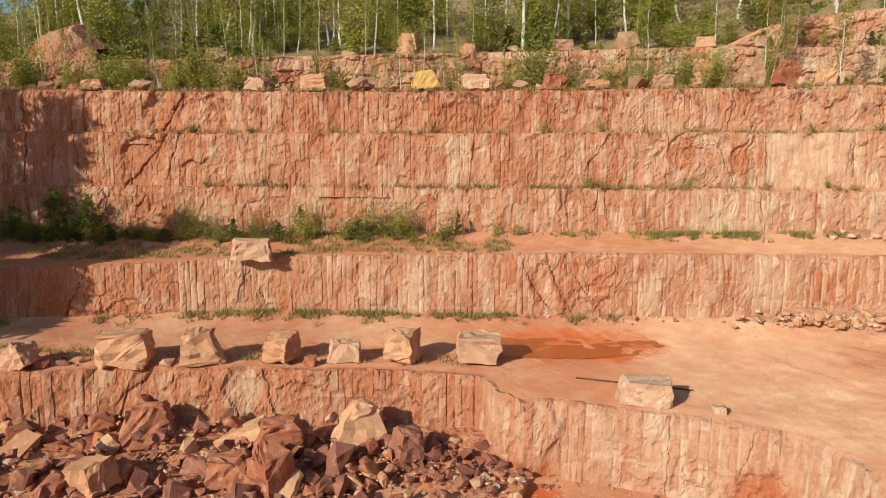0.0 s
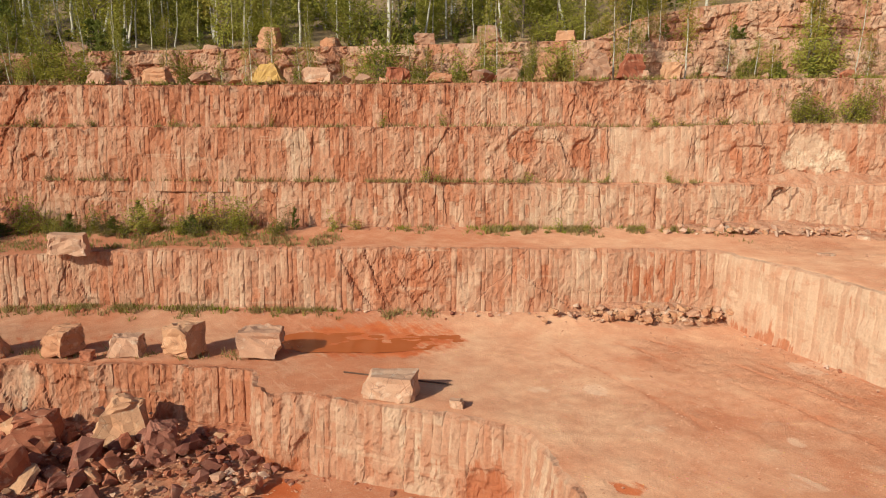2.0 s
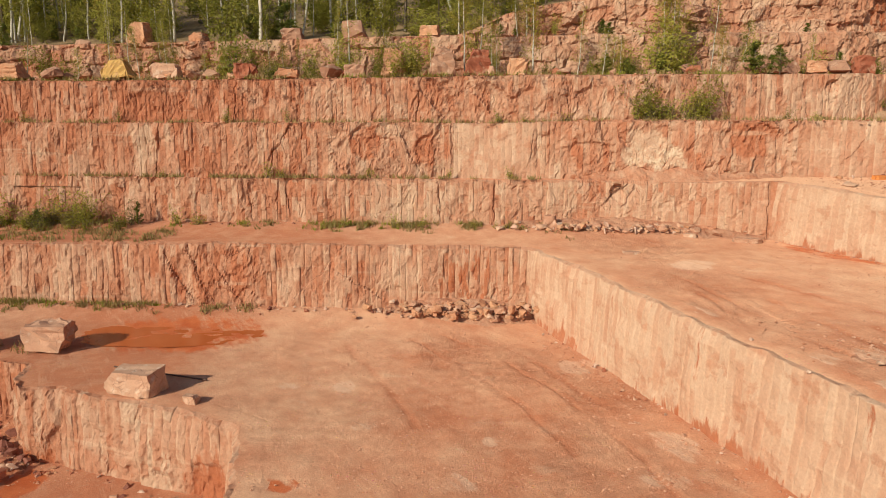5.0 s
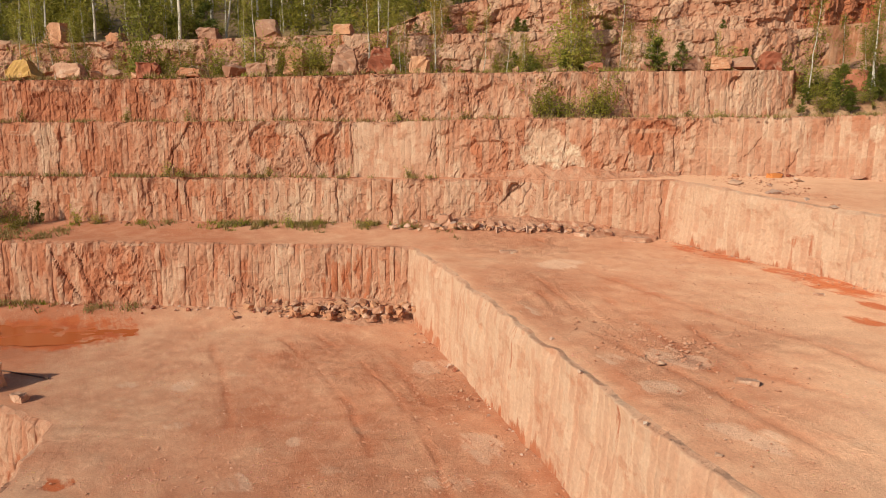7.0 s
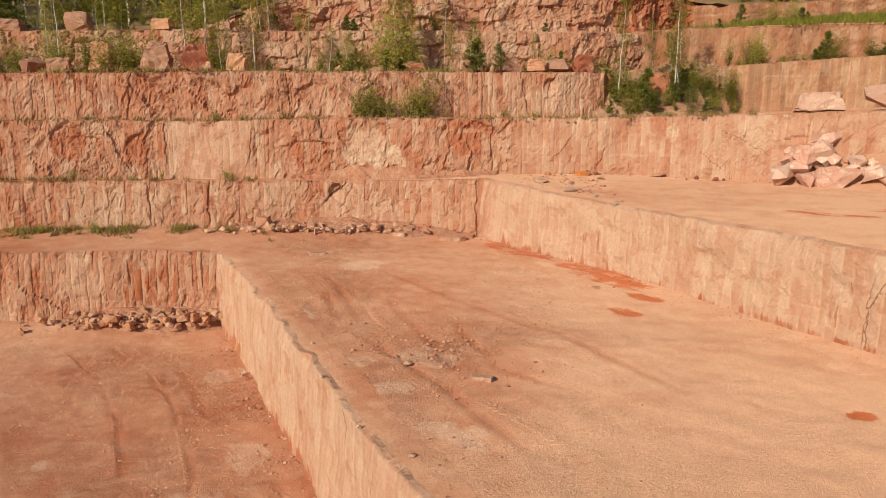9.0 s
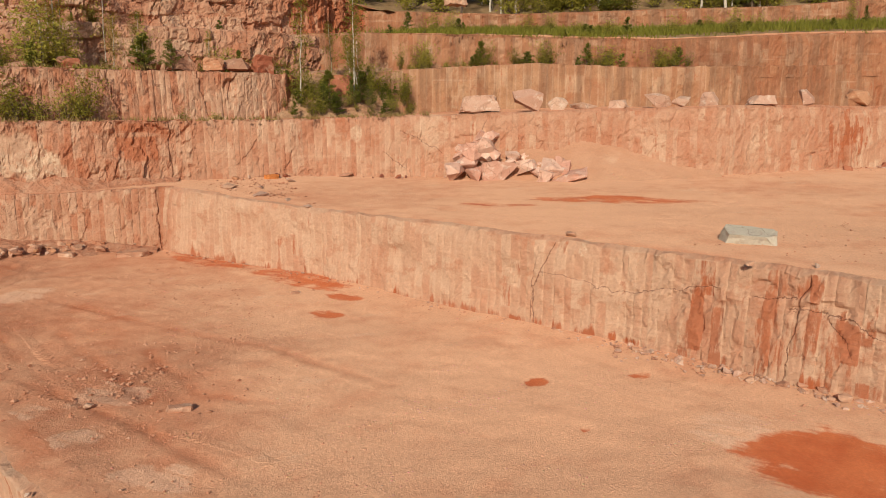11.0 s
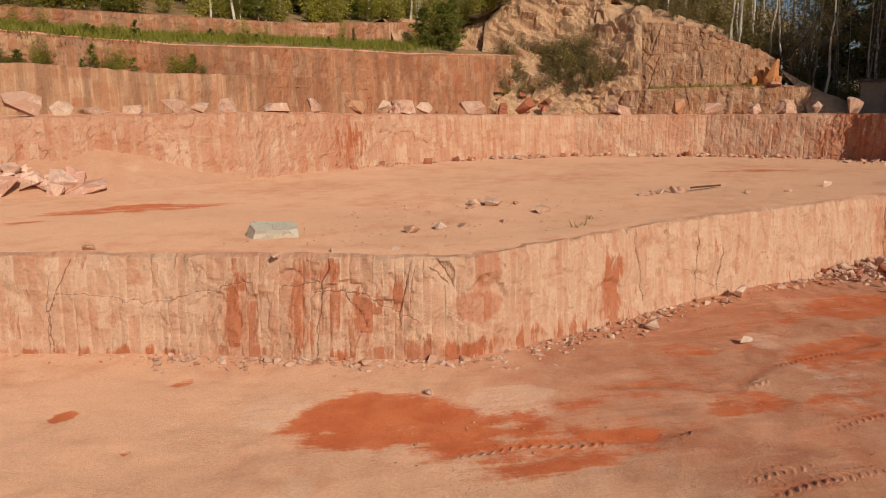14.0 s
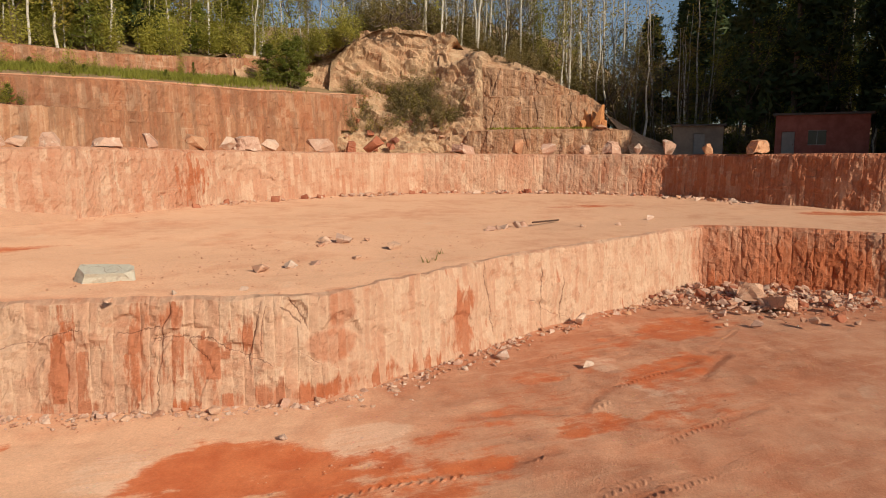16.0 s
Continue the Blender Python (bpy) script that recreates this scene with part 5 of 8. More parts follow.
slope("rubble_bed_corner", [[(20.5, 41.2, -0.1), (25, 40.6, -0.2), (30, 39.8, -0.25), (35, 39.2, -0.4)], [(20.5, 42.4, 0.5), (25, 42.2, 0.6), (30, 41.6, 0.5), (35.2, 40.8, 0.1)],
                            [(20.5, 43.6, 0.6), (25, 43.8, 1.0), (30, 43.4, 1.0), (35.6, 42, 0.3)]], "bank of pink debris below the dark notch", 101, nu=80, nv=24, rough=0.12, tone=0.45, facets=0.2)
slope("rubble_bed_ledge", [[(24.5, 43.6, 3.05), (28, 43.5, 3.05), (32, 42.95, 3.1), (36.5, 42.8, 3.3)], [(24.5, 44.1, 3.2), (28, 43.9, 3.4), (32, 43.4, 3.5), (36.8, 43.4, 3.5)],
                           [(24.5, 44.8, 3.5), (28, 44.6, 4.3), (32, 44.2, 4.2), (37, 44.1, 3.7)]], "crumbled earth on the ledge", 103, nu=70, nv=24, rough=0.12, tone=0.4, facets=0.2)


# ---------------------------------------------------------------- stones
def stone_mesh(name, size, seed, chips=9, rough=0.055, cuts=2, mat=None, taper=0.0, deep=0.76):
    """A split block: a box with its corners and edges struck off, worn and uneven faces. Its base lies at z = 0."""
    rng = random.Random(seed)
    sx, sy, sz = size
    bm = bmesh.new()
    if taper == "hull":
        for _ in range(chips + 7):
            d = Vector((rng.gauss(0, 1), rng.gauss(0, 1), rng.gauss(0, 1))).normalized()
            d = d / max(abs(c) for c in d) ** 0.55 * rng.uniform(0.40, 0.54)
            bm.verts.new((d.x * sx, d.y * sy, d.z * sz))
        hull = bmesh.ops.convex_hull(bm, input=bm.verts[:])
        bmesh.ops.delete(bm, geom=list({v for v in hull["geom_interior"] if isinstance(v, bmesh.types.BMVert)}), context="VERTS")
        chips, taper = 0, 0.0
    else:
        bmesh.ops.create_cube(bm, size=1.0)
    for v in (bm.verts if chips else ()):
        k = 1 - taper * (v.co.z + 0.5)
        v.co.x = v.co.x * sx * k * rng.uniform(0.82, 1.08)
        v.co.y = v.co.y * sy * k * rng.uniform(0.82, 1.08)
        v.co.z = v.co.z * sz * rng.uniform(0.8, 1.12)
    for _ in range(chips):
        d = Vector((rng.uniform(-1, 1), rng.uniform(-1, 1), rng.uniform(-0.7, 1))).normalized()
        reach = max(v.co.dot(d) for v in bm.verts)
        cut = bmesh.ops.bisect_plane(bm, geom=bm.verts[:] + bm.edges[:] + bm.faces[:], plane_co=d * reach * rng.uniform(deep, 0.93), plane_no=d, clear_outer=True)
        rim = [e for e in cut["geom_cut"] if isinstance(e, bmesh.types.BMEdge)]
        if rim:
            bmesh.ops.contextual_create(bm, geom=rim)
    bmesh.ops.remove_doubles(bm, verts=bm.verts, dist=0.01 * max(size))
    bmesh.ops.triangulate(bm, faces=bm.faces[:])
    if cuts:
        bmesh.ops.subdivide_edges(bm, edges=bm.edges[:], cuts=cuts, use_grid_fill=True)
        m = min(size)
        for v in bm.verts:
            n1 = noise.noise(v.co * (2.2 / m) + Vector((seed, 0, 0)))
            n2 = noise.noise(v.co * (6.0 / m) + Vector((0, seed, 0)))
            bed = math.floor((v.co.z / sz + 0.5) * 5 + n1 * 1.5) % 2
            n3 = noise.noise(v.co * (13.0 / m) + Vector((seed, seed, 0)))
            n1 = math.copysign(abs(n1) ** 0.6, n1) * 0.6
            v.co += v.normal * (m * rough * (n1 * 1.2 + n2 * 0.9 + n3 * 0.5 - 0.6 * bed))
    low = min(v.co.z for v in bm.verts)
    for v in bm.verts:
        v.co.z -= low
    bmesh.ops.recalc_face_normals(bm, faces=bm.faces[:])
    me = bpy.data.meshes.new(name)
    bm.to_mesh(me)
    bm.free()
    me.materials.append(mat or STONE_RED)
    return me


def put_stone(name, me, x, y, z, rz=0.0, tilt=(0, 0), label="", category="rock", group="", scale=1.0):
    ob = new(name, me)
    ob.matrix_world = pose(x, y, z, tilt[0], tilt[1], rz) @ Matrix.Scale(scale, 4)
    return tagged(ob, label, category, group)


def block(name, x, y, z, size, seed, mat, label, group="", rz=None, tilt=(0, 0), chips=8, taper=0.05, sink=0.06, category="stone block", rough=0.085):
    me = stone_mesh(name, size, seed, chips, rough=rough, cuts=3 if max(size) > 1.2 else 2, mat=mat, taper=taper) if taper != "hull" else stone_mesh(name, size, seed, chips, rough=0.4 * rough, cuts=2, mat=mat, taper=taper)
    return put_stone(name, me, x, y, z - sink, random.Random(seed).uniform(-25, 25) if rz is None else rz, tilt, label, category, group)


# blocks in a row on the lower bench
ROW = "blocks along the lower bench edge"
block("stone_block", -22.6, 26.9, -4.05, (1.9, 1.3, 1.2), 1, STONE_PINK, "grey-pink layered block tipped on its edge", ROW, -20, (0, -24))
block("stone_block", -18.1, 27.9, -4.0, (2.5, 1.7, 1.7), 2, STONE_TAN, "large tan sandstone block with a broken top", ROW, 8)
block("stone_block", -14.6, 28.2, -4.0, (2.2, 1.7, 1.6), 3, STONE_TAN, "tan sandstone block with a pointed crest", ROW, 20, taper=0.3)
block("stone_block", -10.9, 28.8, -3.96, (1.5, 1.6, 1.35), 4, STONE_TAN, "squared tan sandstone block", ROW, -18)
block("stone", -9.3, 28.2, -3.96, (0.6, 0.5, 0.5), 5, STONE_RED, "small red stone beside the blocks", ROW, category="stone")
block("stone_block", -7.9, 29.0, -3.95, (1.6, 1.1, 1.0), 6, STONE_PINK, "low pale sandstone block", ROW, 6)
block("stone_block", -5.1, 29.2, -3.95, (1.6, 1.6, 1.5), 7, STONE_TAN, "tall cream sandstone block", ROW, -12)
block("stone_block", -1.4, 29.5, -3.93, (2.25, 1.5, 1.35), 8, STONE_PINK, "pale sandstone block near the puddle", ROW, 6)
block("stone_block", 5.4, 24.9, -3.98, (2.2, 1.3, 1.05), 9, STONE_PINK, "long pale-topped block at the bench edge", ROW, -4, chips=5)
block("stone_block", -14.7, 35.7, -0.45, (2.3, 1.3, 1.15), 10, STONE_PINK, "lone pink block on the middle bench", rz=5)
block("stone", 8.1, 24.2, -4.0, (0.6, 0.45, 0.4), 11, STONE_PINK, "small pale stone at the bench edge", category="stone")

# the rubble pile in the pit
PILE = "fallen blocks in the pit"
def z_pile(x, y):
    return float(np.interp(y, [19.5, 22.3, 25, 27.5], [-7.35, -7.15, -6.95, -6.7]))


block("boulder", -6.6, 25.6, -6.9, (2.7, 1.7, 2.2), 21, STONE_TAN, "big orange-tan slab standing in the rubble", PILE, 15, (-8, 12), taper=0.5, chips=6)
block("boulder", -11.4, 25.6, -6.7, (2.9, 1.1, 0.9), 22, STONE_TAN, "long tan slab leaning on the pile", PILE, -12, (0, -28))
block("boulder", -9.8, 24.9, -7.0, (2.4, 1.6, 1.8), 23, STONE_RED, "dark red boulder under the leaning slab", PILE, 20, taper=0.3)
block("boulder", -16.1, 25.7, -6.8, (2.5, 1.7, 1.7), 24, STONE_RED, "dark red split boulder by the wall", PILE, 30, taper=0.35)
block("boulder", -9.6, 22.8, -7.2, (1.7, 1.4, 1.9), 25, STONE_RED, "angular red boulder at the front of the pile", PILE, -30, (10, 10))
block("boulder", -11.3, 22.9, -7.2, (1.7, 1.3, 1.3), 26, STONE_RED, "broad red boulder in the rubble", PILE, 12)
block("boulder", -4.5, 24.8, -7.1, (1.4, 1.2, 1.6), 27, STONE_DUSK, "dusky pink boulder with a flat face", PILE, 35, (0, 14))
block("boulder", -16.4, 22.1, -7.2, (2.2, 1.5, 1.3), 28, STONE_TAN, "grey-tan slab lying in the rubble", PILE, -25, (8, -14))
rng = random.Random(5)
spots = [(-18.4, 26.2, 1.2), (-19.7, 26.5, 1.2), (-21.1, 24.4, 1.5), (-8.9, 25.7, 1.0), (-7.2, 24.0, 1.4), (-8.6, 22.6, 1.2), (-7.3, 22.5, 1.1), (-6.2, 25.3, 0.9), (-5.7, 24.0, 1.0),
         (-5.3, 25.3, 1.0), (-19.6, 22.0, 1.1), (-18.1, 21.9, 1.2), (-15.5, 22.9, 1.1), (-13.8, 24.6, 1.0), (-18.1, 23.1, 1.1), (-19.5, 23.0, 1.1), (-17.0, 24.6, 1.1), (-12.9, 23.2, 1.2), (-6.4, 22.9, 0.9),
         (-10.4, 21.4, 1.1), (-13.0, 21.6, 1.2), (-14.4, 26.0, 0.9), (-21.8, 22.4, 1.2), (-23.4, 24.2, 1.3), (-22.8, 25.6, 1.1), (-5.0, 23.2, 0.7), (-12.4, 26.8, 0.8), (-3.6, 25.4, 0.7)]
for k, (x, y, s) in enumerate(spots):
    block("boulder", x, y, z_pile(x, y), (s * rng.uniform(0.9, 1.3), s * rng.uniform(0.7, 1.1), s * rng.uniform(0.7, 1.1)), 100 + k, rng.choice((STONE_RED, STONE_DUSK, STONE_DUSK, STONE_TAN)),
          "angular broken sandstone boulder in the rubble", PILE, rng.uniform(0, 360), (rng.uniform(-22, 22), rng.uniform(-22, 22)), 9, "hull")

for k in range(54):
    x, y, s = rng.uniform(-25, -4.5), rng.uniform(21.2, 26.6), rng.uniform(0.55, 1.15)
    block("boulder", x, y, z_pile(x, y) + 0.35 * max(0.0, y - 23) * rng.random(), (s * rng.uniform(0.9, 1.4), s * rng.uniform(0.7, 1.1), s * rng.uniform(0.6, 1.0)), 130 + k, rng.choice((STONE_RED, STONE_DUSK, STONE_DUSK, STONE_RED, STONE_PINK)),
          "angular broken sandstone boulder in the rubble", PILE, rng.uniform(0, 360), (rng.uniform(-30, 30), rng.uniform(-30, 30)), 6, "hull", 0.12)

# stones shared by many
SMALL = [stone_mesh("stone", (1.1, rng.uniform(0.7, 1.05), rng.uniform(0.5, 0.9)), 300 + k, 5, cuts=0, mat=m, taper="hull")
         for k, m in enumerate((STONE_RED, STONE_DUSK, STONE_RED, STONE_TAN, STONE_PALE, STONE_PALE, STONE_DUSK, STONE_PINK))]
PALE_SMALL = [SMALL[4], SMALL[5], SMALL[7]]


def stone(x, y, z, s, label, group, meshes=SMALL, flat=1.0):
    ob = new("stone", rng.choice(meshes))
    ob.matrix_world = pose(x, y, z - 0.12 * s * flat, rng.uniform(-15, 15), rng.uniform(-15, 15), rng.uniform(0, 360)) @ Matrix.Diagonal((s, s, s * flat, 1))
    return tagged(ob, label, "stone", group)


def joined(name, items, label, category):
    """Meshes laid out by matrices and joined into one object of the kind stuff."""
    V, F, M, mats, n = [], [], [], [], 0
    for me, m in items:
        me.calc_loop_triangles()
        co, tri = np.empty(len(me.vertices) * 3, np.float32), np.empty(len(me.loop_triangles) * 3, np.int32)
        me.vertices.foreach_get("co", co)
        me.loop_triangles.foreach_get("vertices", tri)
        a = np.array(m)
        V.append(co.reshape(-1, 3) @ a[:3, :3].T + a[:3, 3])
        F.append(tri.reshape(-1, 3) + n)
        n += len(me.vertices)
        if me.materials[0] not in mats:
            mats.append(me.materials[0])
        M.append(np.full(len(tri) // 3, mats.index(me.materials[0]), np.int32))
    out = quick_mesh(name, np.concatenate(V), np.concatenate(F))
    for m in mats:
        out.materials.append(m)
    out.polygons.foreach_set("material_index", np.concatenate(M))
    return tagged(new(name, out), label, category, kind="stuff")


LOOSE = []


def scatter(count, place, sizes, label, group, meshes=SMALL, keep=12):
    """The largest of a scatter stand as stones of their own, the rest go into the loose rubble."""
    draw = sorted((sizes[0] * (sizes[1] / sizes[0]) ** (rng.random() ** 1.7) for _ in range(count)), reverse=True)
    for k, s in enumerate(draw):
        x, y, z = place()
        if k < keep:
            stone(x, y, z, s, label, group, meshes)
        else:
            LOOSE.append((rng.choice(meshes), pose(x, y, z - 0.12 * s, rng.uniform(-20, 20), rng.uniform(-20, 20), rng.uniform(0, 360)) @ Matrix.Scale(s, 4)))


def pit_place():
    x, y = rng.uniform(-26, 0.5), rng.uniform(20.5, 26.8)
    return x, y, z_pile(x, y) + 0.05 + max(0.0, rng.gauss(0.1, 0.3)) * (y > 22.5) * (x < -3)


scatter(700, pit_place, (0.2, 0.8), "broken red stone in the pit rubble", "rubble in the pit", SMALL[:3] + SMALL[:4] + SMALL[6:], keep=60)
scatter(70, lambda: (rng.uniform(-3.4, 1.0), rng.gauss(24.6, 0.7), -7.0), (0.18, 0.55), "small broken stone by the pit wall", "rubble in the pit")
scatter(26, lambda: (rng.uniform(-24, -16), rng.uniform(27.0, 28.2), -4.05), (0.25, 0.8), "flat red stone on the bench edge", "stones on the lower bench")
scatter(300, lambda: (rng.gauss(17.9, 1.9), rng.uniform(35.0, 36.8), -3.65 + 0.55 * rng.random()), (0.18, 0.8), "pale broken stone at the foot of the face", "stones below the face", [SMALL[3], SMALL[7], SMALL[3]], 30)
scatter(150, lambda: (rng.gauss(27.0, 2.8), rng.uniform(40.8, 42.6), 0.25 + 0.3 * rng.random()), (0.22, 0.7), "pink broken stone below the notch", "stones in the corner", [SMALL[3], SMALL[7], SMALL[7], SMALL[4]])
block("stone", 22.9, 42.1, 0.25, (1.0, 0.8, 0.95), 41, STONE_PINK, "white stone by the wall foot", category="stone", taper=0.3)
block("stone", 34.0, 40.0, -0.1, (1.8, 0.9, 0.45), 42, STONE_PINK, "flat pale slab in the corner", category="stone", rz=-10)
block("stone", 31.0, 40.8, 0.0, (0.8, 0.6, 0.4), 43, STONE_PINK, "pale stone on the middle bench", category="stone")
block("stone", 26.9, 36.2, -0.05, (1.0, 0.45, 0.22), 44, STONE_PINK, "thin white slab lying on the dust", category="stone", rz=15)
block("stone", 33.9, 19.6, -0.22, (0.75, 0.3, 0.2), 45, STONE_PINK, "white flat stone on the track", category="stone", rz=-8)
block("stone", 39.6, 29.4, -0.22, (0.4, 0.3, 0.24), 46, STONE_PINK, "small stone on the middle bench", category="stone")
for k, (x, y, s) in enumerate([(57.1, 5.1, 0.6), (56.7, 2.0, 0.4), (50.6, 10.5, 0.35), (49.6, 12.1, 0.4), (48.3, 9.4, 0.25), (63.4, 2.6, 0.9), (30.7, 16.7, 0.16), (28.7, 22.8, 0.18), (32.0, 15.2, 0.2), (31.8, 20.8, 0.3), (29.4, 19.9, 0.2)]):
    stone(x, y, -0.2 if x < 48 else -0.12, s, "pale loose stone on the middle bench", "stones on the middle bench", PALE_SMALL)
block("stone_block", 70.0, -5.6, -0.05, (2.0, 1.3, 0.95), 47, STONE_PINK, "pale block lying in the corner rubble", "blocks in the far corner", -10, (0, 8))
block("stone_block", 68.2, -6.6, -0.05, (2.0, 1.2, 0.6), 48, STONE_PINK, "pale tilted slab in the corner rubble", "blocks in the far corner", 30, (12, 14))
scatter(800, lambda: (rng.gauss(70.9, 2.2), rng.gauss(-6.0, 3.0), -0.1 + 0.3 * rng.random()), (0.12, 0.6), "pink broken stone in the far corner", "stones in the far corner", PALE_SMALL + PALE_SMALL + SMALL[:1], 24)
scatter(160, lambda: (rng.gauss(71.6, 0.9), rng.gauss(-13, 3.2), -0.12 + 0.15 * rng.random()), (0.14, 0.6), "pink broken stone in the far corner", "stones in the far corner", PALE_SMALL + PALE_SMALL + SMALL[:1])


def along(plan, s0, s1, out, spread, z):
    """A place beside a stretch of a plan line, out metres before it."""
    def pick():
        p = np.array(plan, float)
        s = np.r_[0, np.cumsum(np.hypot(*np.diff(p[:, :2], axis=0).T))]
        s = s - s[1]
        u = rng.uniform(s0, s1)
        x, y = np.interp(u, s, p[:, 0]), np.interp(u, s, p[:, 1])
        x2, y2 = np.interp(u + 0.3, s, p[:, 0]), np.interp(u + 0.3, s, p[:, 1])
        t = Vector((x2 - x, y2 - y)).normalized()
        o = out + abs(rng.gauss(0, spread))
        px, py = x + t.y * o, y - t.x * o
        return px, py, float(z(np.array(px), np.array(py)))
    return pick


FOOT = "stones along the wall foot"
scatter(170, along(W2, 110, 123, 0.1, 0.45, z_mid), (0.08, 0.36), "pale chip of stone along the wall foot", FOOT, PALE_SMALL)
scatter(170, along(W2, 123, 146, 0.1, 0.55, z_mid), (0.08, 0.42), "pale chip of stone along the wall foot", FOOT, PALE_SMALL + SMALL[3:4])
scatter(420, along(W2, 108, 146, 0.05, 0.5, z_mid), (0.07, 0.24), "pale chip of stone along the wall foot", FOOT, PALE_SMALL, 6)
scatter(70, along(W2, 84, 110, 0.1, 0.3, z_mid), (0.06, 0.2), "pale chip of stone along the wall foot", FOOT, PALE_SMALL)
scatter(90, along(W1, 71, 95, 0.1, 0.5, z_low), (0.06, 0.24), "small stone along the wall foot", FOOT, PALE_SMALL + SMALL[:2])
scatter(40, along(W1, 34, 62, 0.1, 0.5, z_low), (0.10, 0.35), "small stone along the wall foot", FOOT, PALE_SMALL + SMALL[:2])
scatter(40, along(W2, 28, 70, 0.3, 0.7, z_mid), (0.12, 0.4), "small stone along the wall foot", FOOT, PALE_SMALL + SMALL[:2])
scatter(40, along(W0, 49, 60, 0.1, 0.6, z_pit), (0.12, 0.45), "small stone along the pit wall", FOOT)
for s0, s1 in ((143, 147), (155, 160), (162, 171), (176, 184)):
    scatter(60, along(W3, s0, s1, 0.1, 0.9, z_high), (0.2, 0.8), "pale stone along the far wall foot", FOOT, PALE_SMALL + SMALL[3:4], 8)
scatter(160, along(W3, 126, 175, 0.2, 0.8, z_high), (0.15, 0.75), "pale stone along the far wall foot", FOOT, PALE_SMALL + SMALL[:1])
scatter(30, along(W3, 86, 112, 0.1, 0.5, z_high), (0.15, 0.45), "small stone along the upper wall foot", FOOT)

# the upper bench
g = block("boulder", 51.6, 17.2, 3.05, (1.85, 0.8, 0.62), 57, STONE_GREY, "smooth grey-green boulder on the upper bench", rz=-50, chips=6, rough=0.04, taper=0.06, tilt=(16, 3), sink=0.16, category="boulder")
UP = "loose stones on the upper bench"
for x, y, s in [(61.8, 13.9, 0.6), (62.1, 13.1, 1.0), (61.0, 10.4, 0.7), (54.4, 13.2, 0.6), (55.5, 12.6, 0.5), (56.3, 12.0, 0.5), (57.8, 10.9, 0.4), (51.3, 12.1, 0.32), (49.0, 14.9, 0.3), (50.2, 13.7, 0.3), (47.2, 20.9, 0.45),
                (68.4, 7.5, 0.6), (69.2, 7.2, 0.5), (69.8, 7.0, 0.6), (70.4, 6.3, 0.7), (71.0, 6.1, 0.6), (71.6, 2.9, 0.4), (73.4, 1.0, 0.4), (77.2, -1.0, 0.6), (60.6, 13.6, 0.4), (61.4, 13.7, 0.35), (63.0, 12.4, 0.3)]:
    stone(x, y, float(z_high(np.array(x), np.array(y))), s, "pale loose stone on the upper bench", UP, PALE_SMALL)
block("stone", 88.5, 26.6, 3.85, (3.0, 1.4, 0.7), 52, STONE_PINK, "flat pale slab below the far face", category="stone", rz=-30)
for x, y, s in [(38.8, 39.3, 0.9), (39.8, 36.4, 0.9), (42.4, 40.2, 0.7), (41.2, 32.6, 0.5), (42.1, 42.6, 0.7), (46.4, 42.6, 1.0), (40.4, 38.4, 0.6), (40.8, 34.6, 0.5)]:
    stone(x, y, float(z_high(np.array(x), np.array(y))), s, "flat pale slab of stone on the bench corner", UP, PALE_SMALL, 0.5)
block("stone", 41.8, 42.2, 3.45, (0.8, 0.5, 0.35), 54, stone_material("orange_stone", (0.60, 0.20, 0.05), (0.66, 0.26, 0.08), (0.6, 0.25, 0.1)), "bright orange stone by the wall", category="stone")
HEAP = "fallen boulders by the sand heap"


def z_heap(x, y):
    """Height of the jumble above the bench, highest against the face."""
    return 3.3 + 2.7 * math.exp(-((x - 54.9) / 2.6) ** 2 - ((y - 39.2) / 2.2) ** 2) + 0.5 * math.exp(-((x - 57.0) / 2.0) ** 2 - ((y - 35.6) / 1.6) ** 2)


for k, (x, y, size, rz) in enumerate([(52.0, 38.5, (2.3, 1.4, 1.3), 20), (54.2, 36.8, (2.6, 1.6, 1.5), -25), (55.9, 35.4, (1.9, 1.4, 1.2), 60), (57.4, 34.2, (2.3, 1.3, 1.1), -40), (53.0, 37.9, (1.5, 1.2, 1.1), 75)]):
    block("boulder", x, y, 3.3, size, 400 + k, STONE_HEAP, "large pink and white split boulder at the foot of the heap", HEAP, rz, (rng.uniform(-12, 12), rng.uniform(-12, 12)), 5, "hull", 0.18, "boulder")
for k in range(44):
    f, d = rng.random(), rng.random() ** 0.8
    x, y = 52.2 + 5.0 * f + 1.0 * d, 38.8 - 4.2 * f + (2.6 - 1.2 * f) * d
    q = rng.uniform(0.7, 1.7) * (1.1 - 0.35 * d)
    block("boulder", x, y, z_heap(x, y) - 0.3, (q * 1.2, q * rng.uniform(0.85, 1.05), q * rng.uniform(0.8, 1.05)), 410 + k, STONE_HEAP, "pink and white split boulder in the heap", HEAP, rng.uniform(0, 360), (rng.uniform(-30, 30), rng.uniform(-30, 30)), 4, "hull", 0.2, "boulder")

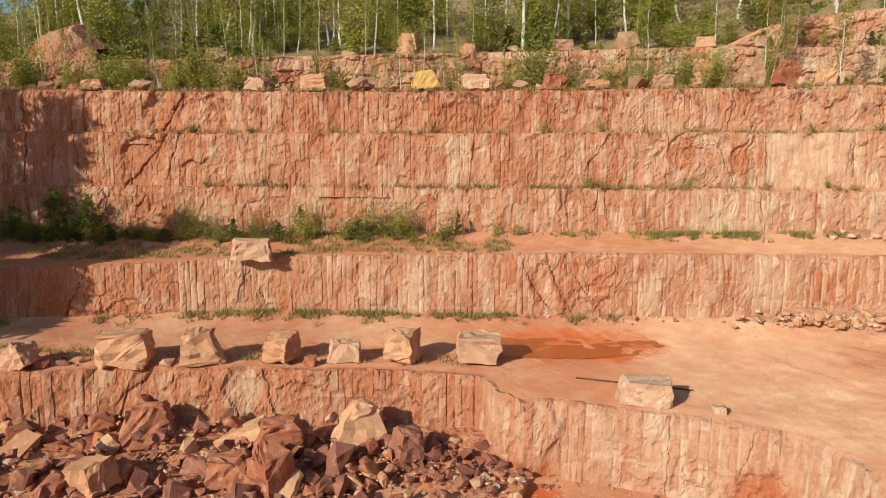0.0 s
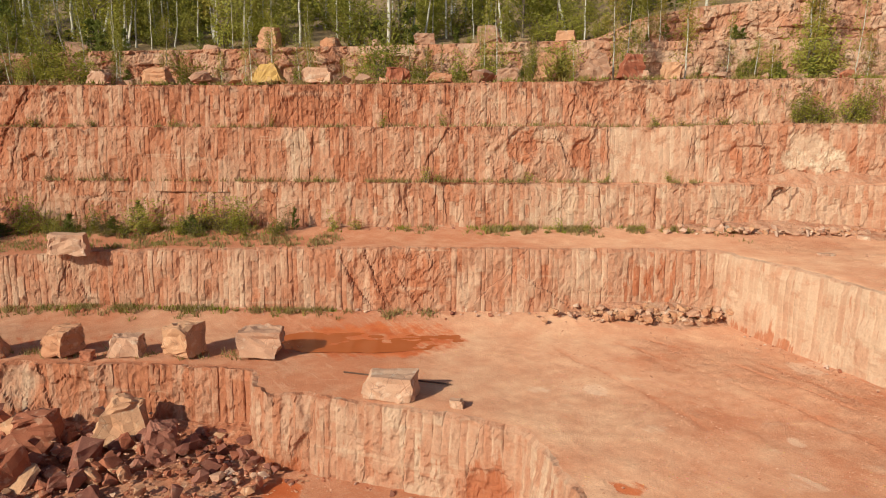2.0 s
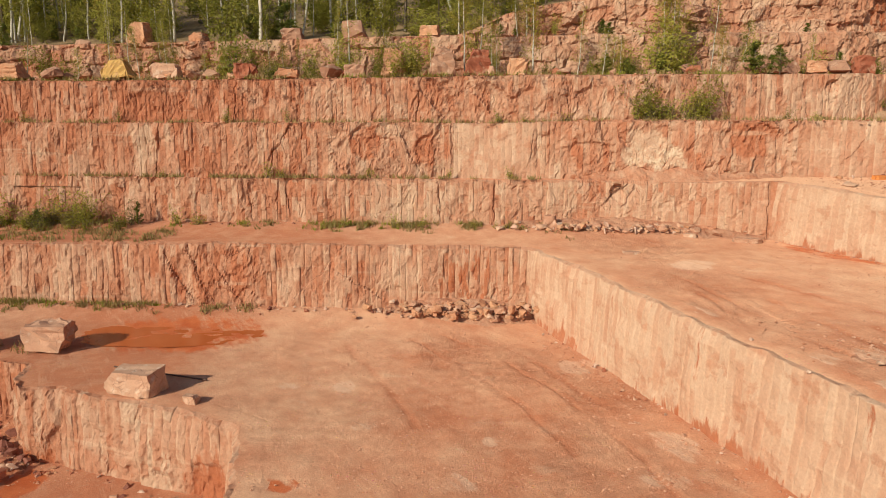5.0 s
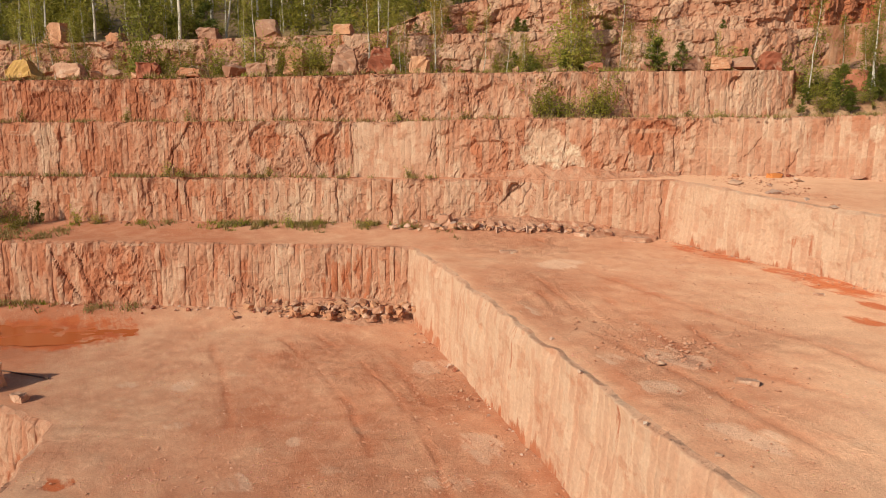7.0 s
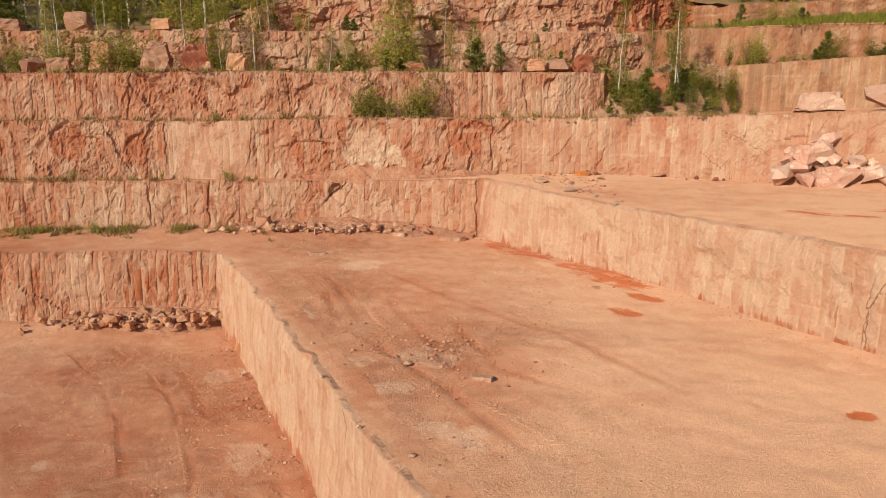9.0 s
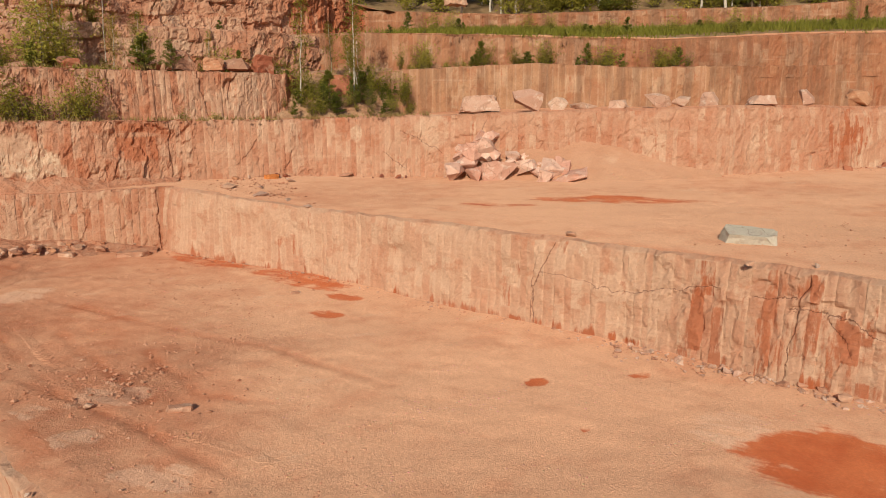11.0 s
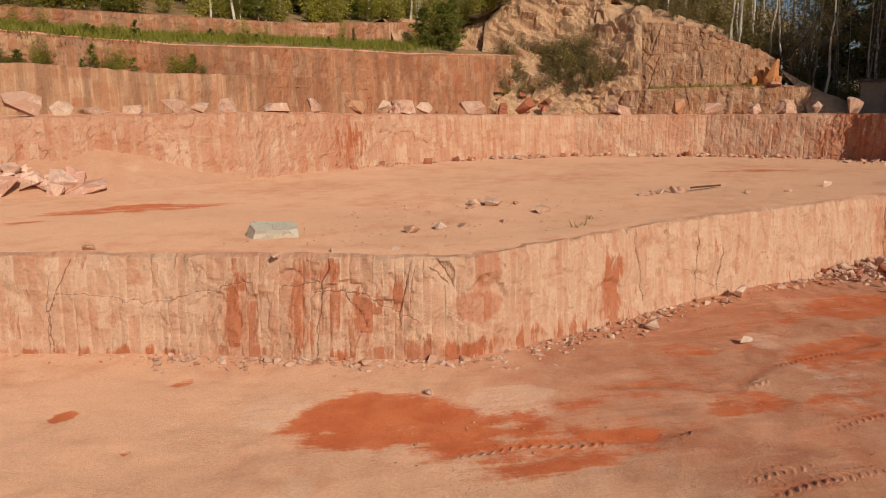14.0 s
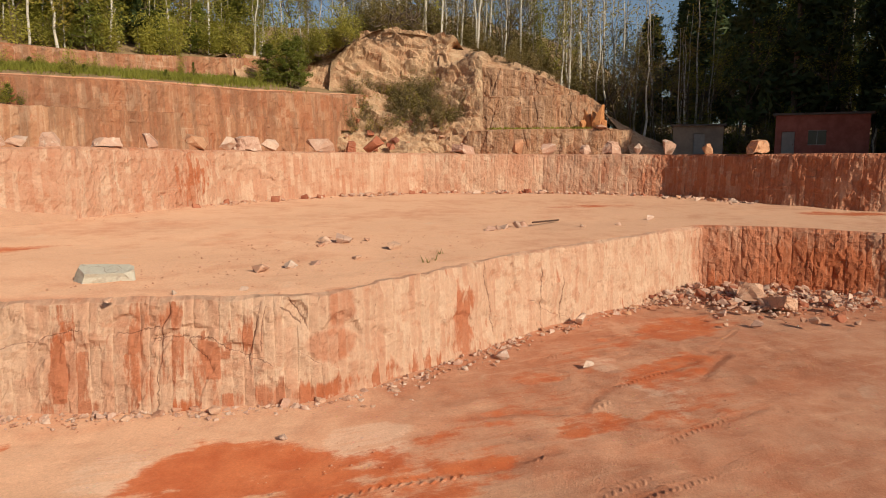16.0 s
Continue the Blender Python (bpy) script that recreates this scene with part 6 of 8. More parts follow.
# blocks on the block bench, far side
FAR_ROW = "blocks along the far bench edge"
for k, (x, y, w, h) in enumerate([(54.5, 39.9, 2.7, 1.0), (56.9, 38.4, 2.1, 1.4), (58.5, 37.4, 1.3, 0.9), (59.9, 36.5, 1.9, 0.5), (61.6, 35.4, 1.2, 0.5), (63.6, 34.2, 1.9, 0.8), (64.9, 33.4, 1.5, 0.75), (66.3, 32.6, 1.3, 1.0), (69.8, 31.8, 1.7, 0.6),
                                  (73.1, 31.1, 1.4, 1.2), (77.5, 30.4, 2.3, 1.1), (80.6, 29.9, 1.7, 1.2), (82.2, 29.2, 2.2, 1.1), (84.0, 28.2, 1.8, 1.2), (88.2, 25.7, 2.9, 1.3), (93.0, 22.7, 2.5, 2.0), (99.6, 15.6, 2.9, 0.8), (101.4, 10.4, 2.2, 1.6),
                                  (102.2, 7.5, 2.2, 1.2), (101.8, 4.0, 1.9, 1.1), (101.5, 1.4, 1.8, 1.2), (101.2, -0.9, 1.4, 1.1), (100.6, -3.6, 2.1, 1.5), (97.7, -6.7, 1.6, 1.1), (94.7, -10.2, 1.8, 1.1)]):
    mat = {10: STONE_TAN, 15: STONE_RED, 17: STONE_TAN, 23: STONE_TAN, 24: STONE_TAN}.get(k, STONE_PINK)
    lab = {STONE_TAN: "tan sandstone block on the far bench edge", STONE_RED: "red-pink boulder on the far bench edge", STONE_PINK: "pale pink sandstone block on the far bench edge"}[mat]
    block("stone_block", x, y, float(z_four(np.array(x), np.array(y))) + 0.02, (w, w * rng.uniform(0.5, 0.7), h * 1.05), 500 + k, STONE_PALE if mat is STONE_PINK else mat, lab, FAR_ROW, math.degrees(math.atan2(-0.55, 0.83)) + rng.uniform(-15, 15), (rng.uniform(-6, 6), rng.uniform(-6, 6)), taper="hull" if k % 4 else 0.25, chips=4)
# blocks on the top bench
TOP_ROW = "blocks along the top bench edge"
for k, (x, y, w, h) in enumerate([(-28.1, 43.9, 1.5, 0.7), (-24.7, 43.9, 1.9, 0.8), (-16.8, 44.0, 1.7, 0.9), (-13.0, 44.1, 2.0, 1.1), (-10.0, 44.1, 1.6, 1.0), (-5.5, 44.3, 2.6, 1.4), (-2.3, 44.5, 2.1, 1.1), (0.6, 44.8, 1.5, 0.7), (2.9, 45.0, 1.7, 1.1),
                                  (5.6, 45.3, 1.9, 0.65), (8.5, 45.6, 1.7, 1.1), (10.1, 45.8, 1.5, 0.9), (12.6, 46.0, 1.5, 1.8), (15.8, 46.3, 2.0, 1.7), (18.1, 46.4, 2.0, 1.75), (20.7, 46.4, 1.5, 1.1), (31.7, 47.3, 1.3, 0.8),
                                  (37.8, 47.4, 1.6, 1.2), (39.8, 47.5, 1.4, 0.8), (41.4, 47.9, 2.0, 1.0), (42.9, 48.3, 1.5, 1.2)]):
    mat = {5: STONE_OCHRE, 8: STONE_RED, 9: STONE_TAN, 14: STONE_RED, 20: STONE_RED, 6: STONE_PINK}.get(k, STONE_WORN if k % 3 else STONE_TAN)
    lab = {14: "pointed red and white block on the bench edge", 5: "yellow-tan wedge of stone on the bench edge"}.get(k, "weathered sandstone block on the top bench edge")
    block("stone_block", x, y, float(z_top(x, y)) + 0.06, (w, w * rng.uniform(0.5, 0.75), h), 600 + k, mat, lab, TOP_ROW, rng.uniform(-15, 15), (rng.uniform(-5, 5), rng.uniform(-6, 6)), taper=0.45 if k in (13, 14) else 0.6 if k == 5 else ("hull" if k % 3 == 1 else 0.15), chips=11)
for k in range(34):
    x = -40 + 83 * (k + rng.random()) / 34
    w = rng.uniform(0.6, 1.4)
    y = float(np.interp(x, [p[0] for p in W4[:10]], [p[1] for p in W4[:10]])) + rng.uniform(0.6, 2.2)
    block("stone_block", x, y, float(z_top(x, y)) + 0.04, (w, w * 0.7, w * rng.uniform(0.45, 0.8)), 680 + k, rng.choice((STONE_WORN, STONE_TAN, STONE_WORN, STONE_RED)), "weathered sandstone block on the top bench edge", TOP_ROW, rng.uniform(0, 360), (rng.uniform(-10, 10), rng.uniform(-10, 10)), taper="hull", chips=6)
for k, (x, y, w, h) in enumerate([(-3.0, 51.4, 2.0, 1.1), (0.5, 51.4, 1.8, 1.0), (4.0, 52.0, 2.2, 1.2), (8.8, 51.6, 2.8, 2.0), (14.4, 52.0, 2.0, 1.1), (17.5, 52.3, 1.2, 0.8), (18.5, 52.6, 1.2, 0.8), (-22, 50.2, 2.4, 1.6), (-7.5, 51.2, 2.2, 2.2), (-12, 51, 1.6, 1.0)]):
    block("stone_block", x, y, 12.2 + 0.012 * x + 0.25 * (y - 50.8), (w * 0.8, w * 0.6, h * 0.75), 640 + k, STONE_TAN if k in (0, 4, 8) else STONE_WORN, "weathered block on the upper ledge", "blocks on the upper ledge", rng.uniform(-15, 15), taper="hull" if k % 2 else 0.25, chips=10)
block("boulder", 48.6, 49.3, 8.3, (2.2, 1.6, 1.5), 660, STONE_RED, "round grey-red boulder on the brush slope", rz=-20, taper=0.3, category="boulder")
block("boulder", 62.6, 58.4, 16.5, (2.0, 1.4, 1.1), 661, STONE_PINK, "pale boulder at the edge of the wood", rz=10, taper=0.25, category="boulder")
RUST_STONE = stone_material("rust_stone", (0.46, 0.17, 0.06), (0.60, 0.29, 0.12), (0.30, 0.10, 0.04))
for k, (x, y, size, rz, tilt) in enumerate([(106.9, 3.9, (1.5, 1.0, 2.6), 40, (8, 20)), (106.7, 3.0, (1.7, 0.9, 3.5), 70, (-8, -10)), (107.3, 3.4, (2.0, 1.2, 2.4), 20, (0, 5)), (106.4, 4.4, (0.9, 0.8, 1.6), 10, (0, 26)), (106.3, 2.4, (1.3, 0.7, 1.5), 100, (14, -8))]):
    block("boulder", x, y, 10.3, size, 662 + 7 * k, RUST_STONE, "orange slab of split rock standing on the step", "split slabs on the step", rz, tilt, 3, "hull", 0.25, "boulder")
block("boulder", 106.2, 2.6, 10.35, (2.0, 1.2, 0.6), 690, STONE_PINK, "flat pale stone under the split slabs", "split slabs on the step", 20, category="boulder", taper="hull")
block("boulder", 100.0, 27.4, 7.7, (1.4, 1.0, 1.4), 663, STONE_RED, "dark red stone below the gully", rz=30, taper=0.3, category="boulder")
GULLY = "fallen stones on the gully slope"
for _ in range(36):
    y = rng.uniform(14.5, 29)
    k = rng.random()
    x = float(np.interp(y, [14.5, 17, 20, 23.5, 27, 30.5], [105.2, 104.8, 104.2, 103.3, 102.2, 100.5]))
    stone(x + 0.95 * (0.3 + 3 * k), y + 0.3 * (0.3 + 3 * k), 8.0 + 3.6 * k, rng.uniform(0.4, 1.2), "broken stone on the gully slope", GULLY)

joined("loose_stones", LOOSE, "loose broken sandstone below the faces", "rubble")


# gravel too small to count
STONE_GRAVEL = stone_material("gravel_stone", (0.46, 0.19, 0.105), (0.60, 0.32, 0.205), (0.68, 0.45, 0.32))


def gravel(name, areas, label, seed):
    r = np.random.RandomState(seed)
    V, F, n = [], [], 0
    for count, place, lo, hi in areas:
        for _ in range(count):
            x, y, z = place()
            s = lo * (hi / lo) ** (r.rand() ** 2)
            q = r.uniform(-1, 1, (6, 3)) * 0.18 + np.array([(1, 0, 0), (-1, 0, 0), (0, 1, 0), (0, -1, 0), (0, 0, 1), (0, 0, -1)])
            V.append(q * s * np.array([0.5, 0.42, 0.26]) + (x, y, z + s * 0.12))
            F.append(np.array([(0, 2, 4), (2, 1, 4), (1, 3, 4), (3, 0, 4), (2, 0, 5), (1, 2, 5), (3, 1, 5), (0, 3, 5)]) + n)
            n += 6
    me = quick_mesh(name, np.concatenate(V), np.concatenate(F), STONE_GRAVEL)
    return tagged(new(name, me), label, "gravel", kind="stuff")


def edge_x(plan, y):
    """Where a plan line, running away from the camera's start, crosses a given y."""
    p = sorted((b, a) for a, b in xy(plan)[7:22])
    return float(np.interp(y, [q[0] for q in p], [q[1] for q in p]))


def flat(x0, x1, y0, y1, z):
    def pick():
        for _ in range(50):
            x, y = rng.uniform(x0, x1), rng.uniform(y0, y1)
            if (z is z_low and x < edge_x(W1, y) - 0.3) or (z is z_mid and edge_x(W1, y) + 0.5 < x) or (z is z_high and edge_x(W2, y) + 0.6 < x):
                break
        return x, y, float(z(np.array(x), np.array(y)))
    return pick


gravel("gravel", [(2600, pit_place, 0.06, 0.25), (900, along(W0, 40, 60, 0.0, 0.8, z_pit), 0.05, 0.18), (3200, flat(12, 28, 18, 35, z_low), 0.03, 0.12), (900, lambda: (rng.gauss(24.4, 1.5), rng.gauss(24.5, 4), -4.0), 0.04, 0.18), (700, along(W1, 68, 95, 0, 0.8, z_low), 0.04, 0.14),
                  (900, along(W1, 20, 64, 0, 0.7, z_low), 0.04, 0.16), (500, flat(-24, 0, 27.5, 32, z_low), 0.04, 0.12), (900, along(W2, 24, 84, 0, 0.8, z_mid), 0.04, 0.16), (900, along(W2, 84, 148, 0, 0.7, z_mid), 0.04, 0.16),
                  (2400, flat(26, 38, 13, 40, z_mid), 0.03, 0.11), (500, lambda: (rng.gauss(32.8, 1.2), rng.gauss(22.6, 1.6), -0.2), 0.04, 0.2), (1500, flat(44, 68, -8, 9, z_mid), 0.03, 0.09), (500, flat(48, 66, 6, 18, z_high), 0.04, 0.14), (700, along(W3, 86, 175, 0, 1.0, z_high), 0.06, 0.25),
                  (300, flat(37.5, 42, 32, 42, z_high), 0.05, 0.2), (700, along(W4, 30, 80, -2.5, 2.2, z_top), 0.05, 0.3), (700, along(W3, 20, 90, -1.2, 0.8, z_four), 0.05, 0.25)],
       "fine red gravel strewn over the benches", 7)


# ---------------------------------------------------------------- puddles and tyre tracks
def water_material():
    m, n, l, bsdf = nodes_of("muddy_water")
    pos = n.new("ShaderNodeNewGeometry").outputs["Position"]
    l.new(mixc(n, l, noise_tex(n, l, pos, 0.8, 4), (0.42, 0.098, 0.026), (0.50, 0.135, 0.04)), bsdf.inputs["Base Color"])
    bsdf.inputs["Roughness"].default_value, bsdf.inputs["IOR"].default_value = 0.12, 1.2
    bump = n.new("ShaderNodeBump")
    bump.inputs["Strength"].default_value, bump.inputs["Distance"].default_value = 0.05, 0.02
    l.new(noise_tex(n, l, pos, 3.0, 3), bump.inputs["Height"])
    l.new(bump.outputs[0], bsdf.inputs["Normal"])
    return m


WATER = water_material()


def puddle(cx, cy, z, rx, ry, ang, seed, label):
    a = np.linspace(0, 2 * math.pi, 120, endpoint=False)
    r = 1 + 0.35 * fbm(np.cos(a) * 1.3 + 5, np.sin(a) * 1.3 + seed, seed) + 0.12 * fbm(np.cos(a) * 5, np.sin(a) * 5 + seed, seed + 2)
    c, s = math.cos(radians(ang)), math.sin(radians(ang))
    x, y = rx * r * np.cos(a), ry * r * np.sin(a)
    V = [(cx, cy, z)] + [(cx + u * c - v * s, cy + u * s + v * c, z) for u, v in zip(x, y)]
    F = [(0, k + 1, (k + 1) % 120 + 1) for k in range(120)]
    return tagged(new("puddle", quick_mesh("puddle", V, F, WATER)), label, "puddle", kind="structure")


puddle(3.1, 32.6, -4.012, 4.6, 2.2, 4, 3, "muddy red puddle on the lower bench")



def tyre_track(pts, z, label, width=0.5, deep=0.055):
    """A tyre's print: a shallow bed with slanted lugs in pairs, pressed along a curve."""
    p = np.array(pts, float)
    s = np.r_[0, np.cumsum(np.hypot(*np.diff(p, axis=0).T))]
    u = np.arange(0, s[-1], 0.04)
    ker = np.ones(25) / 25
    x, y = (np.convolve(np.pad(np.interp(u, s, p[:, k]), 12, mode="edge"), ker, "valid") for k in (0, 1))
    tx, ty = np.gradient(x), np.gradient(y)
    ln = np.hypot(tx, ty) + 1e-9
    v = np.linspace(-0.5, 0.5, 13)
    X, Y = x[:, None] - (ty / ln)[:, None] * v * width, y[:, None] + (tx / ln)[:, None] * v * width
    ph = (u[:, None] + 0.35 * np.abs(v)[None, :] + 0.02 * vnoise(u * 3, u * 0, 5)[:, None]) / 0.24
    lug = np.clip(np.sin(2 * math.pi * ph) * 1.6, -1, 1) * (np.abs(v)[None, :] < 0.42) * (np.abs(v)[None, :] > 0.04)
    worn = step01(vnoise(u * 0.7, u * 0, int(p[0, 0] * 10)), -0.5, 0.2)[:, None] * np.minimum(1, np.minimum(u, u[-1] - u) / 0.6)[:, None]
    edge = step01(0.5 - np.abs(v), 0.0, 0.2)[None, :]
    ground, gt, gw = floor_at(z, X, Y)
    fade = np.minimum(1, np.minimum(u, u[-1] - u) / 0.5)[:, None]
    Z = ground - 0.03 + edge * fade * (0.034 + deep * 0.5 * lug * worn)
    n = Z.size
    me = quick_mesh("tyre_track", np.stack([X.ravel(), Y.ravel(), Z.ravel()], 1), grid_faces(len(u), 13), GROUND, {"tone": gt.ravel() + 0.05, "wet": gw.ravel(), "grit": np.full(n, 0.5)}, smooth=True)
    return tagged(new("tyre_track", me), label, "tyre track", kind="structure")


for pts in ([(46.0, 7.8), (47.2, 7.4), (48.2, 6.8)], [(45.4, 7.6), (46.2, 6.8), (46.8, 6.2), (47.4, 4.9), (48.1, 4.1)], [(51.0, 5.4), (51.8, 4.2)], [(57.2, 3.9), (59.0, 2.8)], [(54.6, 1.4), (56.3, 0.2), (58.7, -1.7)], [(52.5, 2.1), (53.9, 1.0)],
            [(50.2, 0.3), (51.3, -0.5), (52.4, -1.4), (54.2, -3.0)], [(46.4, 1.5), (47.5, 0.4), (49.1, -1.1), (51.4, -3.2)], [(46.9, 1.9), (48.0, 0.8), (49.6, -0.7)], [(47.8, 2.8), (48.7, 1.6)], [(48.3, 3.5), (49.5, 2.5)],
            [(29.5, 29.8), (30.6, 25.6), (31.5, 23.7), (32.4, 21.7)], [(33.2, 18.9), (34.6, 17.0), (35.6, 15.4)], [(60.0, -2.2), (62.4, -3.4), (64.5, -4.2)], [(60.6, 1.4), (63.0, 0.2)]):
    tyre_track(pts, "ground_middle_bench", "tyre tread print pressed into red dust")
for pts in ([(17.3, 33.7), (20.5, 29.9), (22.8, 26.3), (24.8, 21.8), (25.8, 19.1)], [(15.6, 32.8), (18.8, 29.0), (21.0, 25.4), (22.8, 21.4)]):
    tyre_track(pts, "ground_low_bench", "faint tyre tread print on the lower bench", deep=0.02)


# ---------------------------------------------------------------- rods left lying
def rusty():
    m, n, l, bsdf = nodes_of("rusty_steel")
    pos = n.new("ShaderNodeNewGeometry").outputs["Position"]
    l.new(mixc(n, l, noise_tex(n, l, pos, 9, 5), (0.07, 0.035, 0.025), (0.16, 0.08, 0.05)), bsdf.inputs["Base Color"])
    bsdf.inputs["Roughness"].default_value, bsdf.inputs["Metallic"].default_value = 0.7, 0.4
    return m


def rod(a, b, r, label):
    a, b = Vector(a), Vector(b)
    bm = bmesh.new()
    bmesh.ops.create_cone(bm, cap_ends=True, segments=10, radius1=r, radius2=r, depth=(b - a).length)
    me = bpy.data.meshes.new("steel_rod")
    bm.to_mesh(me)
    bm.free()
    me.materials.append(RUST)
    ob = new("steel_rod", me)
    ob.matrix_world = Matrix.Translation((a + b) / 2) @ (b - a).to_track_quat("Z", "Y").to_matrix().to_4x4()
    return tagged(ob, label, "rod")


RUST = rusty()
rod((2.9, 27.5, -3.93), (7.7, 26.4, -3.93), 0.035, "long rusty drill rod lying on the bench")
rod((71.2, 5.6, 3.62), (74.2, 4.4, 3.55), 0.05, "dark rod lying beside pale stones")


# ---------------------------------------------------------------- plants
def leaf_material(name, a, b, thin=0.35):
    m, n, l, bsdf = nodes_of(name)
    isl = n.new("ShaderNodeNewGeometry").outputs["Random Per Island"]
    rnd = n.new("ShaderNodeObjectInfo").outputs["Random"]
    t = mathn(n, l, "ADD", mathn(n, l, "MULTIPLY", isl, 0.65), mathn(n, l, "MULTIPLY", rnd, 0.35))
    col = mixc(n, l, t, a, b)
    l.new(col, bsdf.inputs["Base Color"])
    bsdf.inputs["Roughness"].default_value = 0.6
    bsdf.inputs["Specular IOR Level"].default_value = 0.25
    tr = n.new("ShaderNodeBsdfTranslucent")
    l.new(col, tr.inputs[0])
    mx = n.new("ShaderNodeMixShader")
    mx.inputs[0].default_value = thin
    l.new(bsdf.outputs[0], mx.inputs[1])
    l.new(tr.outputs[0], mx.inputs[2])
    l.new(mx.outputs[0], n["Material Output"].inputs[0])
    return m


def bark_material(name, a, b, scale=6.0, lo=0.5, hi=0.62, stretch=(1, 1, 0.35)):
    m, n, l, bsdf = nodes_of(name)
    pos = n.new("ShaderNodeNewGeometry").outputs["Position"]
    t = ramp(n, l, noise_tex(n, l, pos, scale, 4, 0.6, stretch), lo, hi)
    l.new(mixc(n, l, t, a, b), bsdf.inputs["Base Color"])
    bsdf.inputs["Roughness"].default_value = 0.85
    return m


LEAF_SPRING = leaf_material("spring_leaf", (0.25, 0.245, 0.034), (0.50, 0.45, 0.085), 0.45)
LEAF_GREEN = leaf_material("green_leaf", (0.14, 0.15, 0.018), (0.34, 0.30, 0.045), 0.45)
LEAF_PINE = leaf_material("pine_needle", (0.07, 0.092, 0.014), (0.20, 0.205, 0.03), 0.3)
LEAF_DARK = leaf_material("spruce_needle", (0.035, 0.055, 0.018), (0.085, 0.11, 0.03), 0.1)
LEAF_GOLD = leaf_material("yellow_leaf", (0.28, 0.23, 0.035), (0.42, 0.32, 0.06))
LEAF_DRY = leaf_material("dry_leaf", (0.17, 0.14, 0.05), (0.28, 0.21, 0.07))
GRASS = leaf_material("grass_blade", (0.15, 0.165, 0.02), (0.33, 0.31, 0.05))
GRASS_DRY = leaf_material("dry_grass", (0.26, 0.20, 0.07), (0.40, 0.29, 0.12))
BARK_BIRCH = bark_material("birch_bark", (0.55, 0.50, 0.42), (0.16, 0.13, 0.10), 5.0, 0.58, 0.68, (1, 1, 1.6))
BARK_BROWN = bark_material("brown_bark", (0.12, 0.085, 0.055), (0.22, 0.16, 0.11))


class Growth:
    """Collects tubes and leaves of one plant."""

    def __init__(self, seed):
        self.rng = random.Random(seed)
        self.V, self.F, self.tips = [], [], []

    def tube(self, pts, r0, r1, sides=5):
        n0 = len(self.V)
        for k, p in enumerate(pts):
            t = (Vector(pts[min(k + 1, len(pts) - 1)]) - Vector(pts[max(k - 1, 0)])).normalized()
            a = t.orthogonal().normalized()
            b = t.cross(a)
            r = r0 + (r1 - r0) * k / max(1, len(pts) - 1)
            for j in range(sides):
                w = 2 * math.pi * j / sides
                self.V.append(Vector(p) + a * r * math.cos(w) + b * r * math.sin(w))
        for k in range(len(pts) - 1):
            for j in range(sides):
                q = n0 + k * sides
                self.F.append((q + j, q + (j + 1) % sides, q + sides + (j + 1) % sides, q + sides + j))

    def limb(self, start, way, length, r, bend=0.3, up=0.2, steps=5):
        pts, p, d = [Vector(start)], Vector(start), Vector(way).normalized()
        for _ in range(steps):
            d = (d + Vector((self.rng.gauss(0, bend), self.rng.gauss(0, bend), self.rng.gauss(up, bend))) * 0.35).normalized()
            p = p + d * length / steps
            pts.append(p.copy())
        self.tube(pts, r, r * 0.25, 3)
        return pts

    def mesh(self, name, mat):
        me = bpy.data.meshes.new(name)
        me.from_pydata([tuple(v) for v in self.V], [], self.F)
        me.materials.append(mat)
        for p in me.polygons:
            p.use_smooth = True
        return me


def leaves_mesh(name, centres, spread, per, size, mat, seed, long=1.0, droop=0.0):
    """Many single leaves in loose tufts round the given places."""
    r = np.random.RandomState(seed)
    c = np.repeat(np.array([tuple(p) for p in centres]), per, 0)
    c = c + r.normal(0, 1, c.shape) * np.array(spread)
    n = len(c)
    a = r.normal(0, 1, (n, 3))
    a[:, 2] = a[:, 2] * 0.6 - droop
    a /= np.linalg.norm(a, axis=1, keepdims=True)
    b = np.cross(a, r.normal(0, 1, (n, 3)))
    b /= np.linalg.norm(b, axis=1, keepdims=True) + 1e-9
    s = size * r.uniform(0.55, 1.3, (n, 1))
    V = np.stack([c - a * s * 0.55 * long + b * s * 0.3, c - a * s * 0.2 * long - b * s * 0.34, c + a * s * 0.65 * long], 1).reshape(-1, 3)
    return quick_mesh(name, V, np.arange(3 * n).reshape(-1, 3), mat)


def plant(name, pieces):
    """An empty at the base with the plant's parts under it."""
    root = new(name)
    for pname, me, lab in pieces:
        ob = new(pname, me)
        ob.parent = root
        tagged(ob, lab)
    return root


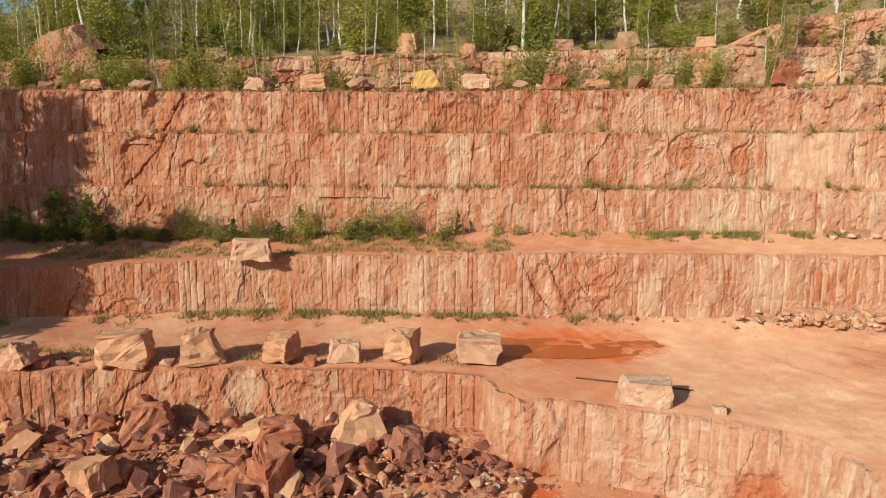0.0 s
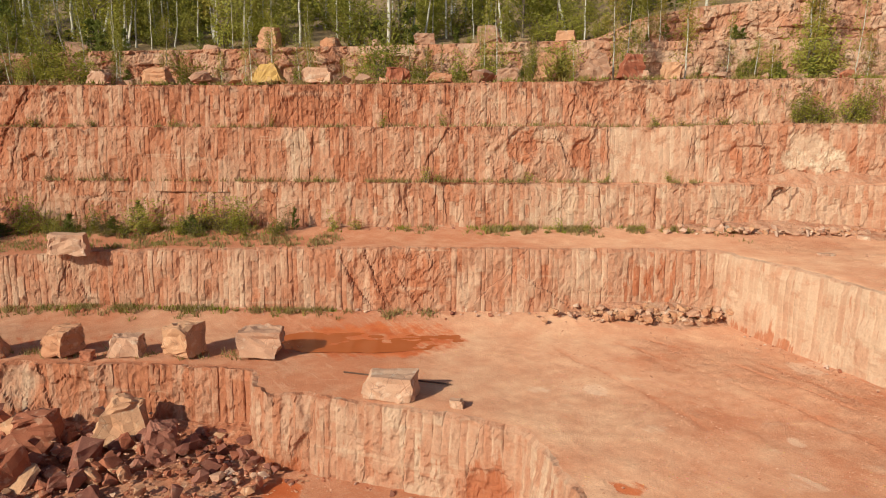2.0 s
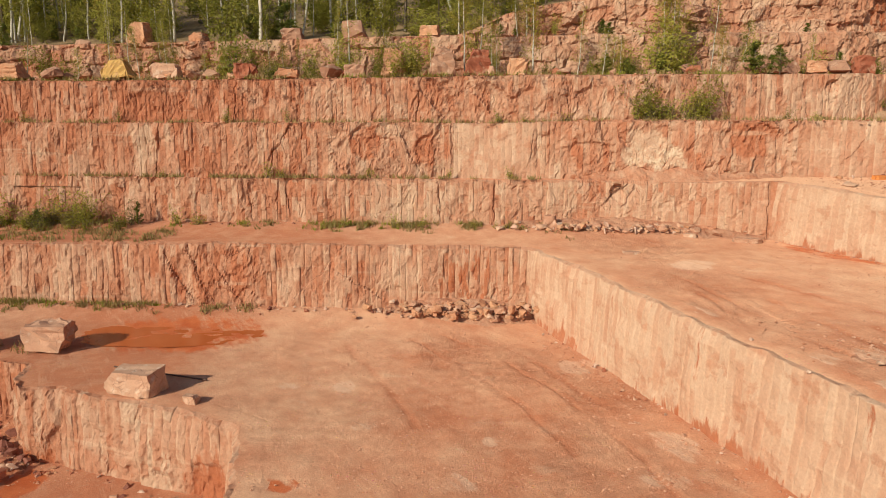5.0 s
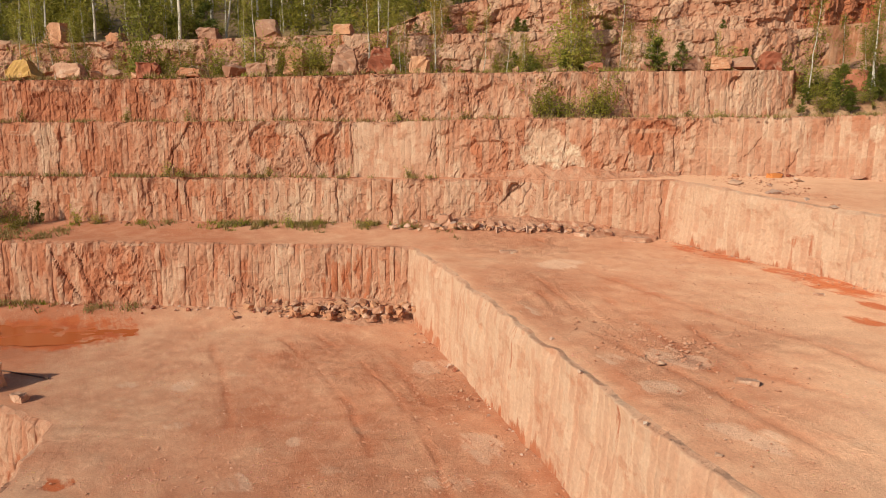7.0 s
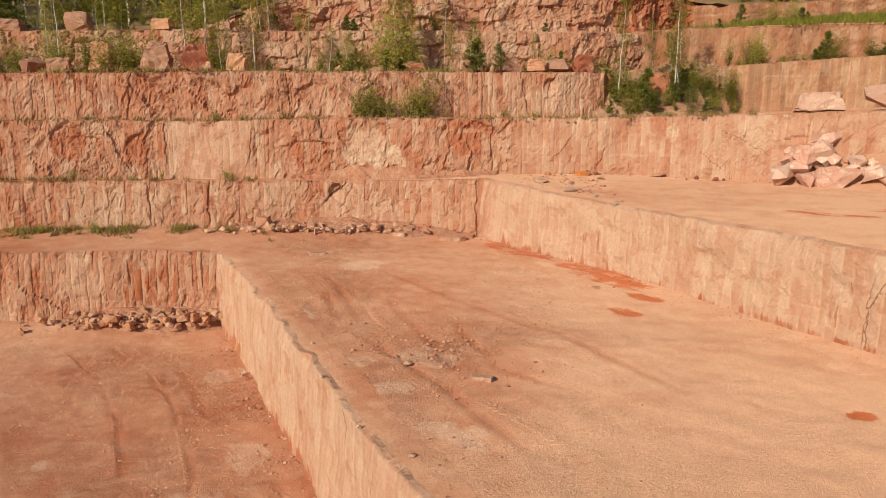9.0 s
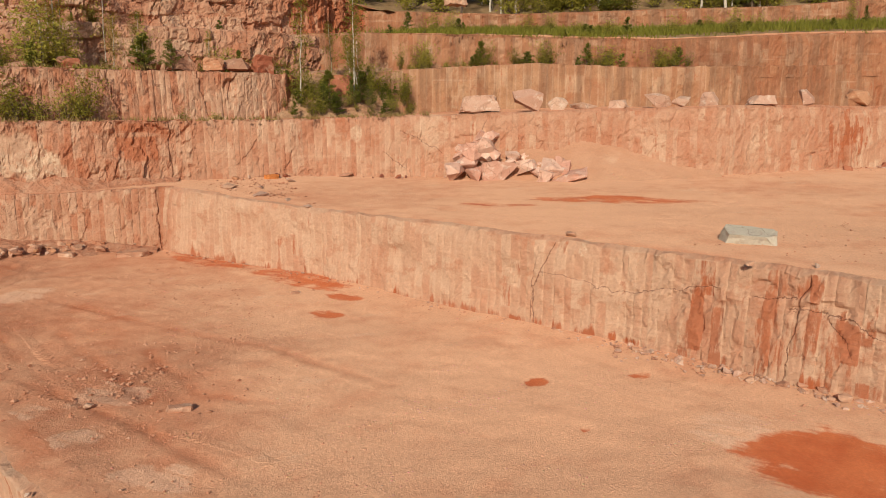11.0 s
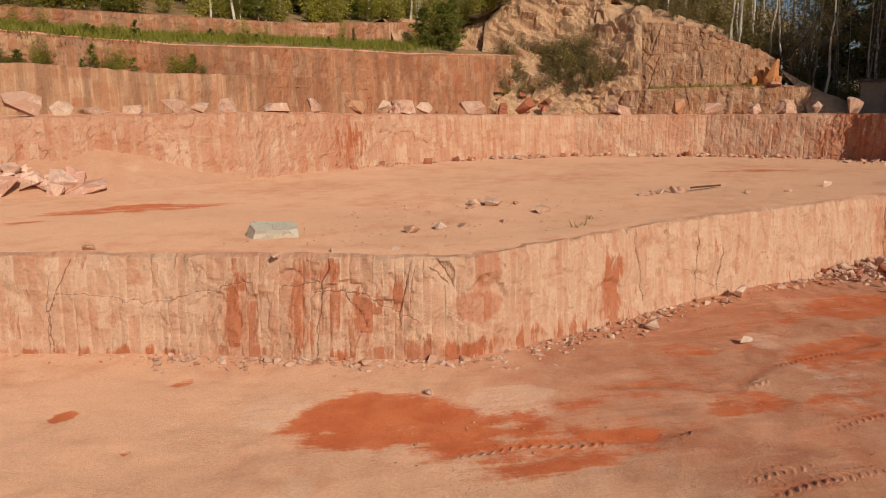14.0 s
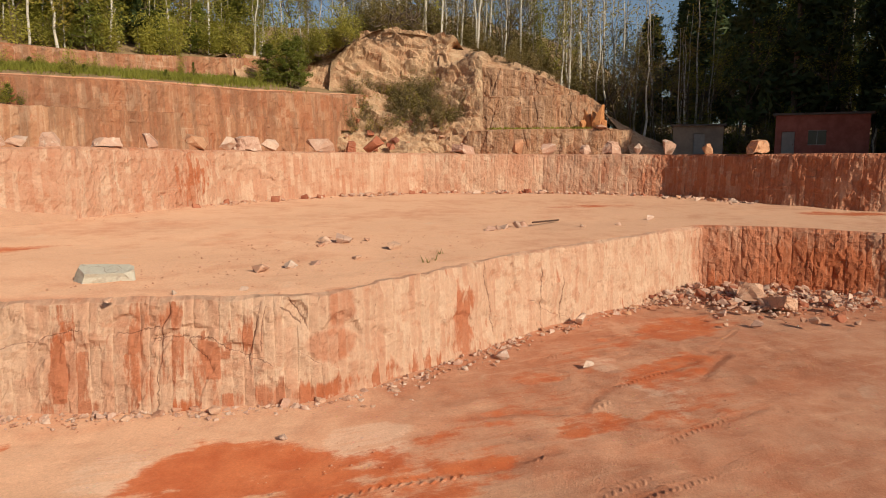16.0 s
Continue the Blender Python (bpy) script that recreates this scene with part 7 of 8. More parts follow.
def birch(seed, h=13.0, leaves=LEAF_SPRING, per=8, low=0.12):
    g = Growth(seed)
    r = g.rng
    lean = Vector((r.gauss(0, 0.05), r.gauss(0, 0.05), 1))
    trunk = [Vector((0, 0, -0.4))]
    for k in range(9):
        trunk.append(Vector((lean.x * h * k / 8 + r.gauss(0, 0.06), lean.y * h * k / 8 + r.gauss(0, 0.06), h * (k + 0.3) / 8.3)))
    g.tube(trunk, 0.11, 0.02, 6)
    tr = g.mesh("trunk", BARK_BIRCH)
    b = Growth(seed + 1)
    tips = []
    for k in range(26):
        t = low + (1 - low) * (k / 26) ** 0.9
        q = trunk[1].lerp(trunk[-1], t)
        w = r.uniform(0, 6.28)
        ln = (0.8 + 1.7 * (1 - t)) * r.uniform(0.6, 1.3)
        pts = b.limb(q, (math.cos(w), math.sin(w), 0.75), ln, 0.022, 0.45, 0.1, 4)
        tips += pts[1:] + [pts[-1]]
    return plant("birch_tree", [("trunk", tr, "pale white bark"), ("bough", b.mesh("bough", BARK_BROWN), ""),
                                ("crown", leaves_mesh("crown", tips, (0.30, 0.30, 0.34), per, 0.2, leaves, seed, 1.2, 0.3), "")])


def conifer(seed, h=3.0, width=0.5, per=5, name="young_pine", mat=LEAF_PINE, size=0.14, gaps=0.55):
    g = Growth(seed)
    r = g.rng
    g.tube([(0, 0, -0.2), (r.gauss(0, 0.02) * h, 0, h * 0.5), (0, r.gauss(0, 0.02) * h, h)], 0.018 * h + 0.02, 0.01, 5)
    tips = []
    b = Growth(seed + 1)
    z = 0.08 * h if h < 6 else 0.16 * h
    while z < h * 0.97:
        ln = h * width * (1 - z / h) ** 0.8 + 0.08
        for _ in range(5):
            if r.random() < gaps:
                continue
            w = r.uniform(0, 6.28)
            pts = b.limb((0, 0, z), (math.cos(w), math.sin(w), 0.22), ln * r.uniform(0.6, 1.3), 0.012 + 0.004 * h, 0.25, 0.04, 4)
            tips += pts[1:] + pts[2:]
        z += max(0.14, h * 0.055) * r.uniform(0.8, 1.2)
    sp = 0.05 + 0.022 * h
    return plant(name, [("trunk", g.mesh("trunk", BARK_BROWN), ""), ("bough", b.mesh("bough", BARK_BROWN), ""),
                        ("crown", leaves_mesh("crown", tips, (sp, sp, sp * 0.7), per, size, mat, seed, 1.7), "")])


def shrub(seed, h=1.6, w=0.9, mat=LEAF_GREEN, per=5, stems=13, size=0.105, name="shrub", lab=""):
    b = Growth(seed)
    r = b.rng
    tips = []
    for _ in range(stems):
        a, k = r.uniform(0, 6.28), r.random()
        pts = b.limb((r.gauss(0, 0.12) * w, r.gauss(0, 0.12) * w, -0.08), (math.cos(a) * w * k, math.sin(a) * w * k, h * 0.75), h * r.uniform(0.3, 1.1), 0.018, 0.3, 0.15, 3)
        tips += pts[1:]
        for q in pts[1:]:
            c = b.limb(q, (r.gauss(0, 1), r.gauss(0, 1), 0.5), h * 0.25, 0.008, 0.4, 0.1, 1)
            tips.append(c[-1])
    sp = 0.07 * h
    return plant(name, [("stem", b.mesh("stem", BARK_BROWN), ""), ("foliage", leaves_mesh("foliage", tips, (sp, sp, sp * 0.8), per, size, mat, seed, 1.2), lab)])


def leafing_tree(seed, h=12.0, mat=LEAF_DRY, per=5, name="tree", bark=BARK_BROWN):
    g = Growth(seed)
    r = g.rng
    tips = []

    def grow(p, d, ln, rad, depth):
        pts = g.limb(p, d, ln, rad, 0.22, 0.12, 5)
        if depth == 0:
            tips.extend(pts[2:])
            return
        for k in range(r.randint(3, 4)):
            q = pts[r.randint(2, 5)]
            nd = ((pts[-1] - pts[0]).normalized() + Vector((r.gauss(0, 0.6), r.gauss(0, 0.6), r.gauss(0.15, 0.3)))).normalized()
            grow(q, nd, ln * r.uniform(0.5, 0.7), rad * 0.5, depth - 1)

    grow(Vector((0, 0, -0.3)), Vector((r.gauss(0, 0.1), r.gauss(0, 0.1), 1)), h * 0.55, 0.14, 3)
    return plant(name, [("trunk", g.mesh("trunk", bark), ""), ("crown", leaves_mesh("crown", tips, (0.3, 0.3, 0.3), per, 0.16, mat, seed, 1.2), "")])


rng = random.Random(11)
BIRCHES = [birch(700 + k, 11 + 1.6 * k) for k in range(4)] + [birch(710, 12, LEAF_GREEN, 12, 0.08), birch(711, 10, LEAF_GOLD, 10, 0.1)]
BARE = [birch(712, 14, LEAF_DRY, 2), birch(713, 12, LEAF_DRY, 3), birch(714, 15, LEAF_GOLD, 2)]
PINES = [conifer(720 + k, 2.0 + 0.7 * k) for k in range(3)] + [conifer(730, 5.0, 0.26, 12)]
TALL = [conifer(740 + k, 21 + 3 * k, 0.17, 7, "tall_spruce", size=0.75, gaps=0.1, mat=LEAF_DARK) for k in range(3)]
SHRUBS = [shrub(750 + k, 1.5, 0.9, LEAF_GREEN) for k in range(3)] + [shrub(754, 1.3, 1.0, LEAF_SPRING), shrub(755, 1.3, 0.9, LEAF_SPRING, 4), shrub(756, 1.2, 0.8, LEAF_GOLD, 3), shrub(757, 1.6, 0.9, LEAF_DRY, 4, name="dry_bush")]
DRY_THICKET = shrub(763, 3.2, 1.5, LEAF_DRY, 6, 26, 0.17, "sapling_thicket")
THICKET = [shrub(760 + k, 3.2, 1.5, (LEAF_GREEN, LEAF_SPRING, LEAF_SPRING)[k], 8, 24, 0.17, "sapling_thicket") for k in range(3)]
LEAFING = [leafing_tree(770 + k, 11 + 2 * k, (LEAF_DRY, LEAF_SPRING, LEAF_SPRING)[k], (3, 6, 6)[k]) for k in range(3)]
used_master = set()


def grow_at(kind, x, y, z, scale, label, category, group):
    m = pose(x, y, z, rng.uniform(-2, 2), rng.uniform(-2, 2), rng.uniform(0, 360))
    if kind.name in used_master:
        ob = copy_thing(kind, m)
    else:
        used_master.add(kind.name)
        ob = kind
    low = 1.0 if kind.children[0].name.startswith("trunk") else 0.3
    ob.matrix_basis = m @ Matrix.Diagonal((scale * rng.uniform(1 - 0.7 * (1 - low), 1 + 0.5 * (1 - low)), scale * rng.uniform(1 - 0.3 * (1 - low), 1 + 0.5 * (1 - low)), scale * rng.uniform(1 - 0.5 * (1 - low), 1 + 0.5 * (1 - low)), 1))
    return tagged(ob, label, category, group)


LABEL = {"birch_tree": ("slender birch with white bark and thin spring leaves", "birch", "birches of the wood"), "young_pine": ("young green pine growing among the rocks", "pine", "young pines"),
         "tall_spruce": ("tall dark spruce at the quarry rim, some added unseen for shade", "spruce", "tall spruces"), "shrub": ("low leafy shrub rooted in the rock", "shrub", "shrubs on the ledges"),
         "dry_bush": ("dry brown bush with few leaves among stones", "bush", "dry bushes"), "sapling_thicket": ("dense thicket of leafy saplings", "thicket", "thickets of the wood"), "tree": ("half-bare tree coming into leaf", "tree", "leafing trees")}


def set_out(kinds, places, lo=0.8, hi=1.25):
    for x, y, z in places:
        k = rng.choice(kinds)
        grow_at(k, x, y, z, rng.uniform(lo, hi), *LABEL[k.name.split(".")[0]])


def on(fn, pts):
    return [(x, y, float(fn(np.array(float(x)), np.array(float(y)))) - 0.05) for x, y in pts]


def field(n, x0, x1, y0, y1, keep=lambda x, y: True):
    out = []
    while len(out) < n:
        x, y = rng.uniform(x0, x1), rng.uniform(y0, y1)
        if keep(x, y):
            out.append((x, y))
    return out


def behind(x, y, gap=1.0):
    """Up the slope from the rim line, clear of it."""
    d, _ = dist_to(np.array(x), np.array(y), HILL_LINE)
    lim = np.interp(x, [a[0] for a in HILL_LINE[:23]], [a[1] for a in HILL_LINE[:23]]) if x < 113 else -999
    return y > lim + gap and d > gap


FAR_WOOD = []


def wood(kinds, places, lo=0.8, hi=1.2):
    """Trees too deep in the wood to tell apart."""
    for x, y, z in places:
        m = pose(x, y, z, 0, 0, rng.uniform(0, 360)) @ Matrix.Scale(rng.uniform(lo, hi), 4)
        FAR_WOOD.extend((c.data, m) for c in rng.choice(kinds).children)


# the wood above the left faces
wood(BIRCHES, on(z_hill, field(56, -60, 56, 60, 84, lambda x, y: behind(x, y, 6))))
wood(BIRCHES + LEAFING[:2], on(z_hill, field(60, 55, 128, 46, 80, lambda x, y: behind(x, y, 6))))
wood(BARE + [LEAFING[0]], on(z_hill, field(50, 124, 150, -8, 40)), 0.9, 1.3)
set_out(BIRCHES, on(z_hill, field(64, -60, 56, 51, 66, lambda x, y: behind(x, y, 2.5))), 0.8, 1.2)
set_out(LEAFING[1:], on(z_hill, field(16, -60, 50, 54, 76, lambda x, y: behind(x, y, 3))), 0.8, 1.2)
set_out(THICKET, on(z_hill, field(40, -50, 54, 51, 64, lambda x, y: behind(x, y, 0.8))), 0.7, 1.3)
set_out(PINES, on(z_hill, field(8, -55, 52, 51, 66, lambda x, y: behind(x, y, 0.8))), 0.8, 1.4)
TOPZ = lambda x, y: z_top(x, y) + 0.03
set_out(THICKET + SHRUBS[3:5], on(TOPZ, field(64, -45, 17, 45.4, 49.6)), 0.45, 0.85)
set_out(PINES[:3] + BIRCHES[4:], on(TOPZ, field(26, -45, 43, 46.6, 50)), 0.22, 0.5)
set_out(SHRUBS[:4] + THICKET[1:], on(TOPZ, field(34, 17, 43, 47.6, 51.2)), 0.4, 0.75)
set_out(THICKET, on(TOPZ, [(-20.5, 45.2), (-18.8, 45.0), (-31, 45.4), (-34, 45.2), (-27, 46.2), (-22, 46.5), (-38, 45.6)]), 0.8, 1.2)
set_out(PINES[:1], on(TOPZ, [(35.8, 47.0)]), 0.8, 0.9)
set_out(SHRUBS[:4] + THICKET, on(TOPZ, [(12.0, 46.9), (6.8, 47.2), (22.6, 47.2), (9.2, 47.6), (-4, 46.5), (1.5, 46.5), (30.0, 47.8), (27.5, 47.5)]), 0.8, 1.1)
set_out([BIRCHES[5], THICKET[2]], on(TOPZ, [(18.6, 49.5), (30.6, 49.5), (31.2, 50.2)]), 0.55, 0.7)
set_out(BIRCHES[:5], on(TOPZ, field(44, -45, 20, 45.6, 50)), 0.18, 0.42)
set_out(BIRCHES[:5] + PINES[1:] + PINES[1:], on(TOPZ, field(18, 20, 43, 47.0, 51)), 0.18, 0.4)
set_out(BIRCHES[:5] + PINES[2:] + THICKET, on(z_hill, field(80, -48, 52, 51, 60, lambda x, y: behind(x, y, 1.0))), 0.3, 0.65)
set_out(PINES + THICKET[:2] + BIRCHES[4:], [(x, y, 12.9) for x, y in field(14, 19, 44, 53.2, 53.8)], 0.2, 0.4)
set_out(BIRCHES[:3] + [BIRCHES[5]], on(TOPZ, [(30.8, 50.4), (31.6, 50.0), (33.8, 49.8), (17.2, 47.6), (18.0, 48.4)]), 0.45, 0.6)
# shrubs on the ledges of the left faces
set_out(SHRUBS[2:5], [(x, y, float(z_four(x, y))) for x, y in [(28.2, 45.0), (29.2, 44.9), (30.3, 45.0), (31.4, 45.0), (32.3, 45.1), (29.8, 45.4), (31.9, 45.4)]], 0.9, 1.25)
set_out(THICKET[:1], [(32.4, 45.2, 6.82), (28.8, 45.2, 6.82)], 0.6, 0.7)
set_out(SHRUBS, [(x, y, float(z_four(x, y))) for x, y in [(-5.0, 43.1), (-11.5, 43.0), (19.6, 44.9), (21.2, 45.0), (23.8, 45.0), (25.2, 44.9), (-21, 42.9), (-17, 42.9), (33.8, 45.3), (37.5, 45.4), (39.5, 45.8), (6, 43.9), (2.2, 43.2), (12, 44.6)]], 0.35, 0.75)
set_out(SHRUBS[3:], [(x, y, 3.2) for x, y in [(5.0, 42.6), (5.8, 42.7), (-16, 42.3), (-20, 42.3), (11.5, 43.2), (16.5, 43.8), (-2, 42.4), (20.4, 43.9)]], 0.35, 0.65)
set_out(SHRUBS[:5] + THICKET + PINES, on(lambda x, y: 7.3 + 0.42 * (y - 46.5), field(60, 43.5, 53.5, 46.0, 51.5)), 0.3, 0.65)
set_out([SHRUBS[6]] + PINES[:2] + BIRCHES[4:5], on(lambda x, y: 7.5 + 0.42 * (y - 46.5), field(18, 44.5, 53, 47.2, 51.5)), 0.25, 0.5)
# brush at the foot of the left wall
set_out(PINES[:3] + THICKET + SHRUBS[4:], on(z_mid, field(44, -34, -9, 40.0, 41.6)), 0.3, 0.62)
set_out(PINES[2:3], on(z_mid, [(-27.5, 41.0), (-29.4, 40.6), (-33, 41)]), 0.7, 0.95)
set_out([SHRUBS[5], SHRUBS[6], SHRUBS[3]], on(z_mid, field(9, -9, 2, 41.0, 41.8)), 0.5, 1.0)
set_out(SHRUBS[:4] + [SHRUBS[6]], on(z_mid, field(30, -33, -3, 39.6, 41.7)), 0.45, 0.95)
set_out(SHRUBS[3:6], on(z_mid, field(14, -3, 22, 40.9, 42.0)), 0.3, 0.6)
set_out([SHRUBS[4], SHRUBS[5], SHRUBS[6], SHRUBS[6], THICKET[1]], on(z_mid, field(26, -30, -6, 40.2, 41.5)), 0.35, 0.75)
set_out(PINES[:2], on(z_mid, [(-26, 40.6), (-31.2, 40.8), (-3.2, 41.2)]), 0.5, 0.7)
set_out([SHRUBS[5]], on(z_mid, [(-8.6, 41.5), (-7.8, 41.6), (-9.2, 41.6), (-30, 41.3)]), 1.4, 1.9)
set_out(SHRUBS[:4], on(z_low, field(10, -24, 2, 35.2, 35.9)), 0.15, 0.3)
# right terraces
set_out(SHRUBS[:2] + SHRUBS[:4] + PINES[:2] + THICKET, [(x + rng.gauss(0, 0.6), y + rng.gauss(0, 0.3) + 0.3, float(z_ledge(x, y))) for x, y in 3 * [(54.5, 51.2), (55.8, 50.6), (56.4, 51.2), (57.8, 50.0), (59.2, 48.9), (60.4, 48.6), (62.0, 47.4), (62.8, 47.4), (64.2, 46.4), (66.8, 45.0), (67.6, 44.4), (68.2, 44.2), (69.4, 43.2), (71.2, 41.8), (72.0, 41.0), (56.2, 52.4), (59.6, 50.1)]], 0.35, 0.6)
LEDGE = [(57, 57.5), (60, 55.5), (63, 53.3), (66, 51), (69, 48.5), (72, 46.8), (75, 45), (78, 43.6), (82, 42), (86, 40.5), (90, 39), (94, 37.6), (98, 36)]
set_out(SHRUBS[:3] + PINES[:2] + THICKET[1:] + SHRUBS[:2], on(z_grass, [(x + rng.gauss(0, 1.3), y + rng.gauss(0, 0.9)) for x, y in LEDGE for _ in range(7)]), 0.25, 0.55)
set_out(THICKET[:1] + PINES[3:], on(z_grass, [(99, 36), (100.5, 34.6), (101.5, 33.6), (100, 33.0), (102.5, 34.8)]), 0.8, 1.2)
# the wood above the right terraces and the mound
set_out(BIRCHES + LEAFING[:2], on(z_hill, field(60, 55, 128, 36, 60, lambda x, y: behind(x, y, 2.0))), 0.8, 1.2)
set_out(TALL, on(z_hill, field(30, 55, 120, 46, 90, lambda x, y: behind(x, y, 8.0))), 0.7, 1.0)
set_out(THICKET + PINES[3:], on(z_hill, field(44, 55, 112, 38, 60, lambda x, y: behind(x, y, 0.8))), 0.7, 1.3)
set_out(BARE + BARE + BIRCHES[:1] + LEAFING[:1], on(z_hill, field(80, 112, 140, -4, 40, lambda x, y: behind(x, y, 2.0))), 0.9, 1.3)
set_out([SHRUBS[6], DRY_THICKET], on(z_hill, field(30, 112, 124, -4, 34, lambda x, y: behind(x, y, 0.6))), 0.6, 1.1)
set_out(BARE + [LEAFING[0]], on(z_hill, [(112.6, -2.0), (113.5, 0.5), (113.0, 3.5), (115.0, -4.0), (112.8, -5.5), (116, 2), (114.5, 6.5)]), 0.9, 1.15)
set_out(LEAFING[:1], on(z_hill, [(112.4, -3.2), (113.2, -0.6), (114.4, -6.2), (113.6, 2.4), (116, -1.5)]), 1.05, 1.25)
set_out(THICKET + [SHRUBS[6]], on(z_hill, [(105 + rng.uniform(-1, 8), 33 + rng.uniform(-3, 6)) for _ in range(26)]), 0.7, 1.2)
# brush on the gully slope
for _ in range(96):
    y, k = rng.uniform(16.5, 30), rng.uniform(0.2, 1.0)
    if k > 0.45 and rng.random() < 0.6:
        y = rng.gauss(22.5, 2.2)
    x = float(np.interp(y, [14.5, 17, 20, 23.5, 27, 30.5], [105.2, 104.8, 104.2, 103.3, 102.2, 100.5]))
    r = 1.0 + 5.2 * k
    z = float(np.interp(r, [0.2, 2, 4, 6.5], [7.9, 9.8, 12.4, 15.2]))
    kd = rng.choice((SHRUBS[6], SHRUBS[6], SHRUBS[5], DRY_THICKET))
    grow_at(kd, x + 0.95 * r - 0.3, y + 0.3 * r, z - 0.1, rng.uniform(0.9, 1.7) * (0.5 if kd is DRY_THICKET else 1), "dry tangled brush on the gully slope", "shrub", "brush on the gully slope")
# dark wood behind the sheds, and unseen spruces added to shade them
set_out(TALL, on(z_hill, field(12, 126, 140, -40, -13)), 0.75, 1.05)
set_out([LEAFING[0]] + BARE + [LEAFING[0]], on(z_hill, field(34, 113, 128, -34, -3)), 0.9, 1.3)
set_out([DRY_THICKET, THICKET[0]], on(z_hill, field(40, 110.5, 118, -32, -3)), 0.7, 1.2)
set_out(TALL, on(z_hill, [(115, -13), (113.5, -17), (116, -21), (114, -25)] ), 0.8, 1.0)
set_out(BARE + [LEAFING[0]] + BARE + [LEAFING[1]], on(z_hill, field(24, 116, 130, -8, 40)), 0.9, 1.3)
set_out(LEAFING, on(z_hill, field(10, 113, 124, -28, -5)), 0.8, 1.1)
set_out(BARE + LEAFING[:1], on(z_hill, field(16, 116, 132, -30, -6)), 0.9, 1.2)
set_out(TALL, on(z_hill, [(126, -7.5), (128, -3.5), (130, -10)]), 0.9, 1.0)
FLAT4 = lambda x, y: 7.62 + 0 * x
# out of view, set only to cast shade over the sheds and wood
set_out(TALL, on(FLAT4, [(93, -29.5), (95.5, -34), (98, -30.5), (100.5, -35), (103, -31), (106, -35), (109, -33), (112, -36), (91.5, -38.5), (97, -38.5), (103, -39.5), (92.5, -26.5), (96, -27), (100, -27.5), (104, -29), (106, -31.5), (101, -32.5), (95, -31.5), (91.5, -22.8), (93.5, -24.5)]), 1.05, 1.2)
# unseen trees added beyond the left edge, whose shade falls on the faces
set_out(TALL[2:], [(-43.4, 29.2, -4.1), (-41.2, 27.2, -4.1), (-45.5, 6.0, -7.3)], 0.92, 1.0)
set_out(TALL[:1], [(-35.6, 23.9, -4.1), (-37.6, 24.8, -4.1), (-36.8, 22.2, -4.1)], 0.62, 0.72)
set_out(LEAFING[1:], [(-42, 31, -4.1), (-40.2, 26.0, -4.1), (-37.2, 26.4, -4.1), (-41, 28, -4.1)], 1.0, 1.15)


# undergrowth deeper in the wood
def deep_wood(n, x0, x1, y0, y1, kinds=THICKET):
    out = []
    for x, y, z in on(z_hill, field(n, x0, x1, y0, y1, lambda x, y: behind(x, y, 4.0))):
        k = rng.choice(kinds)
        m = pose(x, y, z, 0, 0, rng.uniform(0, 360)) @ Matrix.Scale(rng.uniform(0.9, 1.7), 4)
        out += [(c.data, m) for c in k.children if c.name.startswith("foliage")]
    return out


# the root plate of a fallen tree on the gully's rim
def root_plate(x, y, z, label):
    g = Growth(881)
    r = g.rng
    for _ in range(70):
        a = r.uniform(0, 6.28)
        g.limb((r.gauss(0, 0.35), r.gauss(0, 0.9), r.gauss(0.4, 0.35)), (-0.4 + r.gauss(0, 0.4), math.cos(a), math.sin(a) * 0.8), r.uniform(0.6, 1.9), 0.06, 0.7, -0.1, 5)
    ob = new("root_plate", g.mesh("root_plate", BARK_BROWN))
    ob.matrix_world = pose(x, y, z) @ Matrix.Scale(1.3, 4)
    return tagged(ob, label, "root plate")


set_out([SHRUBS[6], SHRUBS[6], DRY_THICKET], [(110.5 + rng.uniform(0, 2), y, float(np.interp(y, [5, 8, 12.5, 17.5, 21], [14.5, 16, 17.8, 19.2, 20]))) for y in (6.5, 7.6, 8.4, 9.5, 10.2, 11.4, 12.5, 13.1, 14.4, 15.2, 16.5)], 0.5, 0.8)
root_plate(109.0, 25.0, 22.3, "brown tangled root plate of a fallen tree")
joined("far_wood", FAR_WOOD, "birches and bare trees deep in the wood", "wood")
joined("undergrowth", deep_wood(80, -60, 54, 56, 84) + deep_wood(80, 55, 122, 40, 76) + deep_wood(60, 112, 130, -3, 36, [DRY_THICKET]), "tangled leafy undergrowth of the wood", "undergrowth")


# ---------------------------------------------------------------- grass
def grass(name, places, label, mat, seed, h=(0.18, 0.5)):
    r = np.random.RandomState(seed)
    p = np.array(places)
    n = len(p)
    a = r.uniform(0, 2 * math.pi, n)
    hh, w = r.uniform(*h, n), r.uniform(0.02, 0.05, n)
    lean = r.normal(0, 0.35, (n, 2)) * hh[:, None]
    o = np.stack([np.cos(a) * w, np.sin(a) * w, 0 * a], 1)
    tip = p + np.stack([lean[:, 0], lean[:, 1], hh], 1)
    V = np.stack([p - o, p + o, tip], 1).reshape(-1, 3)
    return tagged(new(name, quick_mesh(name, V, np.arange(3 * n).reshape(-1, 3), mat)), label, "grass", kind="stuff")


def tufts(count, place, spread=0.18, per=14):
    out = []
    for _ in range(count):
        x, y, z = place()
        for _ in range(per):
            out.append((x + rng.gauss(0, spread), y + rng.gauss(0, spread), z - 0.02))
    return out


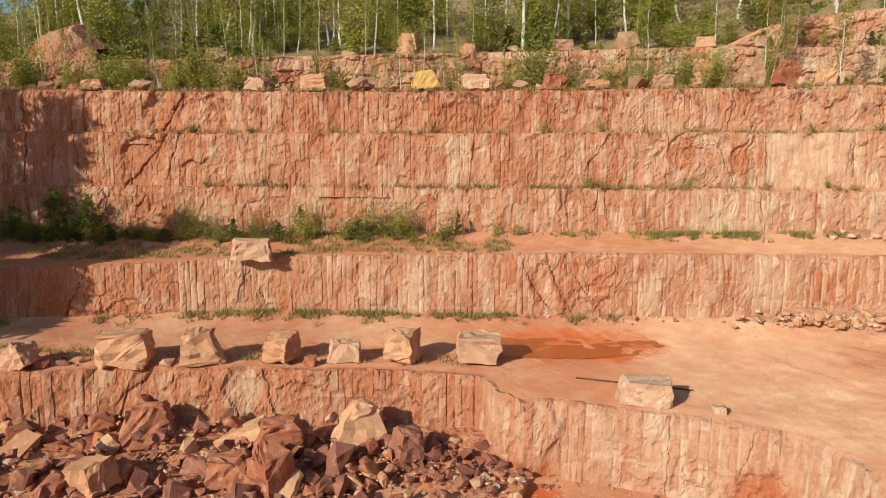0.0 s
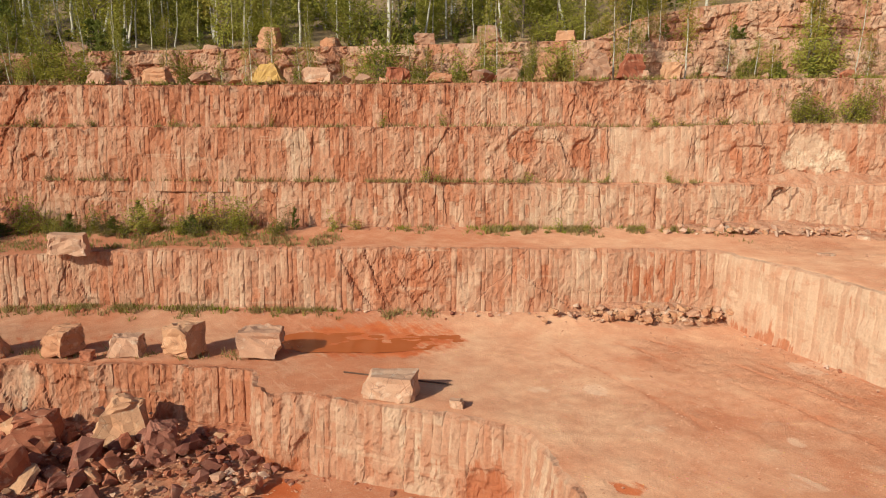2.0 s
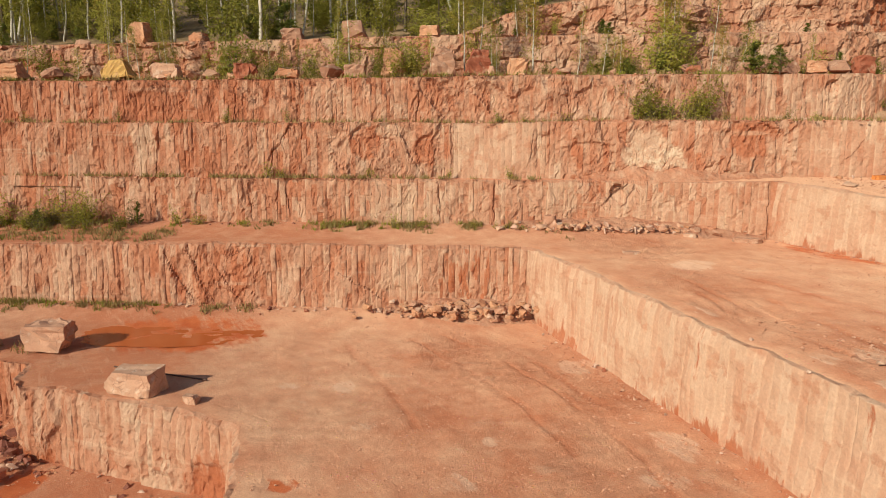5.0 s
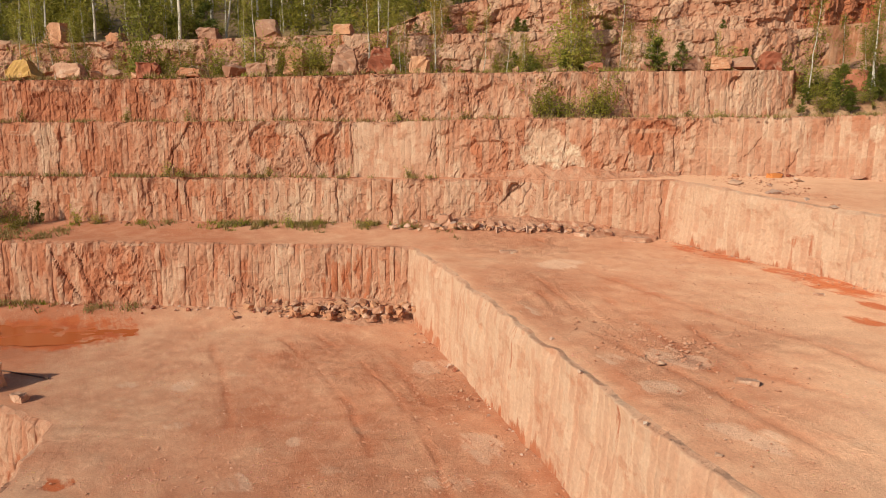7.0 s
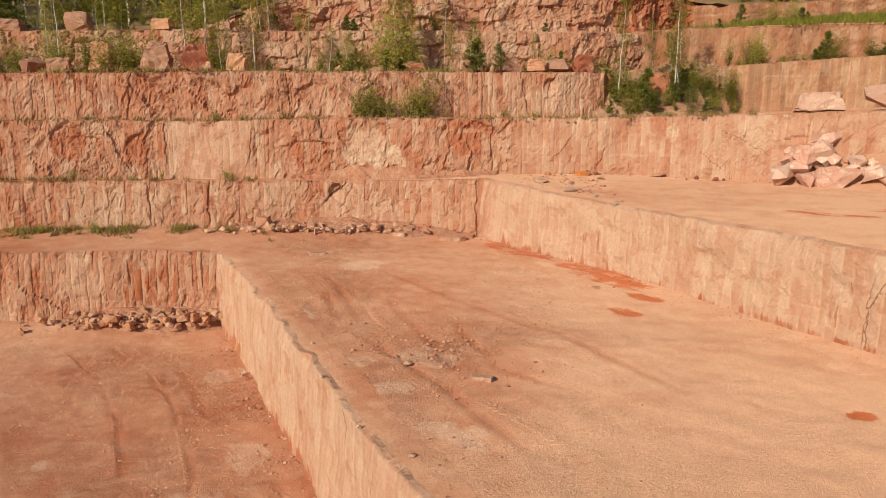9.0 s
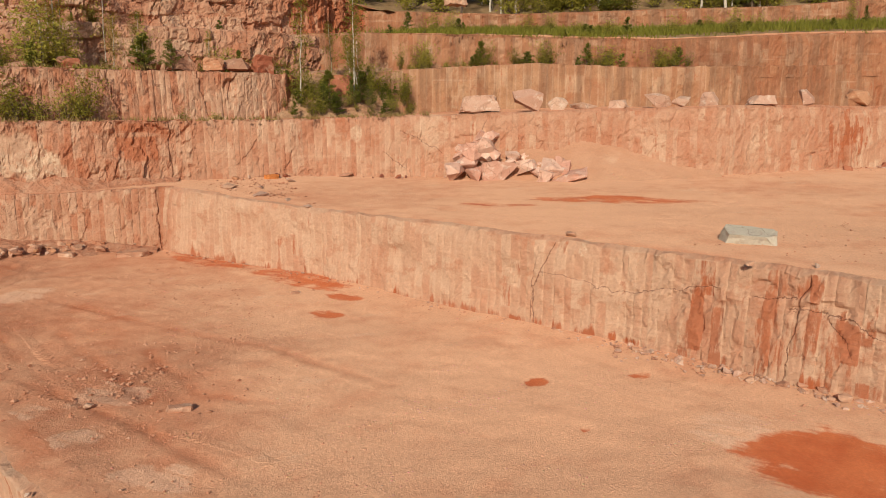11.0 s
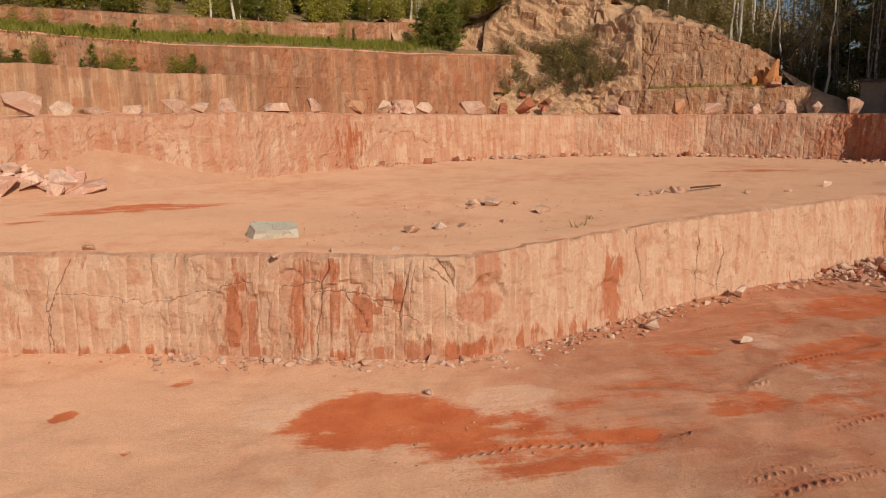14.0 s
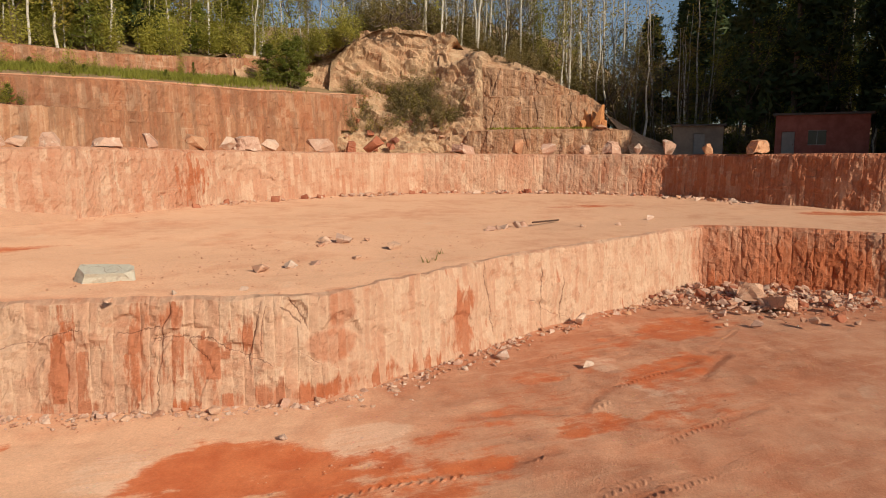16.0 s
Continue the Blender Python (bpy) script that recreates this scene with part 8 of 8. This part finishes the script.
def clumped(plan, s0, s1, n, out, spread, z):
    """Places gathered in n clumps along a stretch of a plan line."""
    picks = [rng.uniform(s0, s1) for _ in range(n)]

    def pick():
        c = rng.choice(picks)
        return along(plan, c - 0.8 * rng.random(), c + 0.8 * rng.random() + 0.01, out, spread, z)()
    return pick


def ledge_place():
    k = rng.randint(0, len(LEDGE) - 2)
    f = rng.random()
    x = LEDGE[k][0] * (1 - f) + LEDGE[k + 1][0] * f + rng.gauss(0, 1.6)
    y = LEDGE[k][1] * (1 - f) + LEDGE[k + 1][1] * f + rng.gauss(0, 1.2)
    return x, y, float(z_grass(np.array(x), np.array(y)))


grass("grass", tufts(40, clumped(W1, 18, 52, 12, 0.1, 0.5, z_low), 0.14, 9) + tufts(26, along(W1, 37, 43, 0.1, 0.5, z_low), 0.2, 10) + tufts(150, clumped(W2, 20, 70, 22, 0.2, 0.7, z_mid), 0.16, 10) + tufts(60, flat(-30, -6, 37, 41, z_mid)) +
      tufts(100, along(W4, 20, 84, -1.5, 1.2, TOPZ)) + tufts(90, flat(103, 107, -12, -7, FLAT4), 0.3) + tufts(80, flat(106, 107, 4, 14, lambda x, y: 10.4 + 0 * x), 0.3),
      "fresh green grass along ledges and wall feet", GRASS, 3, (0.1, 0.34))
grass("bench_grass", tufts(1900, ledge_place, 0.4, 12), "thick green grass on the terrace", GRASS, 5, (0.2, 0.6))
grass("dry_grass", tufts(420, clumped(W2, 10, 72, 40, 0.2, 0.8, z_mid)) + tufts(220, clumped(W1, 10, 56, 30, 0.1, 0.5, z_low)) + tufts(240, along(W3, 20, 100, -1.0, 0.5, z_four)) + tufts(120, along(W2, 28, 70, -0.5, 0.2, lambda x, y: 3.2 + 0 * x)) +
      tufts(500, along(W4, 10, 84, -3.5, 2.5, TOPZ)) + tufts(90, flat(-30, -2, 28.5, 30, z_low)) + tufts(260, flat(-30, 0, 37, 40, z_mid)) + tufts(3, flat(57, 60, 8.0, 9.5, z_high), 0.12, 6),
      "dry straw-coloured grass among the stones", GRASS_DRY, 4, (0.12, 0.36))


# ---------------------------------------------------------------- sheds
def plaster(name, a, b):
    m, n, l, bsdf = nodes_of(name)
    pos = n.new("ShaderNodeNewGeometry").outputs["Position"]
    l.new(mixc(n, l, ramp(n, l, noise_tex(n, l, pos, 1.2, 6, 0.65), 0.35, 0.7), a, b), bsdf.inputs["Base Color"])
    bsdf.inputs["Roughness"].default_value = 0.9
    return m


def box_bm(x0, x1, y0, y1, z0, z1, bevel=0.02):
    bm = bmesh.new()
    bmesh.ops.create_cube(bm, size=1.0)
    for v in bm.verts:
        v.co = Vector(((x0 + x1) / 2 + v.co.x * (x1 - x0), (y0 + y1) / 2 + v.co.y * (y1 - y0), (z0 + z1) / 2 + v.co.z * (z1 - z0)))
    if bevel:
        bmesh.ops.bevel(bm, geom=bm.edges[:], offset=bevel, segments=1, affect="EDGES")
    return bm


def shed(name, x, y, z, rz, w, d, h, wall_mat, label, door, windows):
    """Front along x at y = 0, facing -y; walls with thickness, real openings, roof slab with eaves."""
    root = tagged(new(name), label, "shed")
    root.matrix_world = pose(x, y, z, 0, 0, rz)
    t = 0.25
    holes = sorted([(door[0], door[1], 0.0, door[2])] + [(a, b, c, e) for a, b, c, e in windows])
    edge = 0.0
    for a, b, c, e in holes:
        part("wall", box_bm(edge, a, 0, t, 0, h, 0), wall_mat, root)
        if c > 0:
            part("wall", box_bm(a, b, 0, t, 0, c, 0), wall_mat, root)
        part("wall", box_bm(a, b, 0, t, e, h, 0), wall_mat, root)
        edge = b
    part("wall", box_bm(edge, w, 0, t, 0, h, 0), wall_mat, root)
    part("wall", box_bm(0, t, t, d, 0, h, 0), wall_mat, root)
    part("wall", box_bm(w - t, w, t, d, 0, h, 0), wall_mat, root)
    part("wall", box_bm(t, w - t, d - t, d, 0, h, 0), wall_mat, root)
    part("roof", box_bm(-0.25, w + 0.25, -0.3, d + 0.25, h, h + 0.18), ROOF, root, "flat dark felt roof")
    dr = part("door", box_bm(door[0] + 0.03, door[1] - 0.03, 0.10, 0.16, 0.02, door[2] - 0.02), DOOR, root, "dull grey steel door")
    part("door_handle", box_bm(door[1] - 0.18, door[1] - 0.12, 0.05, 0.10, 1.0, 1.14, 0.01), ROOF, dr)
    for a, b, c, e in windows:
        fr = part("window_frame", box_bm(a, b, 0.10, 0.15, c, c + 0.07, 0), DOOR, root)
        part("window_frame", box_bm(a, b, 0.10, 0.15, e - 0.07, e, 0), DOOR, root)
        part("window_frame", box_bm((a + b) / 2 - 0.03, (a + b) / 2 + 0.03, 0.10, 0.15, c + 0.07, e - 0.07, 0), DOOR, root)
        part("pane", box_bm(a, b, 0.12, 0.135, c + 0.07, e - 0.07, 0), PANE, root, "dark unlit glass")
    return root


ROOF, DOOR = plaster("roof_felt", (0.05, 0.045, 0.04), (0.09, 0.08, 0.07)), plaster("door_paint", (0.16, 0.17, 0.17), (0.22, 0.22, 0.21))
PANE, pn, pl_, pb = nodes_of("window_glass")
pb.inputs["Base Color"].default_value, pb.inputs["Roughness"].default_value = (0.02, 0.022, 0.025, 1), 0.06
GREYWALL, REDWALL = plaster("grey_render", (0.15, 0.13, 0.105), (0.21, 0.18, 0.145)), plaster("red_render", (0.17, 0.052, 0.04), (0.24, 0.09, 0.07))
set_out(SHRUBS[6:] + SHRUBS[4:5] + THICKET[2:], on(lambda x, y: z_hill(x, y) - 3.2, [(100 + rng.uniform(-1, 6), 37.6 + rng.uniform(-2.5, 1.5)) for _ in range(14)]), 0.7, 1.2)
shed("tool_shed", 104.8, -4.3, 7.6, -97, 4.6, 3.2, 2.9, GREYWALL, "small grey rendered shed with a steel door", (1.9, 3.0, 2.2), [])
shed("site_building", 100.2, -12.6, 7.55, -104, 7.2, 5.0, 3.6, REDWALL, "low red rendered building in the shade", (0.5, 1.6, 2.2), [(2.6, 4.0, 1.0, 2.3)])
